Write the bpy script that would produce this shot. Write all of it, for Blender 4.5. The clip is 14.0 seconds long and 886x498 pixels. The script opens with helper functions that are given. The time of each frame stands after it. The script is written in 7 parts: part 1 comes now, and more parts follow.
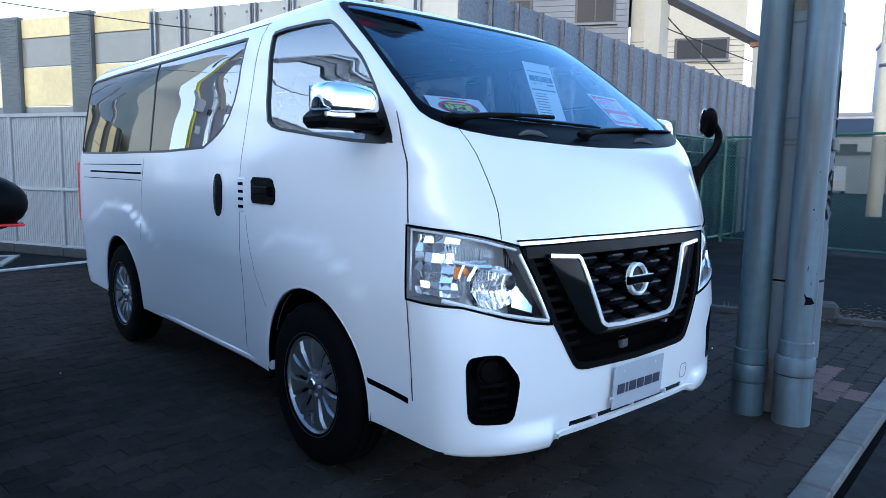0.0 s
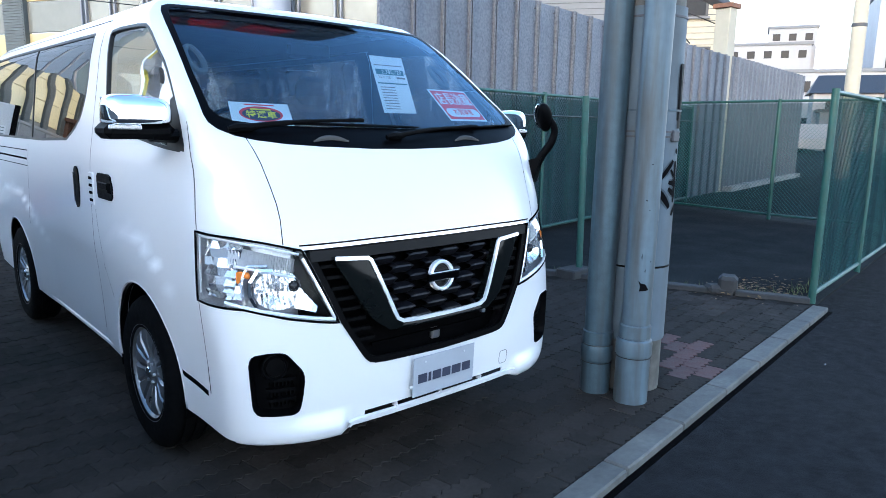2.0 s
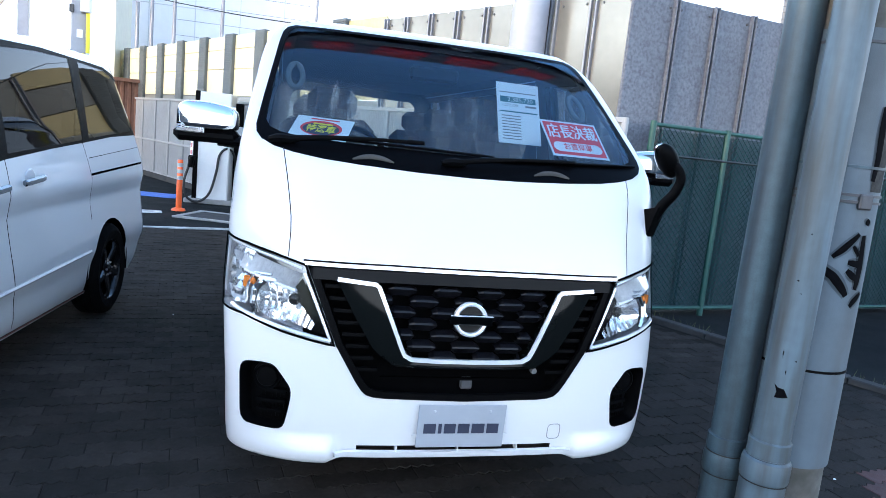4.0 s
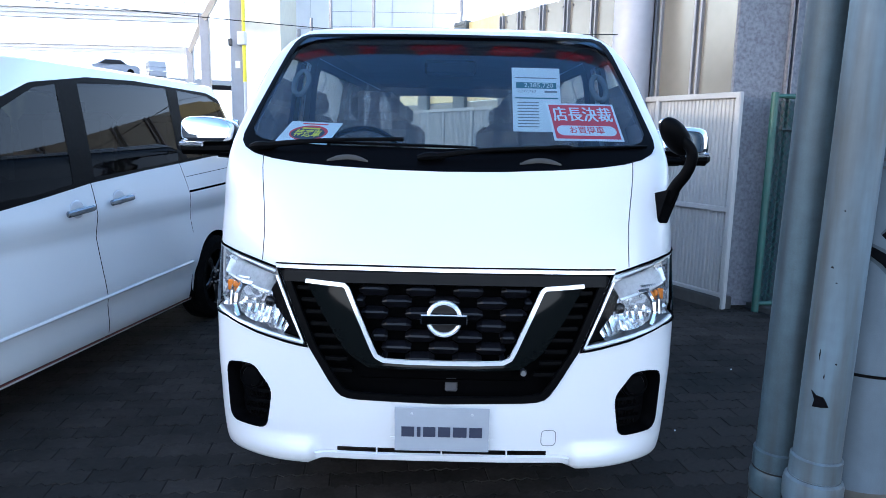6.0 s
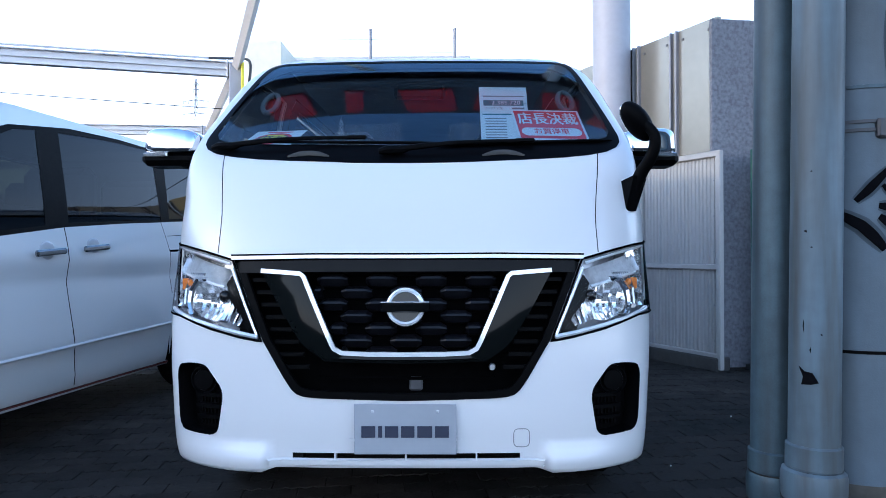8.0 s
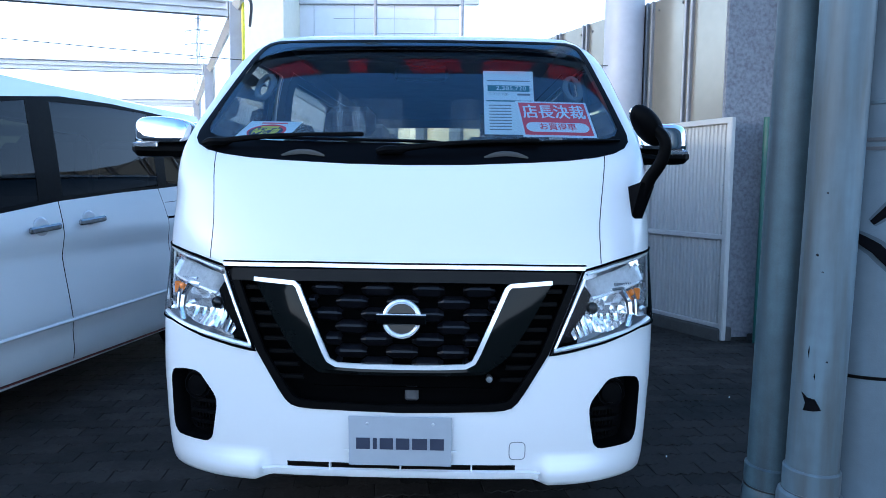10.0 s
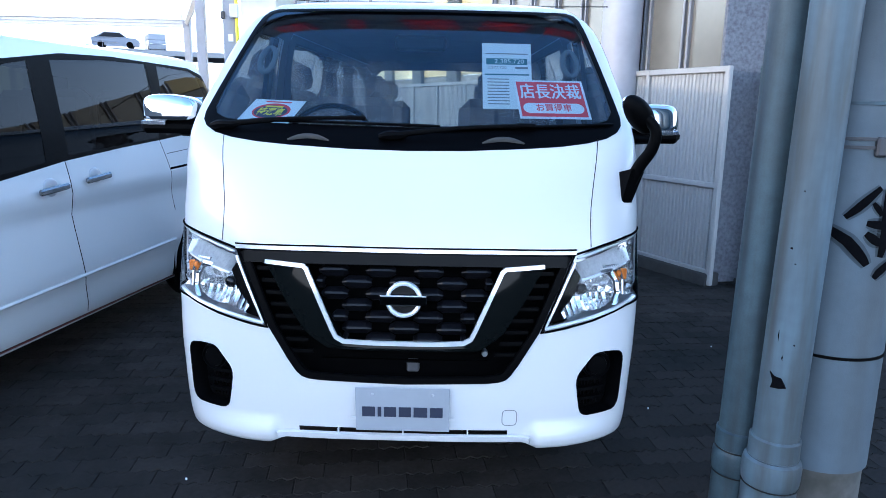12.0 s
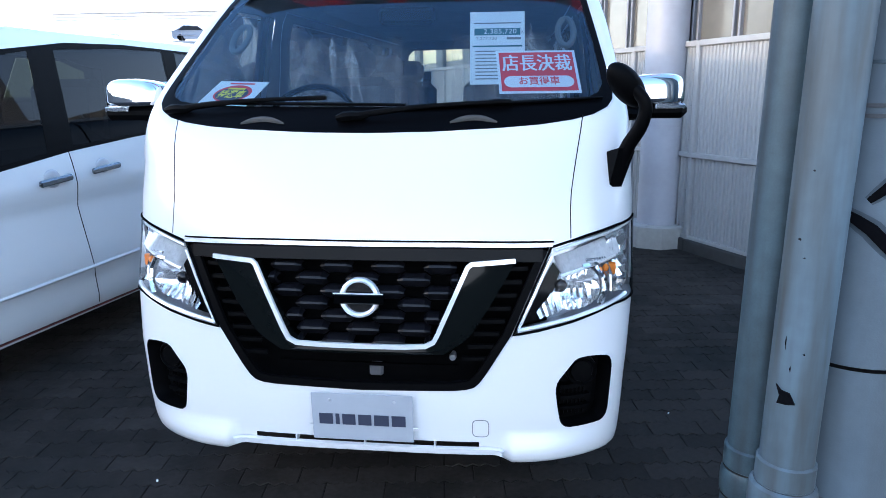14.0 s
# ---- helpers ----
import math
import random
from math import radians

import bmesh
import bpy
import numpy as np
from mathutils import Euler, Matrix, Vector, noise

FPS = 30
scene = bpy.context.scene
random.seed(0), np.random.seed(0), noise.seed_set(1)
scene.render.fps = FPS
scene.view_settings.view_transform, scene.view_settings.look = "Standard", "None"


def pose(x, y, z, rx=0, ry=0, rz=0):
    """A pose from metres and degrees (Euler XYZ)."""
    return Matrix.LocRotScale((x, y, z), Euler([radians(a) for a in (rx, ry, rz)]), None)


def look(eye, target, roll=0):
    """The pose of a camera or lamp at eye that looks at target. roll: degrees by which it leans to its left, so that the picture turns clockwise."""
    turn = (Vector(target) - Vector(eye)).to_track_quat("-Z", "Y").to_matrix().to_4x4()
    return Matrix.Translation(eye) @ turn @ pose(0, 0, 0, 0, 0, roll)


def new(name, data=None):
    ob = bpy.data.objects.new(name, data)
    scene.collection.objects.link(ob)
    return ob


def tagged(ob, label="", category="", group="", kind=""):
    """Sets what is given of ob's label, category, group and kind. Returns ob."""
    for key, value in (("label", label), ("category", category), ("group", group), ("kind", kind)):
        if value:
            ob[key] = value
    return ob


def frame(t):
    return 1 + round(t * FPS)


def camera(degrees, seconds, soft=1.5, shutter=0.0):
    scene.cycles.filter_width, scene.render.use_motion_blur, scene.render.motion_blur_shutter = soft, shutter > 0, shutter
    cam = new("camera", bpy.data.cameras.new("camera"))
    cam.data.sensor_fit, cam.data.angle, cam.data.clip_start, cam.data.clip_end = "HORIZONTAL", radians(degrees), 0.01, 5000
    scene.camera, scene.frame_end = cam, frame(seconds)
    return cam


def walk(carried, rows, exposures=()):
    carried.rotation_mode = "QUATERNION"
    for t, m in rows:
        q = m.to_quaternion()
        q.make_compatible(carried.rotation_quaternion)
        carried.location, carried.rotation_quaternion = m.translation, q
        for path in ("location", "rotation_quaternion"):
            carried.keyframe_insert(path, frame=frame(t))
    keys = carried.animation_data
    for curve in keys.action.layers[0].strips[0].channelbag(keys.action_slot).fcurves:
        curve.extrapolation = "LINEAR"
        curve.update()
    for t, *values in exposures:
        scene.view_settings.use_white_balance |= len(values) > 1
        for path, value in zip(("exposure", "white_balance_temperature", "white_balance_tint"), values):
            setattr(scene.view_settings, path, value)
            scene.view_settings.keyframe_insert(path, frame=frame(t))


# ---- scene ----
cam = camera(66.0, 14.0, soft=0.4)
PATH = [
    (0, (-2.244, -1.427, 1.233), (-0.935, 0.067, 0.997), 1.0),
    (0.5, (-2.28, -1.514, 1.393), (-0.992, -0.002, 1.159), 0.4),
    (1, (-2.366, -1.632, 1.441), (-1.004, -0.194, 1.156), 0.1),
    (1.5, (-2.096, -1.861, 1.43), (-0.766, -0.41, 1.078), -1.1),
    (2, (-1.778, -1.989, 1.425), (-0.468, -0.521, 1.064), 0.9),
    (2.5, (-1.448, -1.951, 1.405), (-0.444, -0.255, 1.065), 3.3),
    (3, (-1.12, -2.004, 1.405), (-0.43, -0.155, 1.08), 6.0),
    (3.5, (-0.877, -2.154, 1.421), (-0.224, -0.284, 1.145), 5.3),
    (3.7, (-0.815, -2.241, 1.427), (-0.233, -0.349, 1.139), 5.5),
    (5.8, (-0.047, -2.302, 1.468), (0.078, -0.333, 1.139), 0.8),
    (6, (0.015, -2.263, 1.453), (-0.005, -0.291, 1.123), 1.1),
    (6.5, (0.112, -2.176, 1.368), (0.101, -0.202, 1.046), 2.6),
    (7, (0.15, -2.197, 1.116), (0.118, -0.202, 0.973), 0.4),
    (7.5, (0.166, -2.209, 1.016), (0.126, -0.21, 0.981), 0.1),
    (7.7, (0.159, -2.214, 1.008), (0.127, -0.215, 1.016), -0.2),
    (9.8, (0.171, -2.176, 1.158), (0.127, -0.178, 1.076), 0.5),
    (10, (0.178, -2.134, 1.245), (0.133, -0.142, 1.068), 0.7),
    (10.5, (0.188, -2.187, 1.439), (0.144, -0.205, 1.17), 0.7),
    (11, (0.164, -2.233, 1.487), (0.145, -0.275, 1.079), -0.1),
    (11.5, (0.174, -2.248, 1.481), (0.136, -0.296, 1.049), 0.8),
    (12, (0.165, -2.239, 1.474), (0.136, -0.281, 1.069), 1.0),
    (12.5, (0.227, -2.146, 1.47), (0.17, -0.192, 1.05), 0.5),
    (13, (0.36, -2.077, 1.476), (0.241, -0.126, 1.052), 0.6),
    (13.5, (0.471, -2.045, 1.475), (0.193, -0.11, 1.054), -2.5),
    (14, (0.513, -1.974, 1.452), (0.27, -0.041, 1.0), -0.7),
]
walk(cam, [(t, look(eye, target, roll)) for t, eye, target, roll in PATH], [(0.0, 2.35, 4950, 9), (0.5, 2.37, 5150, 9), (1.0, 2.37, 5200, 9), (2.0, 2.85, 5400, 9), (3.0, 2.95, 5450, 10), (3.7, 2.92, 5550, 11), (6.0, 2.75, 5400, 13), (6.5, 2.78, 5400, 13), (7.5, 2.3, 5300, 14), (9.8, 2.45, 4850, 8), (10.5, 2.5, 5000, 11), (11.0, 2.6, 5150, 13), (11.5, 2.5, 5150, 13), (12.0, 2.72, 5150, 12), (12.5, 2.76, 5250, 12), (13.5, 2.85, 5400, 13), (14.0, 2.87, 5450, 13)])

# ---- world, sun, exposure ----
SUN_AZ, SUN_EL = math.atan2(-0.90, -0.43), radians(9.0)
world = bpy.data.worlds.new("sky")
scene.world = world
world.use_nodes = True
wn = world.node_tree
sky = wn.nodes.new("ShaderNodeTexSky")
sky.sky_type, sky.sun_disc = "NISHITA", False
sky.sun_elevation, sky.sun_rotation = SUN_EL, SUN_AZ
sky.air_density, sky.dust_density, sky.ozone_density = 1.0, 1.5, 1.5
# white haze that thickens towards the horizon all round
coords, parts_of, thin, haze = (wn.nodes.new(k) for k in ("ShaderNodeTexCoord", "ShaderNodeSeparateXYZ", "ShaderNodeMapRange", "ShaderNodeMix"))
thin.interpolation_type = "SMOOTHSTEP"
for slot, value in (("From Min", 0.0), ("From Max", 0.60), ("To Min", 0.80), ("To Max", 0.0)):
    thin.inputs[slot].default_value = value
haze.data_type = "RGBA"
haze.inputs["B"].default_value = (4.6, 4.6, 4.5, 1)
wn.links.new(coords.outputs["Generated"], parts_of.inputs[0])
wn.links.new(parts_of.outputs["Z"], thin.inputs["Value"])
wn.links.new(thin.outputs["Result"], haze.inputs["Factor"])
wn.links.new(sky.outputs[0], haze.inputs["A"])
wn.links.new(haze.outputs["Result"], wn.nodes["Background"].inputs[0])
wn.nodes["Background"].inputs[1].default_value = 0.15
sun = new("sun", bpy.data.lights.new("sun", "SUN"))
sun.data.energy, sun.data.angle, sun.data.color = 0.3, radians(0.6), (1.0, 0.72, 0.42)
to_sun = Vector((math.sin(SUN_AZ) * math.cos(SUN_EL), math.cos(SUN_AZ) * math.cos(SUN_EL), math.sin(SUN_EL)))
sun.matrix_world = look(to_sun * 60, (0, 0, 0))

# ---- materials ----
def material(name, color, rough=0.5, metal=0.0, vary=0.12, scale=6.0, bump=0.0, bump_scale=60.0, coat=0.0, spec=0.5,
             dirt=None, dirt_amount=0.3, dirt_scale=1.5, per_object=0.0, per_island=0.0, rough_vary=0.1, streak=1.0):
    """A principled surface whose tone varies at two scales, with fine relief and optional stains."""
    m = bpy.data.materials.new(name)
    m.use_nodes = True
    t = m.node_tree
    n, l = t.nodes, t.links
    b = n["Principled BSDF"]
    b.inputs["Metallic"].default_value = metal
    b.inputs["Coat Weight"].default_value = coat
    b.inputs["Coat Roughness"].default_value = 0.03
    b.inputs["Specular IOR Level"].default_value = spec
    pos = n.new("ShaderNodeTexCoord").outputs["Object"]

    def noise_tex(s, detail=4.0, squash=1.0):
        x = n.new("ShaderNodeTexNoise")
        if squash != 1.0:
            mp = n.new("ShaderNodeMapping")
            mp.inputs["Scale"].default_value = (1, 1, squash)
            l.new(pos, mp.inputs["Vector"])
            l.new(mp.outputs[0], x.inputs["Vector"])
        x.inputs["Scale"].default_value, x.inputs["Detail"].default_value = s, detail
        if squash == 1.0:
            l.new(pos, x.inputs["Vector"])
        return x.outputs["Fac"]

    def spread(fac, low, high):
        x = n.new("ShaderNodeMapRange")
        x.inputs["From Min"].default_value, x.inputs["From Max"].default_value = 0.3, 0.7
        x.inputs["To Min"].default_value, x.inputs["To Max"].default_value = low, high
        l.new(fac, x.inputs["Value"])
        return x.outputs["Result"]

    def times(a, c):
        x = n.new("ShaderNodeMath")
        x.operation = "MULTIPLY"
        l.new(a, x.inputs[0])
        l.new(c, x.inputs[1])
        return x.outputs[0]

    tone = times(spread(noise_tex(scale), 1 - vary, 1 + vary), spread(noise_tex(scale * 9), 1 - vary * 0.6, 1 + vary * 0.6))
    if per_object:
        info = n.new("ShaderNodeObjectInfo")
        x = n.new("ShaderNodeMapRange")
        x.inputs["To Min"].default_value, x.inputs["To Max"].default_value = 1 - per_object, 1 + per_object
        l.new(info.outputs["Random"], x.inputs["Value"])
        tone = times(tone, x.outputs["Result"])
    if per_island:
        info = n.new("ShaderNodeNewGeometry")
        x = n.new("ShaderNodeMapRange")
        x.inputs["To Min"].default_value, x.inputs["To Max"].default_value = 1 - per_island, 1 + per_island
        l.new(info.outputs["Random Per Island"], x.inputs["Value"])
        tone = times(tone, x.outputs["Result"])
    mix = n.new("ShaderNodeMix")
    mix.data_type, mix.blend_type = "RGBA", "MULTIPLY"
    mix.inputs["Factor"].default_value = 1.0
    mix.inputs["A"].default_value = (*color, 1)
    l.new(tone, mix.inputs["B"])
    out = mix.outputs["Result"]
    if dirt:
        stain = n.new("ShaderNodeMix")
        stain.data_type = "RGBA"
        l.new(spread(noise_tex(dirt_scale, 7.0, streak), -0.2, dirt_amount), stain.inputs["Factor"])
        l.new(out, stain.inputs["A"])
        stain.inputs["B"].default_value = (*dirt, 1)
        out = stain.outputs["Result"]
    l.new(out, b.inputs["Base Color"])
    l.new(spread(noise_tex(scale * 2.5), max(0.01, rough * (1 - rough_vary)), min(1, rough * (1 + rough_vary))), b.inputs["Roughness"])
    if bump:
        x = n.new("ShaderNodeBump")
        x.inputs["Strength"].default_value, x.inputs["Distance"].default_value = 0.6, bump
        l.new(noise_tex(bump_scale, 5.0), x.inputs["Height"])
        l.new(x.outputs[0], b.inputs["Normal"])
    return m


def glass(name, tint, ior=1.5, rough=0.0, gloss=(0.95, 0.97, 1.0)):
    """A thin pane: tinted see-through with mirror gloss by Fresnel."""
    m = bpy.data.materials.new(name)
    m.use_nodes = True
    n, l = m.node_tree.nodes, m.node_tree.links
    n.remove(n["Principled BSDF"])
    clear, shine, fac, mix = (n.new(k) for k in ("ShaderNodeBsdfTransparent", "ShaderNodeBsdfGlossy", "ShaderNodeFresnel", "ShaderNodeMixShader"))
    clear.inputs[0].default_value = (*tint, 1)
    shine.inputs["Color"].default_value = (*gloss, 1)
    shine.inputs["Roughness"].default_value = rough
    fac.inputs["IOR"].default_value = ior
    l.new(fac.outputs[0], mix.inputs[0])
    l.new(clear.outputs[0], mix.inputs[1])
    l.new(shine.outputs[0], mix.inputs[2])
    l.new(mix.outputs[0], n["Material Output"].inputs[0])
    return m


WHITE_PAINT = material("white_car_paint", (0.662, 0.655, 0.650), 0.28, vary=0.003, scale=2.0, coat=0.6, rough_vary=0.0)
WHITE_PAINT.node_tree.nodes["Principled BSDF"].inputs["Coat Roughness"].default_value = 0.10
PEARL_PAINT = material("pearl_white_car_paint", (0.64, 0.66, 0.665), 0.3, vary=0.004, scale=2.0, coat=1.0, rough_vary=0.0)
BLACK_PLASTIC = material("black_plastic", (0.0014, 0.0014, 0.0017), 0.5, spec=0.05, vary=0.15, scale=20, bump=0.0004, bump_scale=500)
PIANO_BLACK = material("gloss_black", (0.006, 0.006, 0.007), 0.18, vary=0.05, spec=0.35, coat=0.1)
BRIGHT_TRIM = material("bright_trim", (0.86, 0.87, 0.88), 0.14, metal=0.35, vary=0.02, coat=0.5)
HONEYCOMB = material("dark_grey_plastic", (0.003, 0.003, 0.0035), 0.42, spec=0.14, vary=0.1)
HANDLE_CHROME = material("handle_chrome", (0.24, 0.245, 0.25), 0.15, metal=0.95, vary=0.05)
HANDLE_CUP = material("shaded_pearl_paint", (0.45, 0.46, 0.48), 0.3, vary=0.01, coat=1.0)
LAMP_SIDE = material("side_reflector_silver", (0.55, 0.56, 0.58), 0.1, metal=0.8, vary=0.08, scale=30)
FILM_FOLD = material("folded_plastic_film", (0.85, 0.89, 0.93), 0.12, vary=0.3, scale=22)
FILM_FOLD.node_tree.nodes["Principled BSDF"].inputs["Alpha"].default_value = 0.25
POLE_BASE = material("weathered_pole_concrete", (0.10, 0.095, 0.085), 0.8, vary=0.2, scale=6, dirt=(0.04, 0.038, 0.03), dirt_amount=0.8, dirt_scale=8)
V_BLACK = material("gloss_black_band", (0.004, 0.005, 0.005), 0.07, vary=0.05, spec=0.16)
COMB = material("honeycomb_plastic", (0.006, 0.006, 0.008), 0.36, spec=0.2, vary=0.1)
LINING = material("cabin_lining", (0.13, 0.13, 0.135), 0.8, vary=0.08)
WHEEL_SILVER = material("wheel_silver", (0.20, 0.21, 0.225), 0.3, metal=0.75, vary=0.06, scale=9)
COWL = material("cowl_plastic", (0.04, 0.038, 0.036), 0.6, vary=0.15)
LAMP_BRIGHT = material("polished_reflector", (0.95, 0.96, 0.97), 0.06, metal=0.8, vary=0.05)
SMOKE_CHROME = material("dark_chrome", (0.03, 0.032, 0.034), 0.12, metal=1.0, vary=0.05)
LAMP_CELL = material("fluted_cell_silver", (0.93, 0.94, 0.95), 0.12, metal=0.45, vary=0.12, scale=60)
LAMP_SILVER = material("lamp_reflector", (0.85, 0.87, 0.9), 0.12, metal=0.5, vary=0.1, scale=40)
CHROME = material("chrome", (0.9, 0.91, 0.92), 0.05, metal=1.0, vary=0.02)
SATIN_SILVER = material("satin_silver", (0.52, 0.54, 0.56), 0.3, metal=0.85, vary=0.06, scale=9)
RUBBER = material("tyre_rubber", (0.003, 0.003, 0.0032), 0.9, spec=0.04, vary=0.2, scale=14, bump=0.001, bump_scale=180)
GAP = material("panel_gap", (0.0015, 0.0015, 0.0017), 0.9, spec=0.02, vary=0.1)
SEAL = material("rubber_seal", (0.005, 0.005, 0.0055), 0.5, vary=0.1)
FRIT = material("black_glass_border", (0.001, 0.001, 0.0013), 0.4, vary=0.05, spec=0.03)
# the windscreen's gloss colour is tinted with the blue of the mirrored sky
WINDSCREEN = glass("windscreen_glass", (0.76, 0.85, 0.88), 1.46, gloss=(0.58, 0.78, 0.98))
SIDE_GLASS = glass("side_glass", (0.84, 0.88, 0.86), 2.8)
PRIVACY_GLASS = glass("privacy_glass", (0.03, 0.034, 0.036), 3.0)
MINIVAN_GLASS = glass("minivan_glass", (0.08, 0.09, 0.07), 1.25)
LENS = glass("clear_lens", (0.95, 0.96, 0.97), 1.2)
AMBER = material("amber_lens", (0.75, 0.22, 0.03), 0.2, vary=0.05)
RED_LENS = material("red_lens", (0.5, 0.02, 0.02), 0.15, vary=0.05)
DARK_RED = material("dark_red_trim", (0.10, 0.010, 0.008), 0.4, vary=0.1)
LAMP_GREY = material("lamp_housing", (0.48, 0.49, 0.51), 0.2, metal=0.5, vary=0.1)
DASH = material("dashboard_plastic", (0.015, 0.015, 0.016), 0.7, spec=0.3, vary=0.15, scale=9, bump=0.0006, bump_scale=300)
SEAT_CLOTH = material("seat_cloth", (0.022, 0.022, 0.026), 0.85, vary=0.2, scale=20, bump=0.001, bump_scale=250)
TRIM_GREY = material("light_trim_plastic", (0.12, 0.125, 0.125), 0.55, vary=0.06)
FILM = material("plastic_film", (0.8, 0.84, 0.88), 0.12, vary=0.5, scale=16)
FILM.node_tree.nodes["Principled BSDF"].inputs["Alpha"].default_value = 0.11
PLATE_GREY = material("plate_grey", (0.33, 0.35, 0.38), 0.45, vary=0.04, scale=3)
DARK_PRINT = material("dark_print", (0.03, 0.035, 0.06), 0.5, vary=0.05)
PAPER = material("white_paper", (0.82, 0.84, 0.84), 0.6, vary=0.03, scale=5)
RED_PRINT = material("red_print", (0.72, 0.04, 0.05), 0.5, vary=0.05)
TEAL_PRINT = material("teal_print", (0.05, 0.16, 0.18), 0.5, vary=0.05)
YELLOW_PRINT = material("yellow_print", (0.85, 0.72, 0.03), 0.5, vary=0.05)
GREY_PRINT = material("grey_print", (0.22, 0.23, 0.24), 0.6, vary=0.05)
PINK_PRINT = material("pink_print", (0.65, 0.25, 0.27), 0.6, vary=0.06)

ASPHALT = material("asphalt", (0.0105, 0.011, 0.0125), 0.9, spec=0.08, vary=0.45, scale=9, bump=0.006, bump_scale=130, dirt=(0.017, 0.017, 0.017), dirt_amount=0.45, dirt_scale=0.6)
LOT_ASPHALT = material("lot_asphalt", (0.011, 0.013, 0.014), 0.9, spec=0.08, vary=0.22, scale=0.8, bump=0.005, bump_scale=110, dirt=(0.02, 0.021, 0.021), dirt_amount=0.4, dirt_scale=0.4)
PAVER_BED = material("paver_joint_sand", (0.019, 0.0165, 0.0145), 0.95, spec=0.05, vary=0.2, bump=0.002)
PAVER = material("brown_paver", (0.033, 0.0275, 0.0235), 0.88, spec=0.10, vary=0.25, scale=5, bump=0.002, bump_scale=160, dirt=(0.012, 0.0125, 0.0115), dirt_amount=0.8, dirt_scale=0.9, per_object=0.25)
PAVER_STUFF = material("brown_paver_field", (0.033, 0.0275, 0.0235), 0.88, spec=0.10, vary=0.25, scale=5, bump=0.002, bump_scale=160, dirt=(0.012, 0.0125, 0.0115), dirt_amount=0.8, dirt_scale=0.9, per_island=0.25)
RED_PAVER = material("red_paver", (0.062, 0.026, 0.022), 0.8, vary=0.2, scale=7, bump=0.002, bump_scale=160, per_object=0.3)
KERB = material("kerb_concrete", (0.10, 0.098, 0.088), 0.8, vary=0.2, scale=4, bump=0.003, bump_scale=120, dirt=(0.04, 0.04, 0.038), dirt_amount=0.8, dirt_scale=2.5, per_object=0.1)
CONCRETE = material("concrete", (0.34, 0.34, 0.33), 0.8, vary=0.12, scale=2, bump=0.003, bump_scale=90, dirt=(0.13, 0.12, 0.1), dirt_amount=0.5, dirt_scale=1.4)
DARK_CONCRETE = material("dark_concrete", (0.03, 0.03, 0.03), 0.85, vary=0.2, scale=3, bump=0.003, bump_scale=80)
POLE_GREY = material("pole_concrete", (0.090, 0.120, 0.147), 0.65, vary=0.08, scale=3, bump=0.001, bump_scale=200, dirt=(0.06, 0.062, 0.06), dirt_amount=0.6, dirt_scale=7, streak=0.15)
ZINC = material("galvanised_steel", (0.060, 0.098, 0.122), 0.5, metal=0.25, vary=0.14, scale=22, dirt=(0.03, 0.036, 0.042), dirt_amount=1.0, dirt_scale=14.0, streak=0.08)
PVC = material("grey_pvc_pipe", (0.090, 0.130, 0.160), 0.5, vary=0.1, scale=3, dirt=(0.045, 0.045, 0.04), dirt_amount=1.0, dirt_scale=14.0, streak=0.1)
BAND_GREY = material("pole_band", (0.06, 0.06, 0.065), 0.6, vary=0.1)
SPRAY = material("black_spray_paint", (0.003, 0.003, 0.004), 0.75, vary=0.2, spec=0.03)
WORN = material("worn_glue_patch", (0.055, 0.052, 0.048), 0.8, vary=0.25, scale=25, dirt=(0.02, 0.02, 0.02), dirt_amount=0.8, dirt_scale=30, spec=0.1)
SPRAY_MIST = material("black_spray_mist", (0.006, 0.006, 0.008), 0.8, vary=0.3, scale=60, spec=0.02)
SPRAY_MIST.node_tree.nodes["Principled BSDF"].inputs["Alpha"].default_value = 0.35
WHITE_FENCE = material("white_fence_steel", (0.315, 0.315, 0.31), 0.45, vary=0.05, scale=2, dirt=(0.21, 0.21, 0.20), dirt_amount=0.4, dirt_scale=1.5)
# low sun on the barrier, put into the colour of these two panel copies
SUNLIT_GOLD = material("sunlit_gold_barrier_panel", (0.56, 0.46, 0.23), 0.35, metal=0.2, vary=0.12, scale=1.5, rough_vary=0.2)
SUNLIT_PALE = material("sunlit_pale_barrier_panel", (0.80, 0.69, 0.40), 0.4, metal=0.1, vary=0.10, scale=1.2, rough_vary=0.2)
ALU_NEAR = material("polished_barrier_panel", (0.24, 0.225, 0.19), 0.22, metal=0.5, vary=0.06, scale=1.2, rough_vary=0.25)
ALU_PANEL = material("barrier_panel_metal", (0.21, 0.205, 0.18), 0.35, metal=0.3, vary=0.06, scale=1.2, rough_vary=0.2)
DARK_SLOT = material("dark_louvre_panel", (0.11, 0.125, 0.13), 0.5, metal=0.3, vary=0.12)
GREY_PANEL = material("grey_barrier_panel", (0.132, 0.142, 0.165), 0.62, vary=0.10, scale=1.0, bump=0.004, bump_scale=60, dirt=(0.07, 0.075, 0.095), dirt_amount=0.95, dirt_scale=34, per_object=0.05)
STEEL_POST = material("steel_post", (0.25, 0.25, 0.27), 0.5, metal=0.4, vary=0.08)
GREEN_STEEL = material("green_fence_steel", (0.013, 0.068, 0.056), 0.5, vary=0.15, scale=12, dirt=(0.04, 0.07, 0.06), dirt_amount=0.4, dirt_scale=8)
GREEN_WIRE = material("green_coated_wire", (0.010, 0.055, 0.052), 0.5, vary=0.15, scale=10)
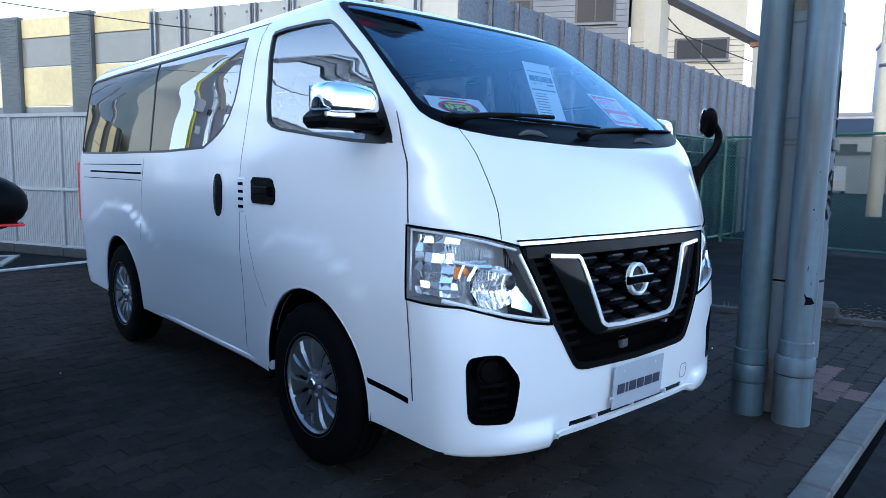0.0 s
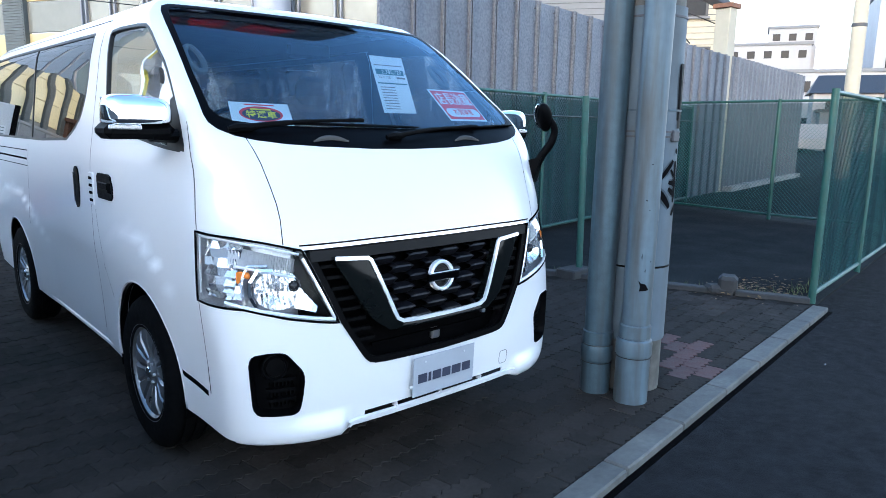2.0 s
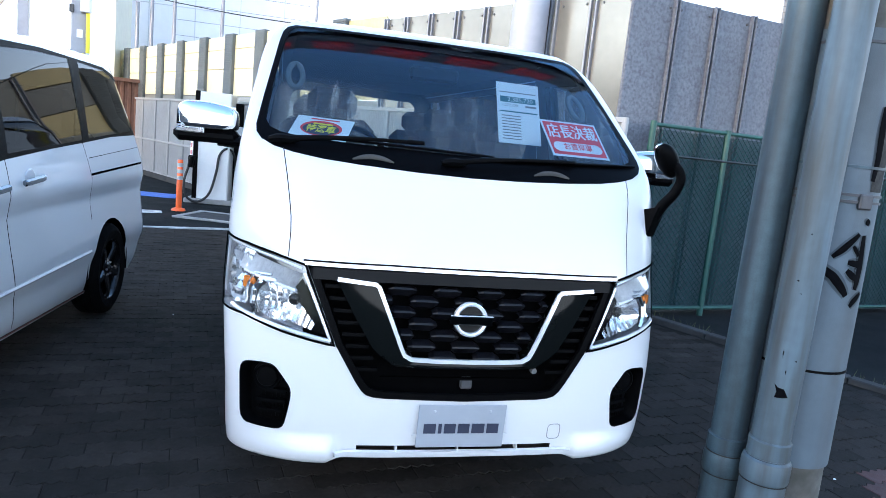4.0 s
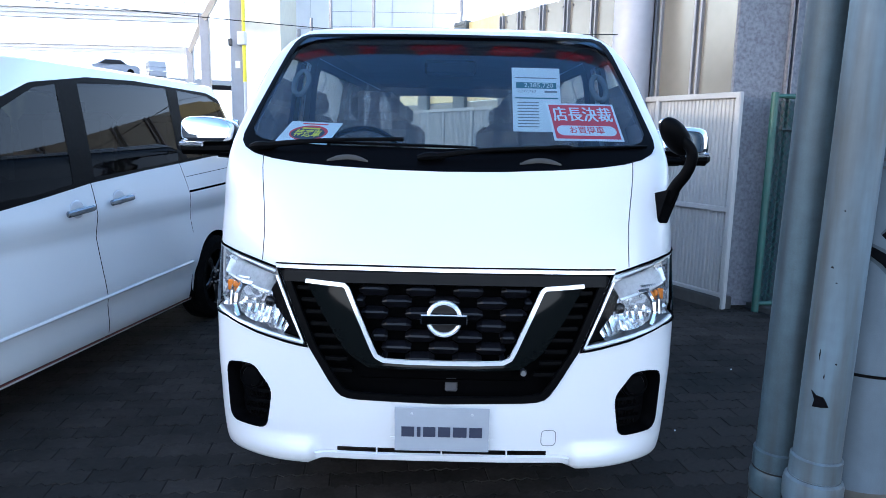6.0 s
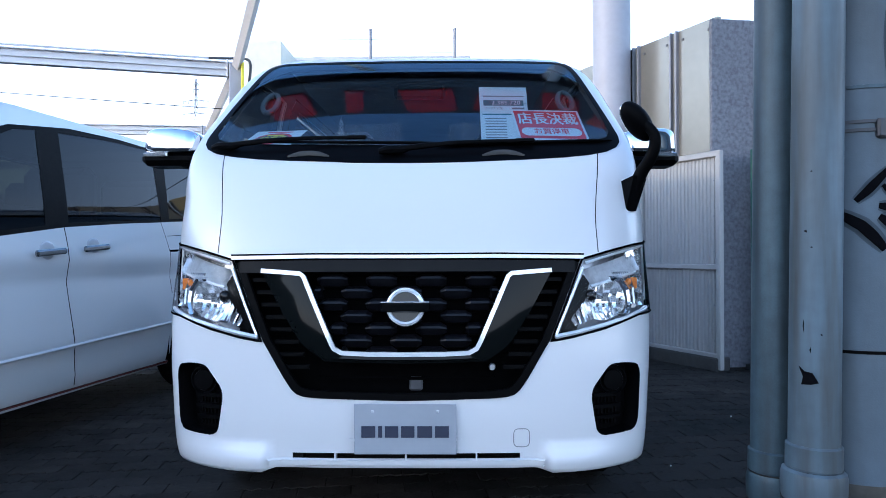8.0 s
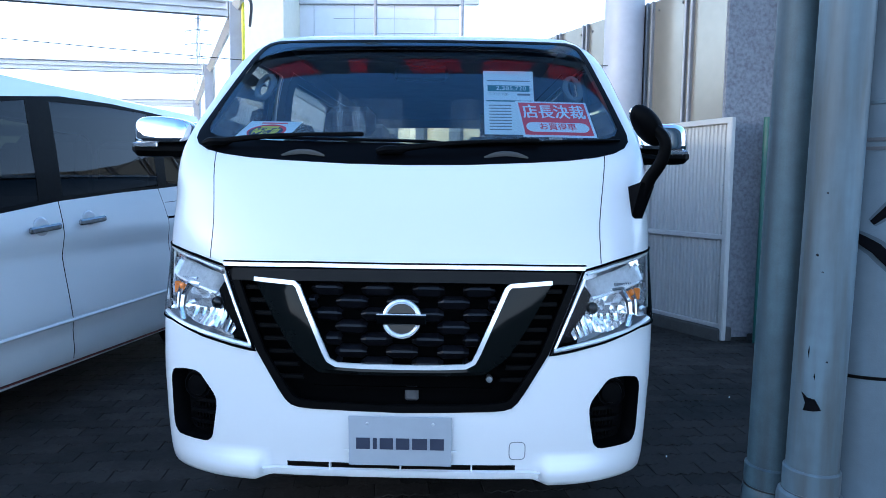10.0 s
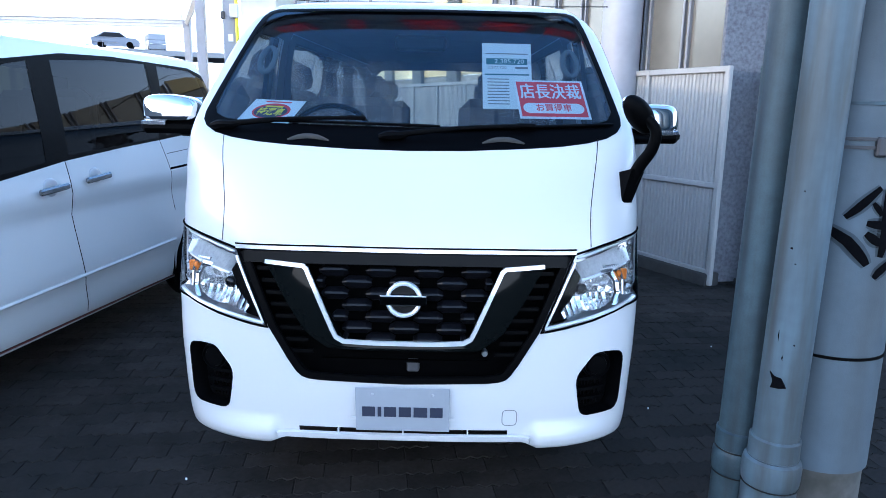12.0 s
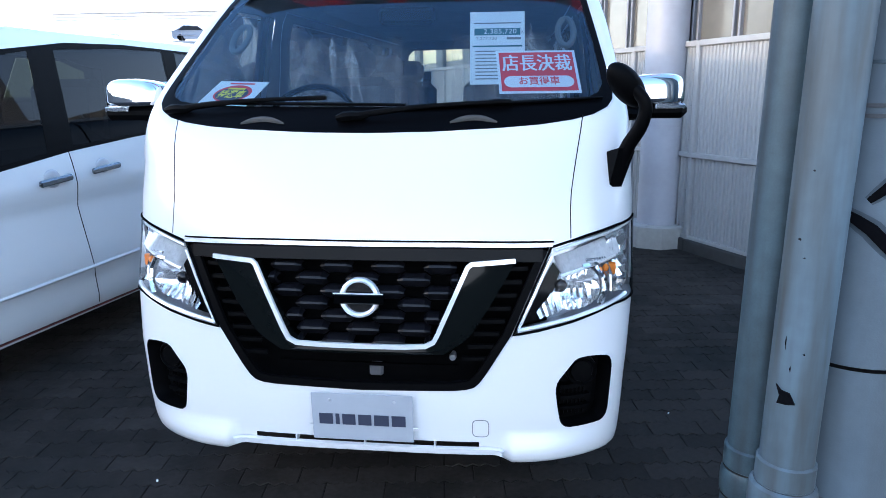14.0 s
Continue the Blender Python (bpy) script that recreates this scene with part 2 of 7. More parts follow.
NET = material("netting", (0.006, 0.031, 0.037), 0.8, spec=0.1, vary=0.25, scale=3)
NET.node_tree.nodes["Principled BSDF"].inputs["Alpha"].default_value = 0.5
NET_THIN = material("thin_netting", (0.006, 0.031, 0.037), 0.8, spec=0.1, vary=0.25, scale=3)
NET_THIN.node_tree.nodes["Principled BSDF"].inputs["Alpha"].default_value = 0.48
LINE_WHITE = material("road_paint", (0.6, 0.6, 0.58), 0.75, vary=0.15, scale=8, dirt=(0.12, 0.12, 0.12), dirt_amount=0.7, dirt_scale=6)
BLUE_PAINT = material("blue_road_paint", (0.08, 0.16, 0.5), 0.75, vary=0.15, scale=8)
ORANGE = material("orange_plastic", (0.85, 0.12, 0.015), 0.45, vary=0.06)
CABINET_WHITE = material("cabinet_white", (0.72, 0.72, 0.70), 0.4, vary=0.03)
WALL_CREAM = material("cream_wall", (0.42, 0.38, 0.29), 0.75, vary=0.06, scale=0.8, bump=0.002)
PALE_FACADE = material("pale_facade_panel", (0.76, 0.76, 0.78), 0.6, vary=0.04, scale=0.4)
PALE_CREAM = material("pale_cream_render", (0.78, 0.73, 0.58), 0.7, vary=0.05, scale=0.6)
FACADE_JOINT = material("facade_joint", (0.58, 0.58, 0.60), 0.7, vary=0.05)
WALL_GREY = material("grey_wall_tile", (0.17, 0.175, 0.185), 0.7, vary=0.06, scale=0.6)
WALL_WHITE = material("white_wall", (0.34, 0.34, 0.35), 0.7, vary=0.05, scale=0.3)
WALL_DARK = material("dark_wall", (0.045, 0.05, 0.06), 0.6, vary=0.15, scale=0.4)
WINDOW_DARK = material("window_dark", (0.015, 0.018, 0.025), 0.35, vary=0.1, spec=0.12)
BROWN_SHEET = material("brown_corrugated_sheet", (0.16, 0.07, 0.04), 0.65, vary=0.15)
ROOF_BLUE = material("dark_roof", (0.022, 0.023, 0.027), 0.6, vary=0.1)
POST_GREY = material("grey_painted_steel", (0.36, 0.365, 0.40), 0.5, vary=0.05, scale=2, dirt=(0.26, 0.25, 0.25), dirt_amount=0.4, dirt_scale=3)
FRAME_WHITE = material("white_steel_frame", (0.62, 0.62, 0.63), 0.45, vary=0.05)
CABLE = material("black_cable", (0.012, 0.012, 0.012), 0.5, vary=0.1)
RUST = material("rusty_steel", (0.2, 0.09, 0.05), 0.8, vary=0.25, scale=12)
GRASS = material("dry_weeds", (0.09, 0.11, 0.04), 0.8, vary=0.3, scale=20, per_island=0.35)
LEAF_LITTER = material("dead_leaves", (0.13, 0.085, 0.04), 0.85, vary=0.3, scale=20, per_island=0.4)
CAR_BLUE = material("dark_blue_car_paint", (0.12, 0.16, 0.24), 0.3, vary=0.05, coat=0.8)


# ---- mesh tools ----
class Shape:
    """Vertices and faces of one mesh, in metres."""

    def __init__(self):
        self.v, self.f = [], []

    def add(self, verts, faces):
        k = len(self.v)
        self.v += [tuple(p) for p in verts]
        self.f += [tuple(i + k for i in f) for f in faces]
        return self

    def hull(self, verts, faces):
        """A convex piece: every face is turned outwards."""
        verts = [Vector(p) for p in verts]
        mid = sum(verts, Vector()) / len(verts)
        out = []
        for f in faces:
            a, b, c = (verts[i] for i in f[:3])
            away = sum((verts[i] for i in f), Vector()) / len(f) - mid
            out.append(f if (b - a).cross(c - a).dot(away) >= 0 else tuple(reversed(f)))
        return self.add(verts, out)

    def box(self, c, s, m=None, bevel=0.0):
        hx, hy, hz = (k / 2 for k in s)
        m = m or Matrix()
        c = Vector(c)
        if bevel <= 0:
            p = [m @ Vector((x, y, z)) + c for x in (-hx, hx) for y in (-hy, hy) for z in (-hz, hz)]
            return self.hull(p, [(0, 1, 3, 2), (4, 5, 7, 6), (0, 1, 5, 4), (2, 3, 7, 6), (0, 2, 6, 4), (1, 3, 7, 5)])
        b = min(bevel, hx * 0.98, hy * 0.98, hz * 0.98)
        key, p = {}, []
        for sx in (-1, 1):
            for sy in (-1, 1):
                for sz in (-1, 1):
                    for a in range(3):
                        q = [sx * (hx - b), sy * (hy - b), sz * (hz - b)]
                        q[a] = (sx * hx, sy * hy, sz * hz)[a]
                        key[sx, sy, sz, a] = len(p)
                        p.append(m @ Vector(q) + c)
        faces = []
        for a in range(3):
            o = [k for k in range(3) if k != a]
            for s0 in (-1, 1):
                ring = []
                for u, w in ((-1, -1), (1, -1), (1, 1), (-1, 1)):
                    q = [0, 0, 0]
                    q[a], q[o[0]], q[o[1]] = s0, u, w
                    ring.append(key[(*q, a)])
                faces.append(tuple(ring))
        for a in range(3):
            o = [k for k in range(3) if k != a]
            for u in (-1, 1):
                for w in (-1, 1):
                    q0, q1 = [0, 0, 0], [0, 0, 0]
                    q0[a], q1[a] = -1, 1
                    for q in (q0, q1):
                        q[o[0]], q[o[1]] = u, w
                    faces.append((key[(*q0, o[0])], key[(*q1, o[0])], key[(*q1, o[1])], key[(*q0, o[1])]))
        for sx in (-1, 1):
            for sy in (-1, 1):
                for sz in (-1, 1):
                    faces.append(tuple(key[sx, sy, sz, a] for a in range(3)))
        return self.hull(p, faces)

    def tube(self, pts, r, seg=10, caps=True, flat=None):
        """A round bar along points; r is one radius or one for each point. flat: (width, height) factors."""
        pts = [Vector(p) for p in pts]
        rs = r if isinstance(r, (list, tuple)) else [r] * len(pts)
        wide, high = flat or (1, 1)
        rings, up = [], None
        for i, p in enumerate(pts):
            d = (pts[min(i + 1, len(pts) - 1)] - pts[max(i - 1, 0)]).normalized()
            if up is None:
                up = Vector((0, 0, 1)) if abs(d.z) < 0.9 else Vector((0, 1, 0))
            side = d.cross(up).normalized()
            up = side.cross(d).normalized()
            rings.append([p + side * (rs[i] * wide * math.cos(a)) + up * (rs[i] * high * math.sin(a)) for a in (2 * math.pi * k / seg for k in range(seg))])
        v = [q for ring in rings for q in ring]
        f = []
        for i in range(len(pts) - 1):
            for k in range(seg):
                a, b = i * seg + k, i * seg + (k + 1) % seg
                f.append((a, b, b + seg, a + seg))
        if caps:
            f += [tuple(reversed(range(seg))), tuple(range(len(v) - seg, len(v)))]
        return self.add(v, f)

    def lathe(self, profile, m, seg=32, close=False):
        """Turns (radius, height) points round the z axis of m."""
        v = [m @ Vector((r * math.cos(a), r * math.sin(a), h)) for r, h in profile for a in (2 * math.pi * k / seg for k in range(seg))]
        f = []
        n = len(profile)
        for i in range(n if close else n - 1):
            j = (i + 1) % n
            for k in range(seg):
                k2 = (k + 1) % seg
                f.append((i * seg + k, i * seg + k2, j * seg + k2, j * seg + k))
        return self.add(v, f)

    def prism(self, poly, m, depth):
        """A flat outline in m's xy plane, thickened along its z."""
        n = len(poly)
        area = sum(poly[i][0] * poly[(i + 1) % n][1] - poly[(i + 1) % n][0] * poly[i][1] for i in range(n))
        if area < 0:
            poly = poly[::-1]
        v = [m @ Vector((x, y, 0)) for x, y in poly] + [m @ Vector((x, y, depth)) for x, y in poly]
        f = [tuple(reversed(range(n))), tuple(range(n, 2 * n))]
        f += [(i, (i + 1) % n, n + (i + 1) % n, n + i) for i in range(n)]
        if depth < 0:
            f = [tuple(reversed(q)) for q in f]
        return self.add(v, f)

    def ball(self, c, r, m=None, seg=20, rings=12):
        """An ellipsoid with the half sizes r."""
        m = m or Matrix()
        prof = [(math.sin(math.pi * i / rings), -math.cos(math.pi * i / rings)) for i in range(rings + 1)]
        return self.lathe(prof, Matrix.Translation(c) @ m.to_4x4() @ Matrix.Diagonal((*r, 1)), seg)

    def grid(self, rows, loop=False):
        n = len(rows[0])
        v = [p for row in rows for p in row]
        f = []
        for i in range(len(rows) - 1):
            for k in range(n if loop else n - 1):
                a, b = i * n + k, i * n + (k + 1) % n
                f.append((a, b, b + n, a + n))
        return self.add(v, f)


BASE = {}


def thing(name, at=(0, 0, 0), label="", category="", group="", kind="", turn=0.0):
    """An empty at a thing's base, for its parts."""
    ob = new(name)
    ob.empty_display_size = 0.2
    ob.matrix_world = Matrix.Translation(at) @ Matrix.Rotation(turn, 4, "Z")
    BASE[ob] = Matrix.Translation(at) @ Matrix.Rotation(turn, 4, "Z")
    return tagged(ob, label, category, group, kind)


def mesh_of(name, shape, mat, base=None, sharp=35.0, normals=None):
    me = bpy.data.meshes.new(name)
    back = base.inverted() if base is not None else None
    v = [tuple(back @ Vector(p)) for p in shape.v] if back else shape.v
    me.from_pydata(v, [], shape.f)
    me.materials.append(mat)
    me.polygons.foreach_set("use_smooth", [sharp > 0] * len(me.polygons))
    if normals is not None:
        turn = back.to_3x3() if back else Matrix.Identity(3)
        me.normals_split_custom_set_from_vertices([tuple(turn @ Vector(q)) for q in normals])
    elif sharp > 0:
        me.set_sharp_from_angle(angle=radians(sharp))
    me.update()
    return me


def part(name, shape, mat, parent, label="", sharp=35.0, normals=None):
    """Links a shape, given in world places, as one mesh object under a thing or a part."""
    base = BASE[parent]
    ob = new(name, mesh_of(name, shape, mat, base, sharp, normals))
    ob.parent = parent
    BASE[ob] = base
    return tagged(ob, label)


def solid(name, shape, mat, label="", category="", group="", kind="", sharp=35.0):
    """A thing that is one mesh. Its origin is at the middle of its base."""
    v = np.array(shape.v)
    at = Vector(((v[:, 0].min() + v[:, 0].max()) / 2, (v[:, 1].min() + v[:, 1].max()) / 2, v[:, 2].min()))
    base = Matrix.Translation(at)
    ob = new(name, mesh_of(name, shape, mat, base, sharp))
    ob.matrix_world = base
    BASE[ob] = base
    return tagged(ob, label, category, group, kind)


def lettering(name, text, size, m, mat, parent, width=None, bold=0.0):
    """Words as a flat mesh in m's xy plane, centred."""
    cu = bpy.data.curves.new(name, "FONT")
    cu.body, cu.size, cu.align_x, cu.align_y = text, size, "CENTER", "CENTER"
    cu.offset = bold
    cu.resolution_u = 3
    tmp = new(name, cu)
    deps = bpy.context.evaluated_depsgraph_get()
    me = bpy.data.meshes.new_from_object(tmp.evaluated_get(deps))
    bpy.data.objects.remove(tmp)
    bpy.data.curves.remove(cu)
    if width and len(me.vertices):
        xs = [q.co.x for q in me.vertices]
        k = width / max(1e-6, max(xs) - min(xs))
        for q in me.vertices:
            q.co.x *= k
    me.transform(BASE[parent].inverted() @ m)
    me.materials.clear()
    me.materials.append(mat)
    ob = new(name, me)
    ob.parent = parent
    BASE[ob] = BASE[parent]
    return ob


def along(p, q, k):
    return Vector(p).lerp(Vector(q), k)


def facing(at, right, up):
    """A frame whose x runs right and y up, with z towards the viewer."""
    x = Vector(right).normalized()
    z = x.cross(Vector(up)).normalized()
    y = z.cross(x)
    return Matrix.Translation(at) @ Matrix((x, y, z)).transposed().to_4x4()

# ---- ground ----
KERB_A, KERB_D = Vector((0.0, -0.605, 0.0)), Vector((1.0, 0.130, 0.0)).normalized()
KERB_N = Vector((-KERB_D.y, KERB_D.x, 0.0))


def kerb_at(s, off=0.0, z=0.0):
    p = KERB_A + KERB_D * s + KERB_N * off
    return Vector((p.x, p.y, z))


CORNER = Vector((2.36, 3.62, 0.0))
W1_D = Vector((-0.447, 0.894, 0.0)).normalized()
W1_N = Vector((-W1_D.y, W1_D.x, 0.0))      # towards the forecourt
W2_D = Vector((math.cos(radians(9.5)), math.sin(radians(9.5)), 0.0))
W2_N = Vector((W2_D.y, -W2_D.x, 0.0))      # towards the road


def flat_slab(name, outline, z, thick, mat, label, category, kind="structure"):
    return solid(name, Shape().prism([(p[0], p[1]) for p in outline], Matrix.Translation((0, 0, z - thick)), thick), mat, label, category, kind=kind)


gs = Shape()
gs.grid([[Vector((x, y, -0.036)) for x in (-600, -60, -20, 0, 20, 60, 600)] for y in (-600, -60, -20, 0, 20, 60, 600)])
solid("ground", gs, ASPHALT, "dark grey asphalt road and open ground", "ground", kind="structure")
lot = [kerb_at(-40, 0.12), kerb_at(60, 0.12), (60, 70, 0), (-60, 70, 0), (-60, -5, 0)]
flat_slab("forecourt", lot, -0.012, 0.09, LOT_ASPHALT, "grey asphalt parking lot", "ground")
EDGE_A, EDGE_B = Vector((2.62, 3.90, 0)), Vector((4.22, 0.10, 0))
bed = [kerb_at(-9, 0.121), kerb_at(4.2, 0.121), (4.20, 0.14, 0), (2.55, 3.75, 0), (0.72, 7.45, 0), (-9.5, 6.6, 0)]
flat_slab("paver_bed", bed, -0.0045, 0.02, PAVER_BED, "dark sand bed between the pavers", "ground")


# ---- kerb ----
def kerb():
    k = thing("kerb", kerb_at(1.5), "pale grey concrete kerb along the road edge", "kerb", kind="structure")
    s, rnd = -9.0, random.Random(3)
    while s < 4.1:
        n = min(0.60, 4.22 - s)
        c = kerb_at(s + n / 2, 0.06, -0.048 + rnd.uniform(-0.003, 0.003))
        part("kerb_stone", Shape().box(c, (n - 0.008, 0.12, 0.105), Matrix.Rotation(math.atan2(KERB_D.y, KERB_D.x), 3, "Z"), 0.008), KERB, k)
        s += 0.60
    # shade at the kerb's foot, laid on the road as a black strip
    gut = Shape().box(kerb_at(-2.4, -0.016, -0.037), (13.2, 0.032, 0.006), Matrix.Rotation(math.atan2(KERB_D.y, KERB_D.x), 3, "Z"))
    part("gutter_joint", gut, GAP, k, "black strip drawn as the shade at the kerb's foot")


kerb()


def edge_strip():
    """The low concrete edge between the pavers and the asphalt lot."""
    sh = Shape()
    d = (EDGE_B - EDGE_A)
    ang = math.atan2(d.y, d.x)
    n = 7
    t = thing("lot_edging", EDGE_A, "weathered low concrete edging beside the asphalt lot", "edging", kind="structure")
    for i in range(n):
        c = EDGE_A.lerp(EDGE_B, (i + 0.5) / n)
        part("edging_block", Shape().box((c.x, c.y, 0.005), (d.length / n - 0.012, 0.10, 0.07), Matrix.Rotation(ang, 3, "Z"), 0.008), DARK_CONCRETE, t)


edge_strip()


# ---- utility pole with two drain pipes ----
def utility_pole():
    c = Vector((1.475, 0.055, 0))
    p = thing("utility_pole", c, "grey concrete utility pole with black spray marks", "pole")
    part("shaft", Shape().lathe([(0.162, -0.03), (0.160, 7.5), (0.0, 7.5)], Matrix.Translation(c), 40), POLE_BASE, p)
    part("plastic_sleeve", Shape().lathe([(0.163, 0.285), (0.173, 0.288), (0.172, 2.02), (0.162, 2.022)], Matrix.Translation(c), 40), POLE_GREY, p, "smooth grey plastic sleeve")
    part("upper_sleeve", Shape().lathe([(0.163, 2.15), (0.176, 2.152), (0.175, 2.95), (0.162, 2.952)], Matrix.Translation(c), 40), BAND_GREY, p, "dark grey sleeve")
    for z, r in ((0.695, 0.1755), (1.377, 0.178), (1.403, 0.178), (1.97, 0.1765)):
        part("band", Shape().lathe([(r - 0.012, z - 0.006), (r, z - 0.005), (r, z + 0.005), (r - 0.012, z + 0.006)], Matrix.Translation(c), 40), BLACK_PLASTIC if z < 1 else BAND_GREY, p)
    part("steel_strap", Shape().lathe([(0.168, 1.503), (0.1765, 1.505), (0.1765, 1.515), (0.168, 1.517)], Matrix.Translation(c), 40), ZINC, p)
    part("buckle", Shape().box(c + Vector((0.0, -0.172, 1.380)), (0.06, 0.03, 0.06), bevel=0.006), BAND_GREY, p)

    def mark(line, r, out=0.1742, mat=None):
        sh = Shape()
        rows = []
        for i, (a, z) in enumerate(line):
            k = r * (0.6 + 0.4 * math.sin(math.pi * i / max(1, len(line) - 1)))
            b0, b1 = line[max(0, i - 1)], line[min(len(line) - 1, i + 1)]
            dx, dz = (b1[0] - b0[0]) * 0.175, b1[1] - b0[1]
            q = max(1e-6, math.hypot(dx, dz))
            rows.append([c + Vector((out * math.sin(a + s * dz / q * k / 0.175), -out * math.cos(a + s * dz / q * k / 0.175), z - s * dx / q * k)) for s in (-1, 0, 1)])
        sh.grid(rows)
        part("spray_mark", sh, mat or SPRAY, p)

    def stroke(*pts):
        out = []
        for a, b in zip(pts, pts[1:]):
            out += [(a[0] + (b[0] - a[0]) * k / 6, a[1] + (b[1] - a[1]) * k / 6) for k in range(6)]
        return out + [pts[-1]]

    rows = [[c + Vector((0.1738 * math.sin(0.10 + 0.06 * i), -0.1738 * math.cos(0.10 + 0.06 * i), z)) for i in range(9)] for z in (1.42, 1.53, 1.64, 1.745)]
    part("worn_patch", Shape().grid(rows), WORN, p, "worn brown patch left by a torn notice")
    for pts, r in ((((-0.86, 1.130), (-0.62, 1.108), (-0.40, 1.084), (-0.24, 1.055), (-0.11, 1.029), (-0.03, 1.010)), 0.017),
                   (((-0.49, 1.159), (-0.31, 1.189), (-0.15, 1.220), (0.04, 1.256)), 0.013),
                   (((-0.06, 1.208), (0.03, 1.191), (0.12, 1.170)), 0.009),
                   (((-0.13, 1.144), (0.0, 1.141), (0.18, 1.137), (0.32, 1.130)), 0.013),
                   (((0.18, 1.252), (0.21, 1.185), (0.24, 1.122), (0.23, 1.068), (0.20, 1.036)), 0.017),
                   (((-0.12, 1.112), (0.04, 1.092), (0.19, 1.078)), 0.014),
                   (((0.13, 0.968), (0.21, 0.986), (0.36, 1.007), (0.48, 1.022)), 0.014),
                   (((0.20, 1.292), (0.25, 1.315)), 0.014),
                   (((0.12, 1.46), (0.16, 1.55), (0.12, 1.66), (0.10, 1.74)), 0.017)):
        mark(stroke(*pts), r)
        mark(stroke(*pts), r * 1.7, 0.1736, SPRAY_MIST)


def drain_pipe(c, r, lean, joint, label, mat, bulge):
    p = thing("drain_pipe", c, label, "pipe")
    top = Vector(c) + Vector((lean[0] * 4.5, lean[1] * 4.5, 4.5))
    a = Vector(c)
    ax = (top - a).normalized()

    def at(z):
        return a + ax * (z / ax.z)

    part("riser", Shape().tube([at(joint), at(4.5)], r, 28), mat, p)
    if joint > 0.2:
        part("socket", Shape().tube([at(joint - 0.02), at(joint - 0.015), at(joint + 0.05), at(joint + 0.055)], [r * 1.02, r * 1.1, r * 1.1, r * 1.02], 28), mat, p)
        part("elbow", Shape().tube([at(joint + h) for h in (-0.118, -0.108, -0.085, -0.045, -0.028, -0.016)], [r * k for k in (bulge - 0.08, bulge - 0.02, bulge, bulge, bulge - 0.05, 1.04)], 28), mat, p)
        for h, k in ((-0.021, 1.105), (-0.116, bulge - 0.02)):
            part("joint_ring", Shape().tube([at(joint + h - 0.002), at(joint + h + 0.002)], r * k, 28), SEAL, p)
    part("lower_pipe", Shape().tube([at(-0.03), at(joint - 0.06)], r * (bulge - 0.08), 28), mat, p)
    return p


utility_pole()
drain_pipe((1.232, 0.112, 0), 0.073, (0.014, 0.0), 0.285, "blue-grey galvanised drain pipe beside the utility pole", ZINC, 1.17)
PIPE = drain_pipe((1.255, -0.100, 0), 0.073, (0.016, 0.0), 0.363, "grey plastic drain pipe with torn patch", PVC, 1.28)
part("torn_patch", Shape().prism([(-0.026, 0.030), (-0.012, 0.016), (0.010, 0.013), (0.027, -0.016), (0.008, -0.022), (-0.020, -0.024), (-0.015, 0.0)], facing((1.2195, -0.1542, 0.630), (0.765, -0.644, 0), (0, 0, 1)), 0.006), SPRAY, PIPE)

for turn_to, z, wide, tall in ((-0.88, 1.066, 0.006, 0.004), (-0.65, 1.018, 0.005, 0.002), (-0.68, 1.245, 0.004, 0.003), (-0.92, 0.78, 0.0025, 0.020), (-0.25, 0.757, 0.004, 0.003), (-0.65, 0.71, 0.0025, 0.010)):
    around = Vector((math.sin(turn_to), -math.cos(turn_to), 0))
    part("scuff", Shape().prism([(-wide, 0), (0, tall), (wide * 0.7, tall * 0.4), (wide * 0.5, -tall)], facing(Vector((1.255 + 0.016 * z, -0.100, z)) + around * 0.0725, (-around.y, around.x, 0), (0, 0, 1)), 0.0012), SPRAY, PIPE)


# ---- barrier walls ----
def corrugated(p, q, z0, z1, pitch, depth, out):
    """A ribbed sheet from p to q."""
    p, q = Vector((*p[:2], 0)), Vector((*q[:2], 0))
    n = max(1, round((q - p).length / pitch))
    front = []
    for i in range(n):
        for k, o in ((0.0, 0), (0.35, 0), (0.5, 1), (0.85, 1)):
            front.append(p.lerp(q, (i + k) / n) + out * (depth * o))
    front.append(q)
    sh = Shape()
    sh.grid([[v + Vector((0, 0, z)) for v in front] for z in (z0, z1)])
    sh.grid([[v + out * -0.004 + Vector((0, 0, z)) for v in front[::-1]] for z in (z0, z1)])
    return sh


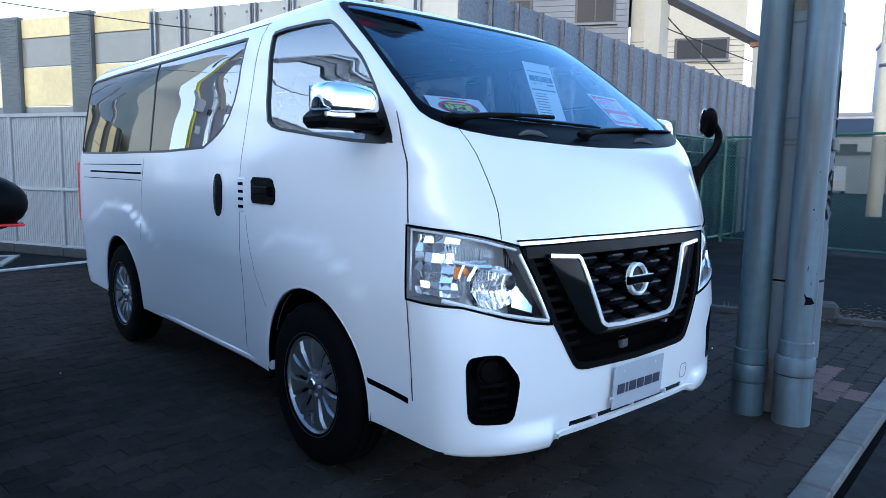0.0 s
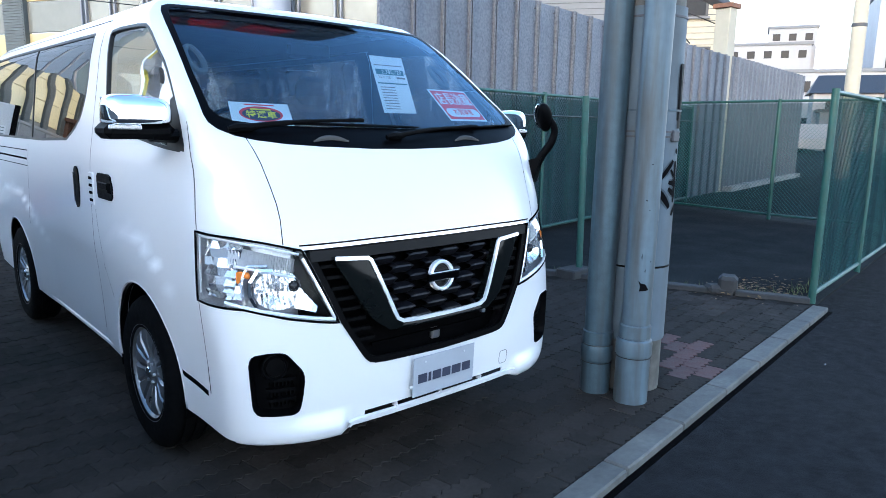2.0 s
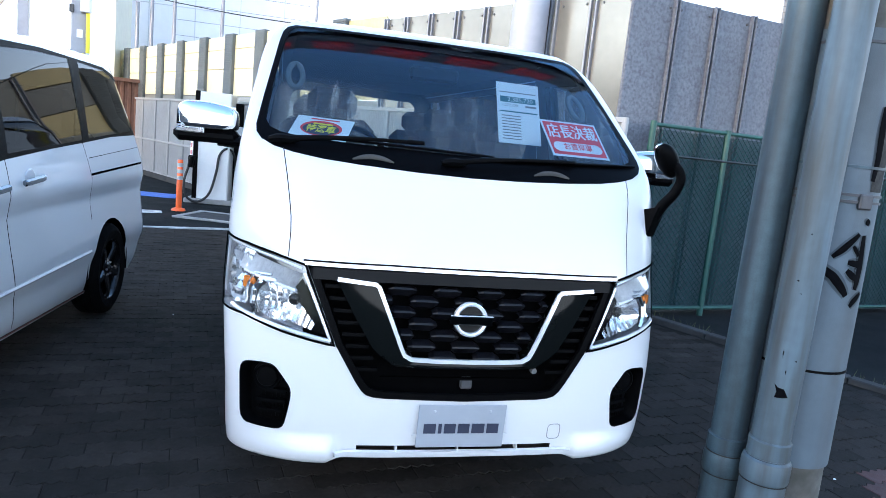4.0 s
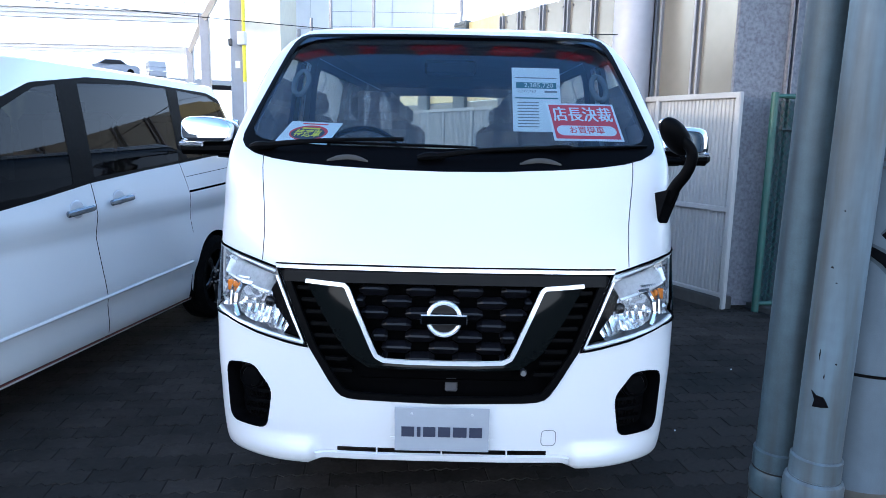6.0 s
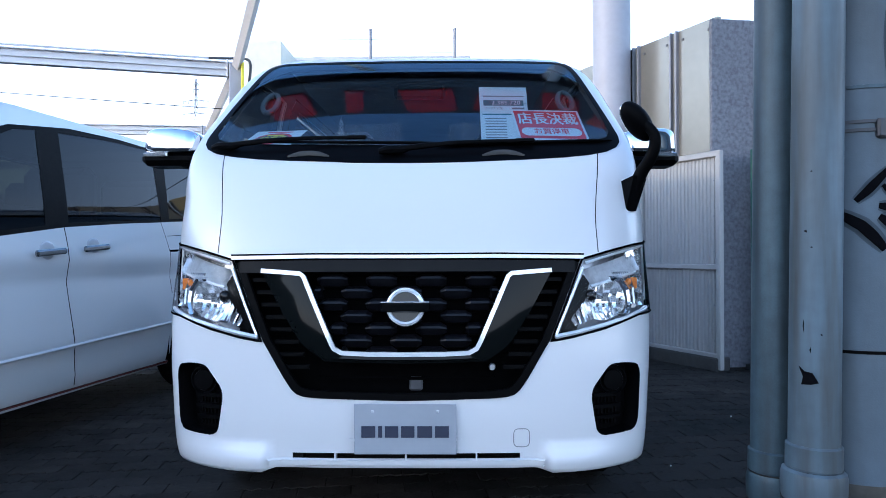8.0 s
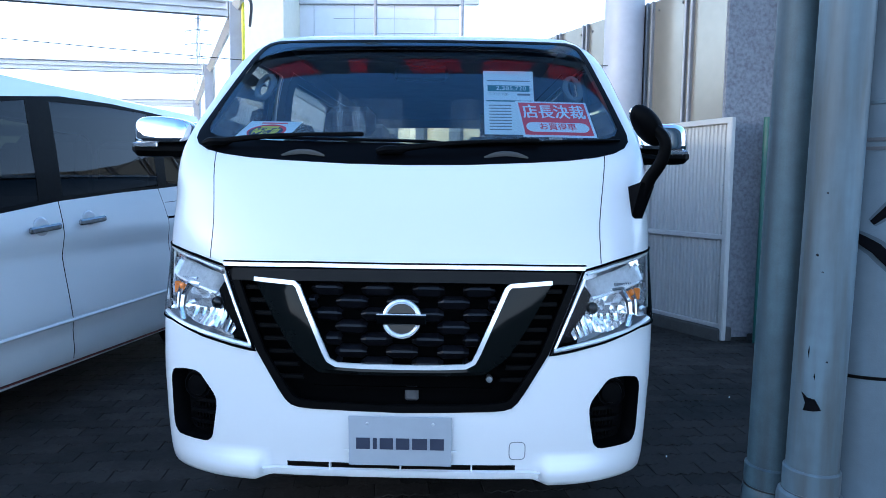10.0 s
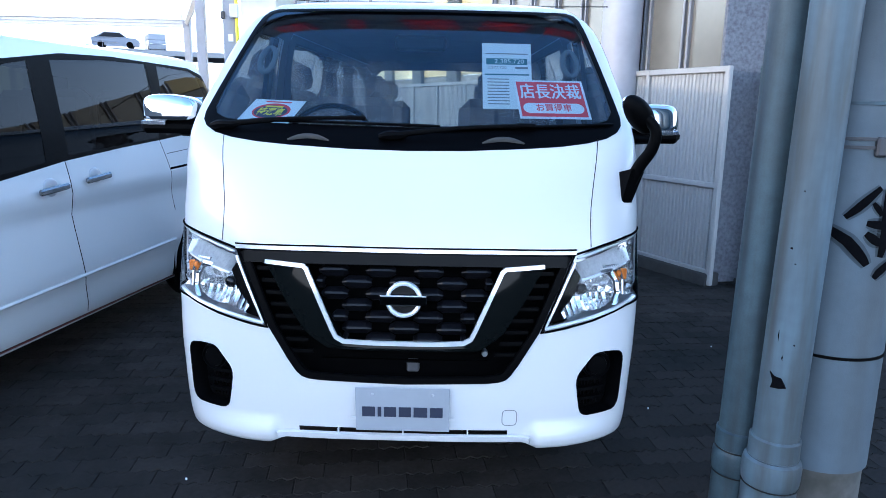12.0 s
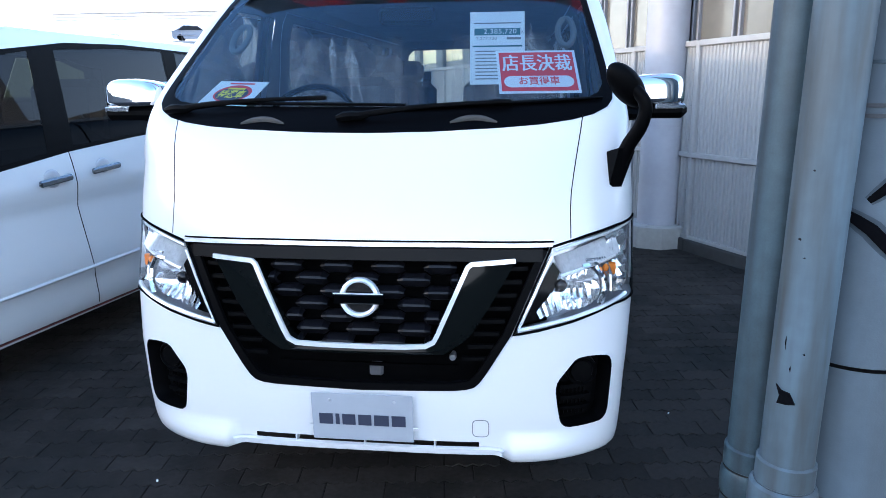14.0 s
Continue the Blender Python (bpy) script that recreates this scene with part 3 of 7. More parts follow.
def low_fence():
    """White corrugated fence, 1.7 m high, on a dark concrete base."""
    base0 = CORNER + Vector((0.12, -0.05, 0))
    k, n = 0, 0
    spans = [0.0, 0.93, 1.86, 2.79, 3.72, 4.65, 5.58, 6.51, 7.44, 8.37, 9.30, 10.23, 11.16, 12.09, 13.02, 13.95, 14.88]
    for a, b in zip(spans, spans[1:]):
        p, q = base0 + W1_D * a + W1_N * 0.10, base0 + W1_D * b + W1_N * 0.10
        t = thing("steel_fence", p.lerp(q, 0.5), "white corrugated steel fence panel on a dark base", "fence", group="white fence panels")
        ang = Matrix.Rotation(math.atan2(W1_D.y, W1_D.x), 3, "Z")
        mid = p.lerp(q, 0.5)
        part("upper_sheet", corrugated(p, q, 0.88, 1.80, 0.042, 0.010, W1_N), WHITE_FENCE, t, sharp=20)
        part("lower_sheet", corrugated(p, q, 0.13, 0.86, 0.042, 0.010, W1_N), WHITE_FENCE, t, sharp=20)
        part("top_rail", Shape().box(mid + W1_N * 0.01 + Vector((0, 0, 1.825)), (b - a, 0.045, 0.05), ang, 0.006), WHITE_FENCE, t)
        part("middle_rail", Shape().box(mid + W1_N * 0.015 + Vector((0, 0, 0.870)), (b - a, 0.04, 0.045), ang, 0.006), WHITE_FENCE, t)
        part("bottom_rail", Shape().box(mid + W1_N * 0.01 + Vector((0, 0, 0.125)), (b - a, 0.04, 0.035), ang, 0.006), WHITE_FENCE, t)
        part("post", Shape().box(p + W1_N * 0.012 + Vector((0, 0, 0.93)), (0.05, 0.05, 1.84), ang, 0.008), WHITE_FENCE, t)
        part("plinth", Shape().box(mid - W1_N * 0.03 + Vector((0, 0, 0.05)), (b - a, 0.16, 0.12), ang, 0.01), DARK_CONCRETE, t)
        for z in (0.25, 0.55, 1.0, 1.3, 1.6):
            part("screw", Shape().lathe([(0.0, 0.004), (0.006, 0.003), (0.007, 0.0)], facing(p + W1_D * 0.05 + W1_N * 0.022 + Vector((0, 0, z)), W1_D * -1, (0, 0, 1)), 8), STEEL_POST, t)


def tall_wall_left():
    """Metal sound barrier, 3 m high: bright panels with paired posts, then louvred panels in between."""
    base0 = CORNER - W1_N * 0.10
    w = thing("wall_left", base0 + W1_D * 7, "tall sound barrier of pale metal panels and dark louvres", "wall", kind="structure")
    ang = Matrix.Rotation(math.atan2(W1_D.y, W1_D.x), 3, "Z")
    s = 0.0
    edges = [0.0, 0.50, 1.0, 1.5, 2.0, 2.5, 3.0, 3.5, 3.95]
    for a, b in zip(edges, edges[1:]):
        c = base0 + W1_D * ((a + b) / 2)
        part("metal_panel", Shape().box(c + Vector((0, 0, 1.52)), (b - a - 0.02, 0.05, 3.0), ang, 0.004), ALU_NEAR, w)
        for o in (-0.035, 0.035):
            part("panel_rib", Shape().box(base0 + W1_D * (b + o) + W1_N * 0.035 + Vector((0, 0, 1.52)), (0.022, 0.05, 3.0), ang, 0.003), STEEL_POST, w)
        for z in (2.93,):
            for o in (0.1, b - a - 0.1):
                part("bolt", Shape().lathe([(0.0, 0.012), (0.012, 0.01), (0.013, 0.0)], facing(base0 + W1_D * (a + o) + W1_N * 0.024 + Vector((0, 0, z)), W1_D * -1, (0, 0, 1)), 8), BAND_GREY, w)
    s = 3.98
    k = 0
    while s < 16.0:
        bright, dark = 0.95, 0.36
        c = base0 + W1_D * (s + bright / 2)
        # upper panels carry the sun's gold in their colour, paler further along
        for z, h, mat in ((0.5, 0.98, ALU_PANEL), (1.46, 0.92, ALU_PANEL), (2.18, 0.50, SUNLIT_GOLD if s < 6.5 else SUNLIT_PALE), (2.62, 0.36, ALU_PANEL if s < 6.5 else SUNLIT_PALE), (2.93, 0.24, SUNLIT_GOLD if s < 6.5 else SUNLIT_PALE)):
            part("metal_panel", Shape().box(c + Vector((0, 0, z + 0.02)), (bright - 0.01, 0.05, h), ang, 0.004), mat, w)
        c = base0 + W1_D * (s + bright + dark / 2)
        part("louvre_post", Shape().box(c + W1_N * 0.03 + Vector((0, 0, 1.56)), (dark, 0.10, 3.08), ang, 0.004), DARK_SLOT, w)
        for j in range(36):
            part("louvre_slat", Shape().box(c + W1_N * 0.083 + Vector((0, 0, 1.9 + 0.033 * j)), (dark - 0.02, 0.02, 0.012), ang), DARK_SLOT, w)
        s += bright + dark
        k += 1


def wall_right():
    """Grey panelled wall with upright ribs that runs away along the lot."""
    w = thing("wall_right", CORNER + W2_D * 8, "grey speckled panel wall with upright ribs", "wall", kind="structure")
    ang = Matrix.Rotation(math.atan2(W2_D.y, W2_D.x), 3, "Z")
    n, pitch = 23, 0.485
    for i in range(n):
        c = CORNER + W2_D * (pitch * (i + 0.5)) - W2_N * 0.03
        part("wall_panel", Shape().box(c + Vector((0, 0, 1.50)), (pitch - 0.006, 0.04, 2.98), ang, 0.003), GREY_PANEL, w)
        e = CORNER + W2_D * (pitch * (i + 1))
        for o in (-0.022, 0.022):
            part("rib", Shape().box(e + W2_D * o + W2_N * 0.012 + Vector((0, 0, 1.50)), (0.016, 0.045, 2.99), ang, 0.003), GREY_PANEL, w)
        if i < 16:
            for o in (-0.065, 0.065):
                part("bolt", Shape().lathe([(0.0, 0.012), (0.011, 0.01), (0.012, 0.0)], facing(e + W2_D * o - W2_N * 0.008 + Vector((0, 0, 2.90)), W2_D, (0, 0, 1)), 8), BAND_GREY, w)


low_fence()
tall_wall_left()
wall_right()


def column():
    c = Vector((1.74, 4.62, 0))
    t = thing("round_column", c, "pale grey round steel column on a concrete footing", "column")
    part("shaft", Shape().lathe([(0.185, 0.1), (0.185, 7.1), (0.0, 7.1)], Matrix.Translation(c), 40), POST_GREY, t)
    part("footing", Shape().lathe([(0.0, 0.21), (0.27, 0.21), (0.285, 0.195), (0.29, -0.02)], Matrix.Translation(c), 8), CONCRETE, t)


column()


# ---- green mesh fence ----
def mesh_panel(owner, p, q, z0, z1, pitch=0.062, r=0.0019):
    """Diamond wire mesh between two posts."""
    p, q = Vector(p), Vector(q)
    length, h = (q - p).length, z1 - z0
    d = (q - p).normalized()
    side = Vector((-d.y, d.x, 0))
    sh = Shape()
    k = -int(h / pitch) - 1
    while k * pitch < length:
        for s in (1, -1):
            a0 = k * pitch
            t0, t1 = max(0.0, -a0), min(h, length - a0)
            if t1 - t0 > 0.02:
                if s > 0:
                    e0, e1 = p + d * (a0 + t0) + Vector((0, 0, z0 + t0)), p + d * (a0 + t1) + Vector((0, 0, z0 + t1))
                else:
                    e0, e1 = p + d * (a0 + t0) + Vector((0, 0, z1 - t0)), p + d * (a0 + t1) + Vector((0, 0, z1 - t1))
                sh.tube([e0 + side * (0.002 * s), e1 + side * (0.002 * s)], r, 3, caps=False)
        k += 1
    part("wire_mesh", sh, GREEN_WIRE, owner, sharp=0)


def green_fence(points, label, z_top=1.82, pitch=0.062, sheet=False, r=0.0019, rail=0.02):
    """Posts, rails and mesh; each stretch between two posts is a thing."""
    for p, q in zip(points, points[1:]):
        p, q = Vector((*p, 0)), Vector((*q, 0))
        t = thing("mesh_fence", p.lerp(q, 0.5), label, "fence", group="green mesh fence stretches")
        part("post", Shape().tube([p + Vector((0, 0, -0.02)), p + Vector((0, 0, z_top + 0.03))], 0.03, 12), GREEN_STEEL, t)
        for z in (z_top, 0.07):
            part("rail", Shape().tube([p + Vector((0, 0, z)), q + Vector((0, 0, z))], rail, 10), GREEN_STEEL, t)
        mesh_panel(t, p, q, 0.09, z_top - 0.02, pitch, r)
        if sheet:
            part("shade_net", Shape().grid([[p.lerp(q, i / 8) + Vector((0, 0.012 * math.sin(i * 2.3), z)) for i in range(9)] for z in (0.1, z_top - 0.04)]), NET if pitch < 0.062 else NET_THIN, t, "thin dark green netting")
    e = Vector((*points[-1], 0))
    t = thing("fence_post", e, "green steel fence post", "post")
    part("post", Shape().tube([e + Vector((0, 0, -0.02)), e + Vector((0, 0, z_top + 0.03))], 0.03, 12), GREEN_STEEL, t)


def on_w2(s, off):
    p = CORNER + W2_D * s + W2_N * off
    return (p.x, p.y)


green_fence([on_w2(s, 0.16) for s in (0.28, 1.2, 2.9, 4.75, 6.6, 8.45)], "green steel mesh fence before the grey wall", sheet=True, r=0.0034)
green_fence([on_w2(7.35, 0.30), (9.44, 2.69), (9.5, 1.1)], "green steel mesh fence across the lot", 1.86, 0.06, sheet=True, r=0.0035)
green_fence([(4.25, 0.10)] + [(kerb_at(s, 0.14).x, kerb_at(s, 0.14).y) for s in (6.1, 8.0, 10.0, 12.5, 15.5)], "green steel mesh fence along the road", 1.72, 0.055, sheet=True, r=0.0021)


def lone_post():
    t = thing("fence_post", (3.53, 1.97, 0), "green steel post set in a dark block", "post")
    part("post", Shape().tube([(3.53, 1.97, 0.0), (3.50, 1.97, 1.70)], 0.032, 12), GREEN_STEEL, t)
    part("block", Shape().box((3.47, 1.97, 0.03), (0.32, 0.22, 0.10), bevel=0.012), DARK_CONCRETE, t)


lone_post()


# ---- charging corner ----
def charger():
    c = Vector((-1.78, 10.75, 0))
    t = thing("charging_station", c, "white electric car charger with black cable", "charger")
    a = Matrix.Rotation(radians(-8), 3, "Z")
    part("cabinet", Shape().box(c + Vector((0.06, 0, 0.98)), (0.56, 0.5, 1.92), a, 0.02), CABINET_WHITE, t)
    part("side_strip", Shape().box(c + a @ Vector((-0.235, -0.03, 0.98)), (0.08, 0.46, 1.93), a, 0.01), BLACK_PLASTIC, t)
    part("foot", Shape().box(c + Vector((0.06, 0, 0.03)), (0.9, 0.7, 0.08), a, 0.01), CONCRETE, t)
    part("screen", Shape().box(c + a @ Vector((-0.24, -0.255, 1.35)), (0.05, 0.02, 0.16), a, 0.004), FRAME_WHITE, t)
    part("notice", Shape().box(c + a @ Vector((-0.03, -0.253, 1.45)), (0.20, 0.006, 0.26), a), PAPER, t)
    for k in range(5):
        part("print_bar", Shape().box(c + a @ Vector((-0.03, -0.258, 1.55 - 0.045 * k)), (0.15, 0.003, 0.012), a), GREY_PRINT if k < 4 else RED_PRINT, t)
    part("holster", Shape().box(c + a @ Vector((-0.28, -0.28, 0.72)), (0.12, 0.12, 0.2), a, 0.02), BLACK_PLASTIC, t)
    part("plug", Shape().tube([c + Vector((-0.34, -0.34, 0.62)), c + Vector((-0.30, -0.34, 0.80))], 0.045, 10), BLACK_PLASTIC, t)
    loop = [(-0.36, -0.36, 0.62), (-0.42, -0.40, 0.35), (-0.36, -0.42, 0.10), (-0.18, -0.40, 0.03), (0.0, -0.36, 0.18), (0.10, -0.32, 0.55), (0.14, -0.30, 0.85), (0.24, -0.28, 0.98), (0.34, -0.2, 0.95), (0.40, -0.1, 0.8), (0.40, 0.0, 0.6)]
    part("cable", Shape().tube([c + Vector(p) for p in smooth_line(loop, 5)], 0.022, 8), CABLE, t)
    part("rear_unit", Shape().box(c + Vector((0.42, 0.22, 0.95)), (0.2, 0.3, 1.7), a, 0.015), BLACK_PLASTIC, t)
    part("rear_unit_band", Shape().box(c + Vector((0.40, 0.06, 1.25)), (0.2, 0.03, 0.28), a, 0.004), FRAME_WHITE, t)


def smooth_line(pts, k):
    """A rounded line through the points."""
    pts = [Vector(p) for p in pts]
    out = []
    for i in range(len(pts) - 1):
        p0, p1, p2, p3 = pts[max(0, i - 1)], pts[i], pts[i + 1], pts[min(len(pts) - 1, i + 2)]
        for j in range(k):
            t = j / k
            out.append(0.5 * ((2 * p1) + (p2 - p0) * t + (2 * p0 - 5 * p1 + 4 * p2 - p3) * t * t + (3 * p1 - p0 - 3 * p2 + p3) * t ** 3))
    return out + [pts[-1]]


def delineator():
    c = Vector((-2.12, 9.15, 0))
    t = thing("delineator_post", c, "orange flexible post with white bands", "bollard")
    part("stem", Shape().lathe([(0.0, 0.80), (0.035, 0.80), (0.042, 0.79), (0.045, 0.05), (0.06, 0.04)], Matrix.Translation(c), 20), ORANGE, t)
    part("base", Shape().lathe([(0.06, 0.045), (0.10, 0.03), (0.11, 0.0)], Matrix.Translation(c), 20), ORANGE, t)
    for z in (0.72, 0.62, 0.52):
        part("band", Shape().lathe([(0.042, z - 0.03), (0.0465, z - 0.029), (0.0465, z + 0.029), (0.042, z + 0.03)], Matrix.Translation(c), 20), LINE_WHITE, t)


def ground_marks():
    a, b = Vector((-2.45, 7.17, 0)), Vector((0.6, 7.98, 0))
    d = b - a
    sh = Shape().box(a.lerp(b, 0.5) + Vector((0, 0, -0.003)), (d.length + 5, 0.09, 0.02), Matrix.Rotation(math.atan2(d.y, d.x), 3, "Z"))
    solid("bay_line", sh, LINE_WHITE, "worn white painted bay line", "road marking", kind="structure")
    pit = Shape()
    c = Vector((-1.35, 8.62, 0))
    ang = Matrix.Rotation(radians(-20), 3, "Z")
    t = thing("drain_cover", c, "dark recessed plate in a pale concrete frame", "cover", kind="structure")
    part("plate", Shape().box(c + Vector((0, 0, -0.003)), (1.1, 0.75, 0.02), ang), DARK_CONCRETE, t)
    for o, s in (((0, 0.42, 0), (1.3, 0.09, 0.03)), ((0, -0.42, 0), (1.3, 0.09, 0.03)), ((-0.6, 0, 0), (0.09, 0.75, 0.03)), ((0.6, 0, 0), (0.09, 0.75, 0.03))):
        part("frame_bar", Shape().box(c + ang @ Vector(o), s, ang, 0.004), CONCRETE, t)
    solid("hatched_mark", Shape().prism([(-3.4, 8.2), (-2.3, 8.75), (-2.35, 9.0), (-3.4, 9.0)], Matrix.Translation((0, 0, -0.008)), 0.006), LINE_WHITE, "white painted wedge on the asphalt", "road marking", kind="structure")
    solid("blue_mark", Shape().prism([(-3.6, 11.1), (-2.4, 10.9), (-2.4, 11.6), (-3.6, 11.8)], Matrix.Translation((0, 0, -0.008)), 0.006), BLUE_PAINT, "blue painted bay corner on the asphalt", "road marking", kind="structure")


charger()
delineator()
ground_marks()


# ---- unseen building added behind the camera to shade the forecourt ----
def shade_building():
    t = thing("unseen_shade_building", (-16, -8, 0), "unseen dark low building added to shade the forecourt", "building")
    part("wall", Shape().box((-15.0, -13.0, 2.15), (6.0, 17.0, 4.5)), WALL_DARK, t)
    part("side_wall", Shape().box((-15.0, 2.5, 1.95), (6.0, 14.0, 4.1)), WALL_DARK, t)


shade_building()

# ---- vehicles ----
from mathutils.geometry import delaunay_2d_cdt


def eased(table, soft=0.03):
    """A smooth curve through (height, value) rows."""
    zs = np.linspace(table[0][0] - 0.2, table[-1][0] + 0.2, 600)
    raw = np.interp(zs, [r[0] for r in table], [r[1] for r in table])
    raw[zs < table[0][0]] += (table[1][1] - table[0][1]) / (table[1][0] - table[0][0]) * (zs[zs < table[0][0]] - table[0][0])
    raw[zs > table[-1][0]] += (table[-1][1] - table[-2][1]) / (table[-1][0] - table[-2][0]) * (zs[zs > table[-1][0]] - table[-1][0])
    k = np.exp(-0.5 * ((np.arange(-60, 61) * (zs[1] - zs[0])) / soft) ** 2)
    out = np.convolve(np.pad(raw, 60, mode="edge"), k / k.sum(), "valid")
    return lambda z: float(np.interp(z, zs, out))


class Bodywork:
    """A car body as a stack of level outlines: a rounded nose, straight sides and a rounded tail.
    u runs 0 to 1 round the nose's corner, 1 to 2 along the side, 2 to 3 round the tail."""

    def __init__(self, nose, half, depth, power, tail, tail_depth, low, high, soft=0.03):
        self.f, self.w, self.d, self.n = eased(nose, soft), eased(half, soft), eased(depth, soft), power
        self.yr, self.dr, self.low, self.high = eased(tail, soft), tail_depth, low, high
        self.regions, self.seams, self.swell, self.kick = [], 0, None, None

    def at(self, u, z):
        f, w, d, n, yr = self.f(z), self.w(z), self.d(z), self.n, self.yr(z)
        if u <= 1:
            a = u * math.pi / 2
            x = w * math.sin(a) ** (2 / n)
            return Vector((x, f + d * (1 - max(0.0, math.cos(a)) ** (2 / n)) - (self.kick(x, z) if self.kick else 0), z))
        if u <= 2:
            y = f + d + (u - 1) * (yr - self.dr - f - d)
            return Vector((w + (self.swell(y, z) if self.swell else 0), y, z))
        b = (u - 2) * math.pi / 2
        return Vector((w * max(0.0, math.cos(b)) ** (2 / n), yr - self.dr + self.dr * math.sin(b) ** (2 / n), z))

    def normal(self, u, z):
        e = 2e-3
        a, b = self.at(max(0, u - e), z), self.at(min(3, u + e), z)
        c, d = self.at(u, z - 4e-3), self.at(u, z + 4e-3)
        q = (b - a).cross(d - c)
        if u <= 1e-6:
            q.x = 0
        return q.normalized()

    def front(self, x, z):
        k = min(1.0, max(0.0, abs(x) / self.w(z)))
        return math.asin(min(1.0, k ** (self.n / 2))) / (math.pi / 2)

    def side(self, y, z):
        f, d, yr = self.f(z), self.d(z), self.yr(z)
        if y < f + d:
            c = min(1.0, max(0.0, 1 - (y - f) / d))
            return math.acos(c ** (self.n / 2)) / (math.pi / 2)
        if y <= yr - self.dr:
            return 1 + (y - f - d) / (yr - self.dr - f - d)
        s = min(1.0, (y - yr + self.dr) / self.dr)
        return 2 + math.asin(s ** (self.n / 2)) / (math.pi / 2)

    def tail(self, x, z):
        return 2 + math.acos(min(1.0, abs(x) / self.w(z)) ** (self.n / 2)) / (math.pi / 2)

    def uv(self, q):
        if q[0] == "t":
            return self.tail(q[1], q[2]), q[2]
        return ((self.front if q[0] == "f" else self.side)(q[1], q[2]), q[2])

    @staticmethod
    def flat(u):
        return u * 1.1 if u <= 1 else (1.1 + (u - 1) * 3.4 if u <= 2 else 4.5 + (u - 2) * 1.0)

    @staticmethod
    def unflat(s):
        return s / 1.1 if s <= 1.1 else (1 + (s - 1.1) / 3.4 if s <= 4.5 else 2 + (s - 4.5))

    def mark(self, name, outline, step=0.03):
        """A region given by front points ("f", x, z) or side points ("s", y, z)."""
        out = []
        for a, b in zip(outline, outline[1:] + outline[:1]):
            length = math.hypot(a[1] - b[1], a[2] - b[2]) if a[0] == b[0] else 0.3
            k = max(1, round(length / step))
            for i in range(k):
                t = i / k
                if a[0] == b[0]:
                    u, z = self.uv((a[0], a[1] + (b[1] - a[1]) * t, a[2] + (b[2] - a[2]) * t))
                else:
                    (ua, za), (ub, zb) = self.uv(a), self.uv(b)
                    u, z = ua + (ub - ua) * t, za + (zb - za) * t
                out.append((self.flat(u), z))
        self.regions.append((name, out))

    def seam(self, name, line, width=0.007):
        """A narrow strip along front or side points."""
        left, right = [], []
        for i, q in enumerate(line):
            a, b = line[max(0, i - 1)], line[min(len(line) - 1, i + 1)]
            dx, dz = b[1] - a[1], b[2] - a[2]
            k = width / 2 / max(1e-6, math.hypot(dx, dz))
            left.append((q[0], q[1] - dz * k, q[2] + dx * k))
            right.append((q[0], q[1] + dz * k, q[2] - dx * k))
        if name in ("gap", "slit"):
            name, self.seams = f"{name}{self.seams}", self.seams + 1
        self.mark(name, left + right[::-1], 0.06)

    def cut(self, columns, rows):
        pts = [Vector((self.flat(u), z)) for u in columns for z in rows]
        edges = []
        for _, poly in self.regions:
            k = len(pts)
            pts += [Vector(p) for p in poly]
            edges += [(k + i, k + (i + 1) % len(poly)) for i in range(len(poly))]
        verts, _, tris, *_ = delaunay_2d_cdt(pts, edges, [], 0, 1e-5)
        self.verts = [(max(0.0, min(3.0, self.unflat(p.x))), p.y) for p in verts]
        self.places = [self.at(u, z) for u, z in self.verts]
        self.normals = [self.normal(u, z) for u, z in self.verts]
        polys = [(name, np.array(poly)) for name, poly in self.regions]
        boxes = [(p.min(0), p.max(0)) for _, p in polys]
        self.tris = {}
        for t in tris:
            a, b, c = (verts[i] for i in t)
            if (b - a).cross(c - a) < 0:
                t = (t[0], t[2], t[1])
            mid = (a + b + c) / 3
            if mid.y < rows[0] or mid.y > rows[-1]:
                continue
            name = "paint"
            for (label, poly), (lo, hi) in zip(polys, boxes):
                if lo[0] <= mid.x <= hi[0] and lo[1] <= mid.y <= hi[1] and self.inside(poly, mid.x, mid.y):
                    name = label
            self.tris.setdefault(name, []).append(tuple(t))

    @staticmethod
    def inside(poly, x, y):
        q = np.roll(poly, -1, axis=0)
        over = (poly[:, 1] > y) != (q[:, 1] > y)
        dy = np.where(q[:, 1] == poly[:, 1], 1e-9, q[:, 1] - poly[:, 1])
        return bool(np.count_nonzero(over & (x < (q[:, 0] - poly[:, 0]) * (y - poly[:, 1]) / dy + poly[:, 0])) % 2)

    def sheet(self, tris, sign, m, lift=0.0, rim=0.0):
        """The triangles as a shape with its normals. sign: 1, -1, or 0 for both sides joined. rim: depth of a turned-in edge."""
        shape, normals, index = Shape(), [], {}
        turn = m.to_3x3()

        def vert(i, s, deep=0.0):
            key = (i, 0 if self.verts[i][0] <= 1e-6 and sign == 0 else s, deep)
            if key not in index:
                index[key] = len(shape.v)
                p, q = self.places[i] + self.normals[i] * (lift - deep), self.normals[i]
                shape.v.append(tuple(m @ Vector((p.x * s, p.y, p.z))))
                normals.append(turn @ Vector((q.x * s, q.y, q.z)))
            return index[key]

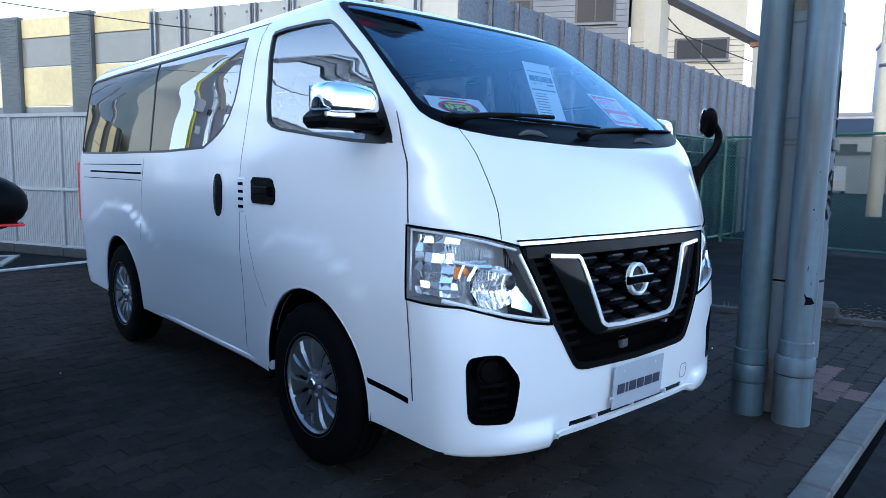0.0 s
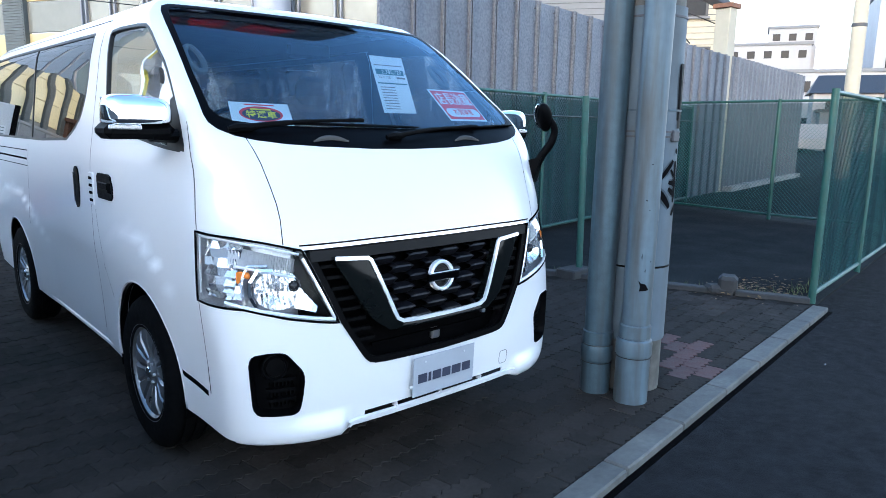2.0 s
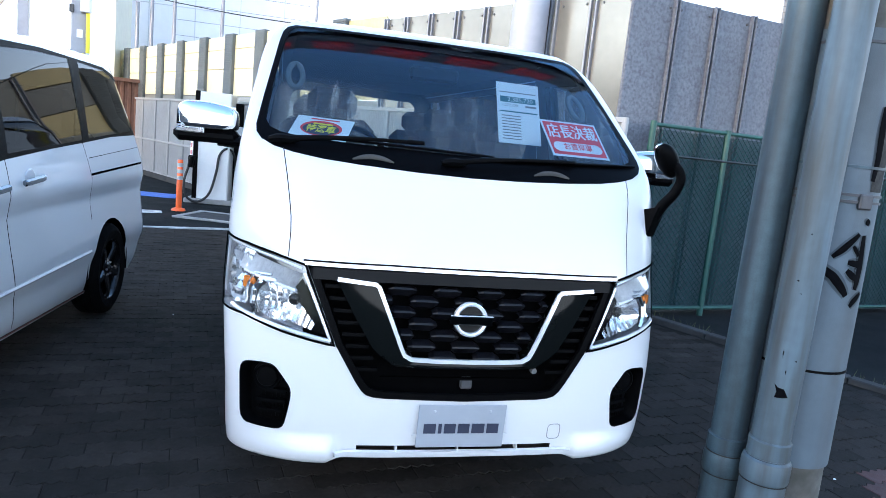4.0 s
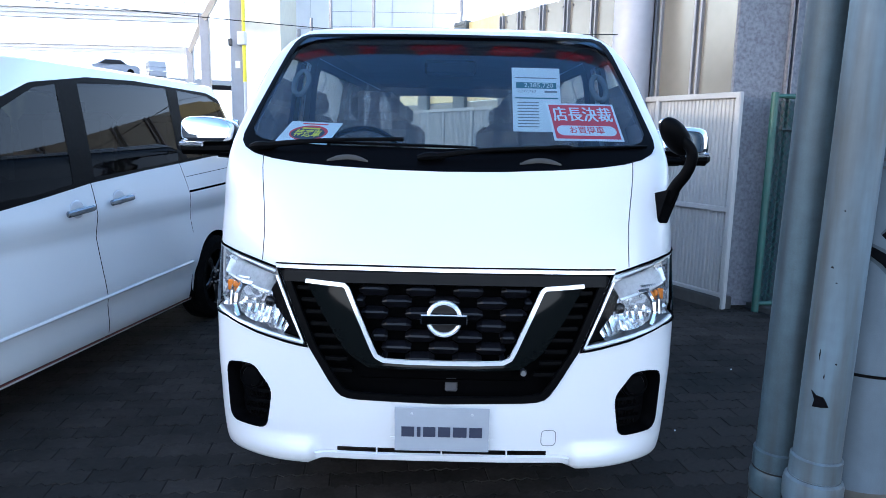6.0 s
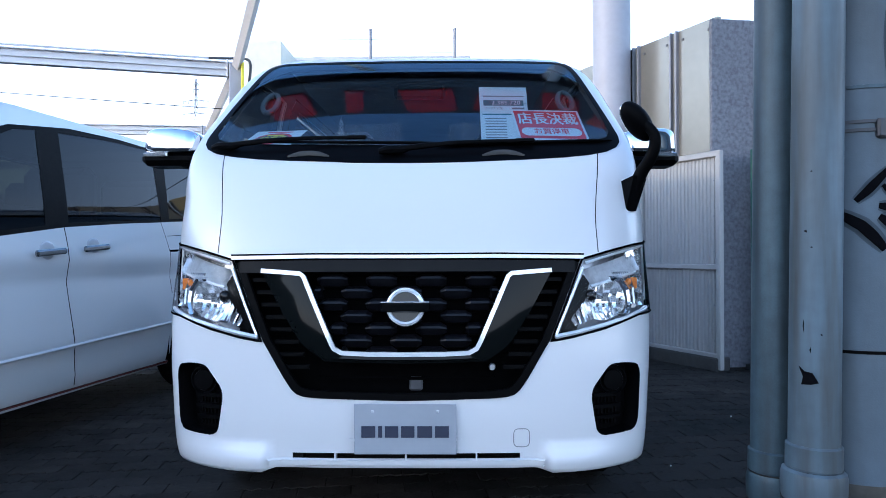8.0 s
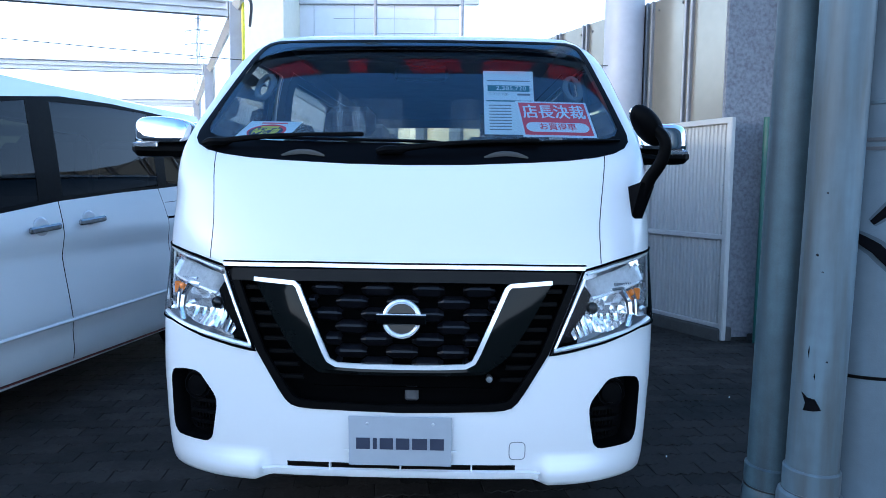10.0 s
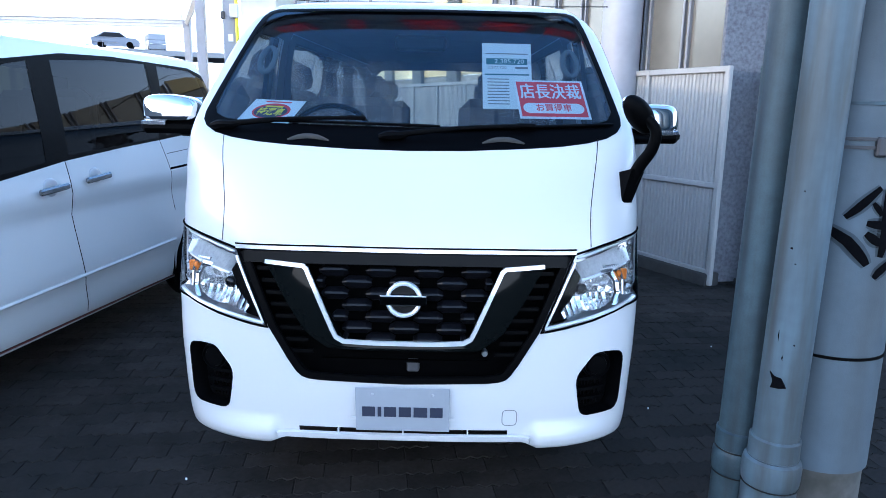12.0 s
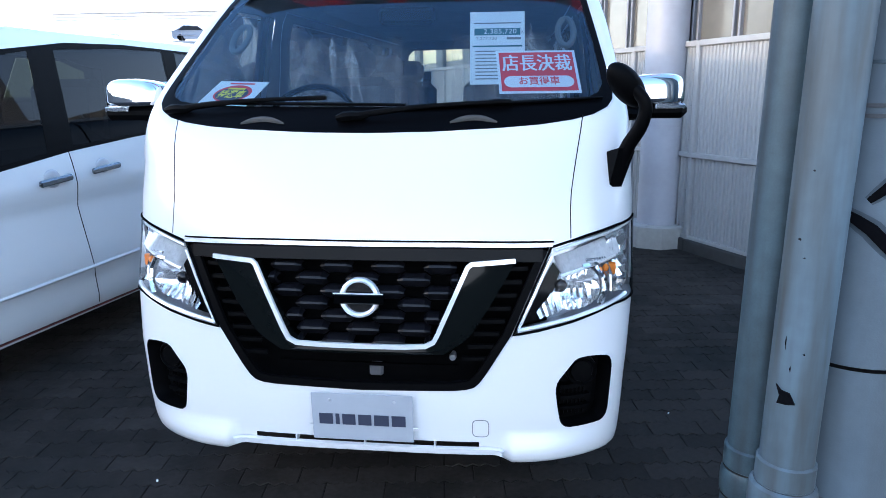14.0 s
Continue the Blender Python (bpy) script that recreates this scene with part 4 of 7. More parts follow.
        for s in ((1, -1) if sign == 0 else (sign,)):
            count = {}
            for t in tris:
                t2 = t if s > 0 else t[::-1]
                shape.f.append(tuple(vert(i, s) for i in t2))
                for e in zip(t2, t2[1:] + t2[:1]):
                    count[frozenset(e)] = None if frozenset(e) in count else e
            if rim:
                for e in count.values():
                    if e and not (self.verts[e[0]][0] <= 1e-6 and self.verts[e[1]][0] <= 1e-6):
                        a, b = e
                        shape.f.append((vert(b, s), vert(a, s), vert(a, s, rim), vert(b, s, rim)))
        return shape, normals

    def roof(self, m, rise, nu=60, nk=8):
        """The roof's skin, from the top outline in to a spine."""
        rows, z = [], self.high
        f, yr = self.f(z), self.yr(z)
        for k in range(nk + 1):
            q = 1 - k / nk
            row = []
            for i in range(nu + 1):
                p = self.at(3 * i / nu, z)
                spine = min(max(p.y, f + 0.35), yr - 0.3)
                row.append(Vector((p.x * q, spine + (p.y - spine) * q, z + rise * (1 - q ** 3.2))))
            rows.append(row)
        shape = Shape()
        shape.grid([[m @ p for p in row] for row in rows])
        k = len(shape.v)
        shape.v += [tuple(m @ Vector((-p.x, p.y, p.z))) for row in rows for p in row]
        shape.f += [tuple(k + i for i in f[::-1]) for f in shape.f[:]]
        return shape


def soften(points, times=2):
    """An outline with its corners cut round."""
    for _ in range(times):
        out = []
        for a, b in zip(points, points[1:] + points[:1]):
            out += [(a[0], a[1] * 0.78 + b[1] * 0.22, a[2] * 0.78 + b[2] * 0.22), (a[0], a[1] * 0.22 + b[1] * 0.78, a[2] * 0.22 + b[2] * 0.78)]
        points = out
    return points


def inset(points, d):
    """The outline drawn in by d; points are (kind, across, height)."""
    n = len(points)
    area = sum(points[i][1] * points[(i + 1) % n][2] - points[(i + 1) % n][1] * points[i][2] for i in range(n))
    s = 1 if area > 0 else -1
    out = []
    for i in range(n):
        a, b, c = (Vector(points[k % n][1:]) for k in (i - 1, i, i + 1))
        e, g = (b - a).normalized(), (c - b).normalized()
        na, nb = Vector((-e.y, e.x)) * s, Vector((-g.y, g.x)) * s
        q = na + nb
        q = q / max(0.35, q.dot(na) if q.length else 1)
        p = b + q * d
        out.append((points[i][0], p.x, p.y))
    return out


def wheel(owner, centre, out, r, rim_r, width, spokes, rim_mat, m=None, dark=None):
    """A road wheel with tyre and rim; out is 1 or -1, the side to which it faces."""
    m = m or Matrix()
    axle = m @ Matrix.Translation(centre) @ Matrix.Rotation(radians(90 * out), 4, "Y")
    w = width / 2
    tyre = Shape().lathe([(rim_r - 0.01, -w), (rim_r + 0.02, -w), (r - 0.05, -w - 0.006), (r - 0.015, -w + 0.012), (r, -w + 0.035), (r, -0.055), (r - 0.008, -0.053), (r - 0.008, -0.045), (r, -0.043),
                          (r, -0.005), (r - 0.008, -0.003), (r - 0.008, 0.003), (r, 0.005), (r, 0.043), (r - 0.008, 0.045), (r - 0.008, 0.053), (r, 0.055), (r, w - 0.035), (r - 0.015, w - 0.012), (r - 0.05, w + 0.006),
                          (rim_r + 0.02, w), (rim_r - 0.01, w - 0.004), (rim_r - 0.015, 0), (rim_r - 0.01, -w)], axle, 48)
    wh = part("wheel", Shape().lathe([(0.0, -w * 0.4), (rim_r - 0.02, -w * 0.4), (rim_r - 0.02, w * 0.3)], axle, 32), BLACK_PLASTIC, owner)
    part("tyre", tyre, RUBBER, wh)
    rim = Shape().lathe([(rim_r - 0.03, w * 0.35), (rim_r - 0.022, w - 0.022), (rim_r - 0.006, w - 0.004), (rim_r + 0.004, w - 0.002), (rim_r + 0.006, w - 0.012), (rim_r, 0)], axle, 48)
    rim.lathe([(0.0, w - 0.012), (0.028, w - 0.013), (0.036, w - 0.02), (0.06, w - 0.026), (0.075, w - 0.034)], axle, 32)
    for k in range(spokes):
        for side in ((-1, 1) if spokes == 6 else (0,)):
            t = axle @ Matrix.Rotation(2 * math.pi * k / spokes + side * 0.25, 4, "Z")
            h0, h1 = w - 0.03, w - 0.012
            a0, a1 = (0.40, 0.14) if not side else (0.235, 0.232)
            rows = []
            for q, ang, h in ((0.05, a0 * 1.1, h0), (0.09, a0 * 0.75, h0 + 0.008), (rim_r * 0.7, a1, h1), (rim_r - 0.022, a1 * 1.15, h1 - 0.006)):
                rows.append([t @ Vector((q * math.cos(o * ang), q * math.sin(o * ang), h - 0.012 * (abs(o) > 0.9))) for o in (-1, -0.75, 0, 0.75, 1)])
            rim.grid(rows)
    part("rim", rim, rim_mat, wh)
    part("hub_cap", Shape().lathe([(0.0, w - 0.006), (0.022, w - 0.007), (0.026, w - 0.012)], axle, 24), CHROME if dark is None else dark, wh)
    for k in range(6):
        t = axle @ Matrix.Rotation(2 * math.pi * (k + 0.5) / 6, 4, "Z")
        part("lug_nut", Shape().lathe([(0.0, w - 0.012), (0.007, w - 0.012), (0.008, w - 0.03)], t @ Matrix.Translation((0.046, 0, 0)), 8), SATIN_SILVER, wh)
    well = Shape().lathe([(r + 0.07, -width * 1.6), (r + 0.07, w - 0.02)], axle, 32).lathe([(0.0, -width * 1.6), (r + 0.07, -width * 1.6)], axle, 24)
    well.f = [q for q in well.f if sum(well.v[i][2] for i in q) / len(q) > 0.22]
    part("wheel_well", well, GAP, owner)
    return wh


def build_van():
    m = Matrix()
    van = thing("cargo_van", (0, 2.3, 0), "white long van with chrome grille and mirrors on brown pavers", "van")
    b = Bodywork(nose=[(0.20, 0.07), (0.27, 0.03), (0.33, 0.010), (0.45, 0.0), (0.62, 0.004), (0.75, 0.010), (0.85, 0.020), (1.0, 0.042), (1.1, 0.07), (1.2, 0.112), (1.28, 0.16), (1.33, 0.205), (1.40, 0.295), (1.5, 0.425), (1.6, 0.56), (1.7, 0.695), (1.8, 0.835), (1.88, 0.955), (1.93, 1.04)],
                 half=[(0.20, 0.805), (0.29, 0.828), (0.36, 0.834), (0.44, 0.838), (0.54, 0.843), (0.66, 0.853), (0.8, 0.866), (1.1, 0.864), (1.25, 0.857), (1.36, 0.842), (1.5, 0.824), (1.6, 0.81), (1.69, 0.80), (1.8, 0.778), (1.88, 0.738), (1.93, 0.665)],
                 depth=[(0.20, 0.275), (0.33, 0.262), (0.48, 0.262), (0.62, 0.265), (0.85, 0.34), (1.0, 0.38), (1.2, 0.34), (1.3, 0.23), (1.38, 0.13), (1.45, 0.095), (1.7, 0.09), (1.93, 0.085)],
                 power=3.0, tail=[(0.2, 4.55), (0.4, 4.64), (1.2, 4.64), (1.93, 4.50)], tail_depth=0.22, low=0.30, high=1.93, soft=0.022)

    def flare(y, z):
        # a soft arched shoulder over each wheel, and a shallow trough between them
        out = 0.0
        for a, c, top, deep in ((0.46, 1.62, 0.985, 0.012), (2.55, 4.45, 0.985, 0.010)):
            if a < y < c:
                q = math.sin(math.pi * (y - a) / (c - a))
                k = max(0.0, min(1.0, (top - 0.30 * (1 - q) - z) / 0.055))
                out = max(out, k * k * (3 - 2 * k) * deep * min(1.0, 1.6 * q))
        return out - 0.010 * math.exp(-((z - 0.70) / 0.13) ** 2) * math.exp(-((y - 2.1) / 0.5) ** 2)
    b.swell = flare

    def corner_kick(x, z):
        # the bumper's lower corners stand forward of its middle
        def smooth(q):
            q = max(0.0, min(1.0, q))
            return q * q * (3 - 2 * q)
        return 0.030 * smooth((0.400 - z) / 0.085) * smooth((x - 0.425) / 0.06) * smooth((0.84 - x) / 0.30)
    b.kick = corner_kick
    f, s = (lambda *p: [("f", *q) for q in p]), (lambda *p: [("s", *q) for q in p])

    # black window surrounds first, then the panes inside them
    screen = f((0, 1.322), (0.20, 1.325), (0.42, 1.335), (0.55, 1.344), (0.65, 1.357), (0.72, 1.373), (0.765, 1.395), (0.784, 1.418), (0.787, 1.445), (0.768, 1.56), (0.742, 1.70), (0.722, 1.81), (0.708, 1.862), (0.69, 1.888), (0.655, 1.902), (0, 1.908))
    b.mark("frit", screen, 0.02)
    b.mark("screen", f((0, 1.400), (0.45, 1.406), (0.62, 1.414), (0.70, 1.424), (0.738, 1.440), (0.755, 1.468), (0.738, 1.60), (0.715, 1.72), (0.697, 1.81), (0.683, 1.857), (0.66, 1.882), (0.63, 1.889), (0, 1.894)))
    door_win = soften(s((0.42, 1.308), (0.49, 1.42), (0.585, 1.54), (0.668, 1.628), (0.768, 1.70), (0.885, 1.782), (0.97, 1.812), (1.40, 1.826), (1.425, 1.79), (1.385, 1.43), (1.30, 1.385), (1.0, 1.352), (0.66, 1.318)), 1)
    b.mark("seal", door_win)
    b.mark("door_glass", inset(door_win, 0.013))
    b.mark("sail", s((0.43, 1.313), (0.49, 1.41), (0.57, 1.51), (0.60, 1.50), (0.60, 1.325)))
    rear_win = soften(s((1.665, 1.825), (1.70, 1.56), (1.78, 1.43), (1.90, 1.36), (2.08, 1.295), (4.36, 1.285), (4.42, 1.33), (4.37, 1.80), (4.28, 1.85), (1.70, 1.83)), 1)
    b.mark("seal", rear_win)
    b.mark("rear_glass", inset(rear_win, 0.014))
    b.seam("seal", s((2.86, 1.295), (2.88, 1.845)), 0.012)
    b.mark("tail_glass", [("t", 0.0, 1.30), ("t", 0.60, 1.31), ("t", 0.645, 1.36), ("t", 0.60, 1.78), ("t", 0.55, 1.82), ("t", 0.0, 1.83)])
    # nose
    b.mark("grille", f((0, 0.990), (0.30, 0.990), (0.582, 0.982), (0.472, 0.718), (0.400, 0.598), (0.374, 0.560), (0.356, 0.544), (0.33, 0.536), (0.29, 0.532), (0, 0.524)), 0.02)
    b.mark("lamp", f((0.588, 0.982), (0.70, 1.012), (0.79, 1.032)) + s((0.335, 1.045), (0.328, 0.80)) + f((0.79, 0.792), (0.66, 0.752), (0.55, 0.727), (0.476, 0.714)), 0.02)
    b.mark("fog", soften(soften(f((0.790, 0.628), (0.730, 0.638), (0.675, 0.634), (0.648, 0.600), (0.608, 0.548), (0.618, 0.470), (0.632, 0.398), (0.71, 0.402), (0.778, 0.410), (0.785, 0.52)), 1), 1), 0.02)
    b.mark("slot", f((0.0, 0.352), (0.372, 0.352), (0.372, 0.334), (0.0, 0.334)), 0.03)
    b.seam("gap", f((0.685, 1.37), (0.668, 1.28), (0.655, 1.20), (0.647, 1.14), (0.645, 1.09), (0.648, 1.005)), 0.0034)
    # sides
    for y in (0.975, 3.50):
        b.mark("arch", s(*[(y + 0.395 * math.cos(a), 0.345 + 0.395 * math.sin(a)) for a in (math.pi * (1.35 * k / 30 - 0.175) for k in range(31))]))
    b.seam("gap", s((0.43, 1.42), (0.40, 1.36), (0.35, 1.25), (0.33, 1.05)), 0.006)
    b.seam("gap", s((0.326, 0.795), (0.322, 0.445)), 0.006)
    b.seam("gap", s((1.52, 1.872), (1.59, 1.21), (1.60, 0.84), (1.60, 0.30)), 0.006)
    b.seam("gap", s((1.530, 1.00), (1.518, 0.93), (1.49, 0.84), (1.44, 0.74), (1.385, 0.66), (1.350, 0.60)), 0.004)
    b.seam("gap", s((2.95, 1.262), (3.0, 1.0), (3.01, 0.75)), 0.006)
    b.seam("gap", s((2.99, 1.222), (4.36, 1.215)), 0.006)
    b.seam("gap", s((2.99, 1.125), (4.33, 1.118)), 0.005)
    b.seam("slit", s((3.0, 1.168), (4.15, 1.166)), 0.013)
    b.seam("slit", s((0.62, 0.458), (0.345, 0.438)), 0.022)
    b.seam("gap", s((1.50, 1.872), (4.36, 1.90)), 0.007)
    columns = [k / 34 for k in range(34)] + [1 + k / 44 for k in range(44)] + [2 + k / 10 for k in range(11)]
    rows = [0.30, 0.313, 0.326] + [0.34 + 0.02 * k for k in range(4)] + [0.42 + 0.04 * k for k in range(38)] + [1.93]
    b.cut(columns, rows)

    def sort(t):
        p = sum((b.places[i] for i in t), Vector()) / 3
        u = sum(b.verts[i][0] for i in t) / 3
        if u > 2.15:
            return "tailgate"
        if p.z > 1.872 + max(0.0, p.y - 1.5) * 0.0098:
            return "roof_rail"
        if p.y < 0.33 or u < 0.55:
            if p.z > 0.99 and u < b.front(0.637 + (p.z - 1.0) * 0.17, p.z):
                return "bonnet"
            return "front_wing" if p.z > 0.9 else "front_bumper"
        if p.y < 1.6 - max(0, p.z - 0.84) * 0.11:
            return "front_door"
        if p.y < 3.0:
            return "sliding_door"
        return "rear_quarter"

    panels = {}
    for t in b.tris["paint"]:
        panels.setdefault(sort(t), []).append(t)
    made = {}
    for name, tris in panels.items():
        for sign in ((0,) if name in ("bonnet", "front_bumper", "tailgate", "roof_rail") else (1, -1)):
            sh, no = b.sheet(tris, sign, m)
            made[name, sign] = part(name, sh, WHITE_PAINT, van, normals=no)
    part("roof", b.roof(m, 0.04), WHITE_PAINT, van, sharp=60)
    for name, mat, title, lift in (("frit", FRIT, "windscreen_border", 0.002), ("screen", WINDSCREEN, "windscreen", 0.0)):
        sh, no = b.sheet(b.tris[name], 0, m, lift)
        part(title, sh, mat, van, "clear windscreen with the sky's blue tinted into its gloss" if name == "screen" else "", normals=no).visible_shadow = name != "screen"
    for sign in (1, -1):
        door, slider, quarter = made["front_door", sign], made["sliding_door", sign], made["rear_quarter", sign]
        sh, no = b.sheet(b.tris["door_glass"], sign, m, -0.008)
        part("door_window", sh, SIDE_GLASS, door, normals=no).visible_shadow = False
        sh, no = b.sheet(b.tris["rear_glass"], sign, m, -0.003)
        part("rear_side_window", sh, PRIVACY_GLASS, slider, "dark privacy glass", normals=no).visible_shadow = False
        sh, no = b.sheet(b.tris["seal"] + b.tris["sail"], sign, m, 0.001, 0.02)
        part("window_seal", sh, SEAL, door)
        for k in range(b.seams):
            for kind, title in (("gap", "panel_gap"), ("slit", "black_slit")):
                if f"{kind}{k}" in b.tris:
                    sh, no = b.sheet(b.tris[f"{kind}{k}"], sign, m, -0.005)
                    part(title, sh, GAP, van, normals=no)
    sh, no = b.sheet(b.tris["tail_glass"], 0, m, -0.002)
    part("rear_window", sh, SIDE_GLASS, made["tailgate", 0], normals=no).visible_shadow = False
    # lining behind the panels
    inner = [t for k in ("paint",) for t in b.tris[k] if sum(b.places[i].z for i in t) / 3 > 0.5 and sum(b.places[i].y for i in t) / 3 > 0.35]
    sh, no = b.sheet([t[::-1] for t in inner], 0, m, -0.045)
    part("interior_lining", sh, LINING, van, normals=[-q for q in no])
    part("headlining", Shape().box((0, 2.92, 1.905), (1.36, 3.0, 0.03), bevel=0.012), LINING, van)
    part("underbody", Shape().box((0, 2.35, 0.37), (1.28, 4.3, 0.16), bevel=0.03).box((0, 2.2, 0.44), (1.60, 1.6, 0.20), bevel=0.03), GAP, van)

    # arch lips
    for y in (0.975, 3.50):
        for sign in (1, -1):
            pts = []
            for k in range(31):
                a = math.pi * (1.2 * k / 30 - 0.1)
                yy, zz = y + 0.398 * math.cos(a), 0.345 + 0.398 * math.sin(a)
                if zz > 0.295:
                    p = b.at(b.side(yy, zz), zz)
                    pts.append((sign * (p.x - 0.004), p.y, p.z))
            part("arch_lip", Shape().tube(pts, 0.006, 6), WHITE_PAINT, van)
    for sign in (1, -1):
        part("side_sill", Shape().box((sign * 0.812, 2.24, 0.318), (0.05, 1.75, 0.05), bevel=0.018), WHITE_PAINT, van)
        for y in (0.975, 3.50):
            wheel(van, (sign * 0.765, y, 0.337), sign, 0.337, 0.212, 0.185, 6, WHEEL_SILVER)

    nose_grille(van, b, m)
    for sign in (1, -1):
        headlamp(van, b, m, sign)
        fog_recess(van, b, m, sign)
        door_mirror(van, sign)
        door_details(van, made, b, sign)
    bumper_details(van, b)
    under_mirror(van)
    wipers(van, b)
    cabin(van, b)
    return van, b


def on_nose(b, x, z, lift=0.0):
    u = b.front(x, z)
    p, q = b.at(u, z), b.normal(u, z)
    p = p + q * lift
    return Vector((p.x if x >= 0 else -p.x, p.y, p.z))


def ribbon(b, line, wide, lift, thick, closed=False):
    """A flat bar that follows the nose along (x, z) points."""
    sh = Shape()
    n = len(line)
    rows = []
    for i, (x, z) in enumerate(line):
        a, c = line[max(0, i - 1)], line[min(n - 1, i + 1)]
        if closed:
            a, c = line[i - 1], line[(i + 1) % n]
        dx, dz = c[0] - a[0], c[1] - a[1]
        k = math.hypot(dx, dz)
        nx, nz = -dz / k * wide / 2, dx / k * wide / 2
        rows.append([on_nose(b, x + nx, z + nz, lift), on_nose(b, x + nx * 0.9, z + nz * 0.9, lift + thick), on_nose(b, x - nx * 0.9, z - nz * 0.9, lift + thick), on_nose(b, x - nx, z - nz, lift)])
    if closed:
        rows.append(rows[0])
    sh.grid([[p for p in r] for r in rows])
    for i in range(len(sh.f)):
        sh.f[i] = sh.f[i][::-1]
    return sh


def dense(line, step=0.02):
    out = []
    for a, c in zip(line, line[1:]):
        k = max(1, round(math.hypot(a[0] - c[0], a[1] - c[1]) / step))
        out += [(a[0] + (c[0] - a[0]) * i / k, a[1] + (c[1] - a[1]) * i / k) for i in range(k)]
    return out + [line[-1]]


def mirrored(line):
    return [(-x, z) for x, z in line[::-1]] + line


def nose_grille(van, b, m):
    grille = part("grille", *[Shape().grid([[on_nose(b, x, 0.50 + 0.51 * k / 12, -0.085) for x in [-0.6 + 0.05 * i for i in range(25)]][::-1] for k in range(13)])], GAP, van, "black honeycomb grille with chrome V frame")
    # walls of the opening
    edge = dense([(0.0, 0.990), (0.30, 0.990), (0.582, 0.982), (0.472, 0.718), (0.400, 0.598), (0.374, 0.560), (0.356, 0.544), (0.33, 0.536), (0.29, 0.532), (0.0, 0.524)])
    wall = Shape()
    for s in (1, -1):
        rows = [[on_nose(b, s * x, z, 0.004), on_nose(b, s * x, z, -0.09)] for x, z in edge]
        wall.grid(rows if s > 0 else [r[::-1] for r in rows])
    part("grille_surround", wall, PIANO_BLACK, grille)
    # broad gloss frame along the top and down the flanks
    part("upper_frame", ribbon(b, dense(mirrored([(0.0, 0.962), (0.30, 0.962), (0.562, 0.958)])), 0.042, -0.010, 0.012), HONEYCOMB, grille)
    for s in (1, -1):
        part("flank_frame", ribbon(b, [(s * x, z) for x, z in dense([(0.566, 0.975), (0.458, 0.715), (0.388, 0.602), (0.363, 0.567), (0.346, 0.554), (0.32, 0.547), (0.285, 0.543), (0.15, 0.538), (0.0, 0.535)])], 0.026, -0.012, 0.012), BLACK_PLASTIC, grille)
    # chrome lip over the top edge
    part("chrome_lip", ribbon(b, dense(mirrored([(0.0, 0.991), (0.30, 0.992), (0.590, 0.988)])), 0.012, 0.004, 0.006), BRIGHT_TRIM, grille)
    part("bonnet_gap", ribbon(b, dense(mirrored([(0.0, 1.0015), (0.30, 1.0025), (0.596, 0.9985)])), 0.0055, 0.0015, 0.001), GAP, grille)
    # dark V band with a bright inner edge
    for s in (1, -1):
        band = Shape()
        rows = []
        outer = [(0.482, 0.944), (0.405, 0.808), (0.345, 0.715), (0.318, 0.690), (0.262, 0.652), (0.15, 0.647), (0.0, 0.646)]
        inner = [(0.338, 0.934), (0.293, 0.830), (0.248, 0.740), (0.232, 0.705), (0.205, 0.676), (0.12, 0.672), (0.0, 0.671)]
        for (xo, zo), (xi, zi) in zip(dense2(outer), dense2(inner)):
            rows.append([on_nose(b, s * xo, zo, -0.03), on_nose(b, s * xo, zo, 0.006), on_nose(b, s * (xo + (xi - xo) * 0.5), (zo + zi) / 2, 0.016), on_nose(b, s * xi, zi, 0.014), on_nose(b, s * xi, zi, -0.03)])
        band.grid(rows if s < 0 else [r[::-1] for r in rows])
        part("v_band", band, V_BLACK, grille, "dark gloss band")
        line = [(0.478, 0.9445), (0.347, 0.935), (0.335, 0.925), (0.246, 0.722), (0.232, 0.694), (0.206, 0.680), (0.12, 0.676), (0.0, 0.675)]
        part("v_chrome", ribbon(b, [(s * x, z) for x, z in dense(line)], 0.0155, 0.010, 0.010), BRIGHT_TRIM, grille)
    # honeycomb: thick creased bars in staggered columns, with long six-sided holes between them
    half = lambda z: 0.222 + (z - 0.68) * 0.445
    for k in range(-4, 5):
        for j in range(-1, 8):
            x, z = 0.083 * k, 0.672 + 0.041 * j
            if (k + j) % 2 == 0:
                continue
            low = max(0.665, min(0.945, z))
            a, c = max(x - 0.052, -half(low)), min(x + 0.052, half(low))
            if c - a < 0.02:
                continue
            rows = []
            for i, (q, h) in enumerate(((0, 0.50), (0.09, 0.70), (0.18, 1), (0.5, 1), (0.82, 1), (0.91, 0.70), (1, 0.50))):
                xx = a + (c - a) * q
                rows.append([on_nose(b, xx, min(0.945, max(0.664, z + dz * h)), -0.060 + (lift + 0.060) * (0.62 + 0.38 * h)) for dz, lift in ((0.0235, -0.060), (0.0205, -0.036), (0.0105, -0.016), (0.0035, -0.014), (-0.0175, -0.036), (-0.0235, -0.060))])
            part("comb_bar", Shape().grid(rows), COMB, grille, sharp=25)
    # flank louvres
    for s in (1, -1):
        for k in range(8):
            z = 0.918 - k * 0.041
            xo = 0.540 - (0.965 - z) * 0.415
            xi = 0.458 - (0.945 - z) * 0.44
            if xo - xi < 0.02:
                continue
            line = dense([(s * xi, z), (s * xo, z)], 0.03)
            part("louvre", ribbon(b, line, 0.014, -0.03, 0.014), BLACK_PLASTIC, grille)
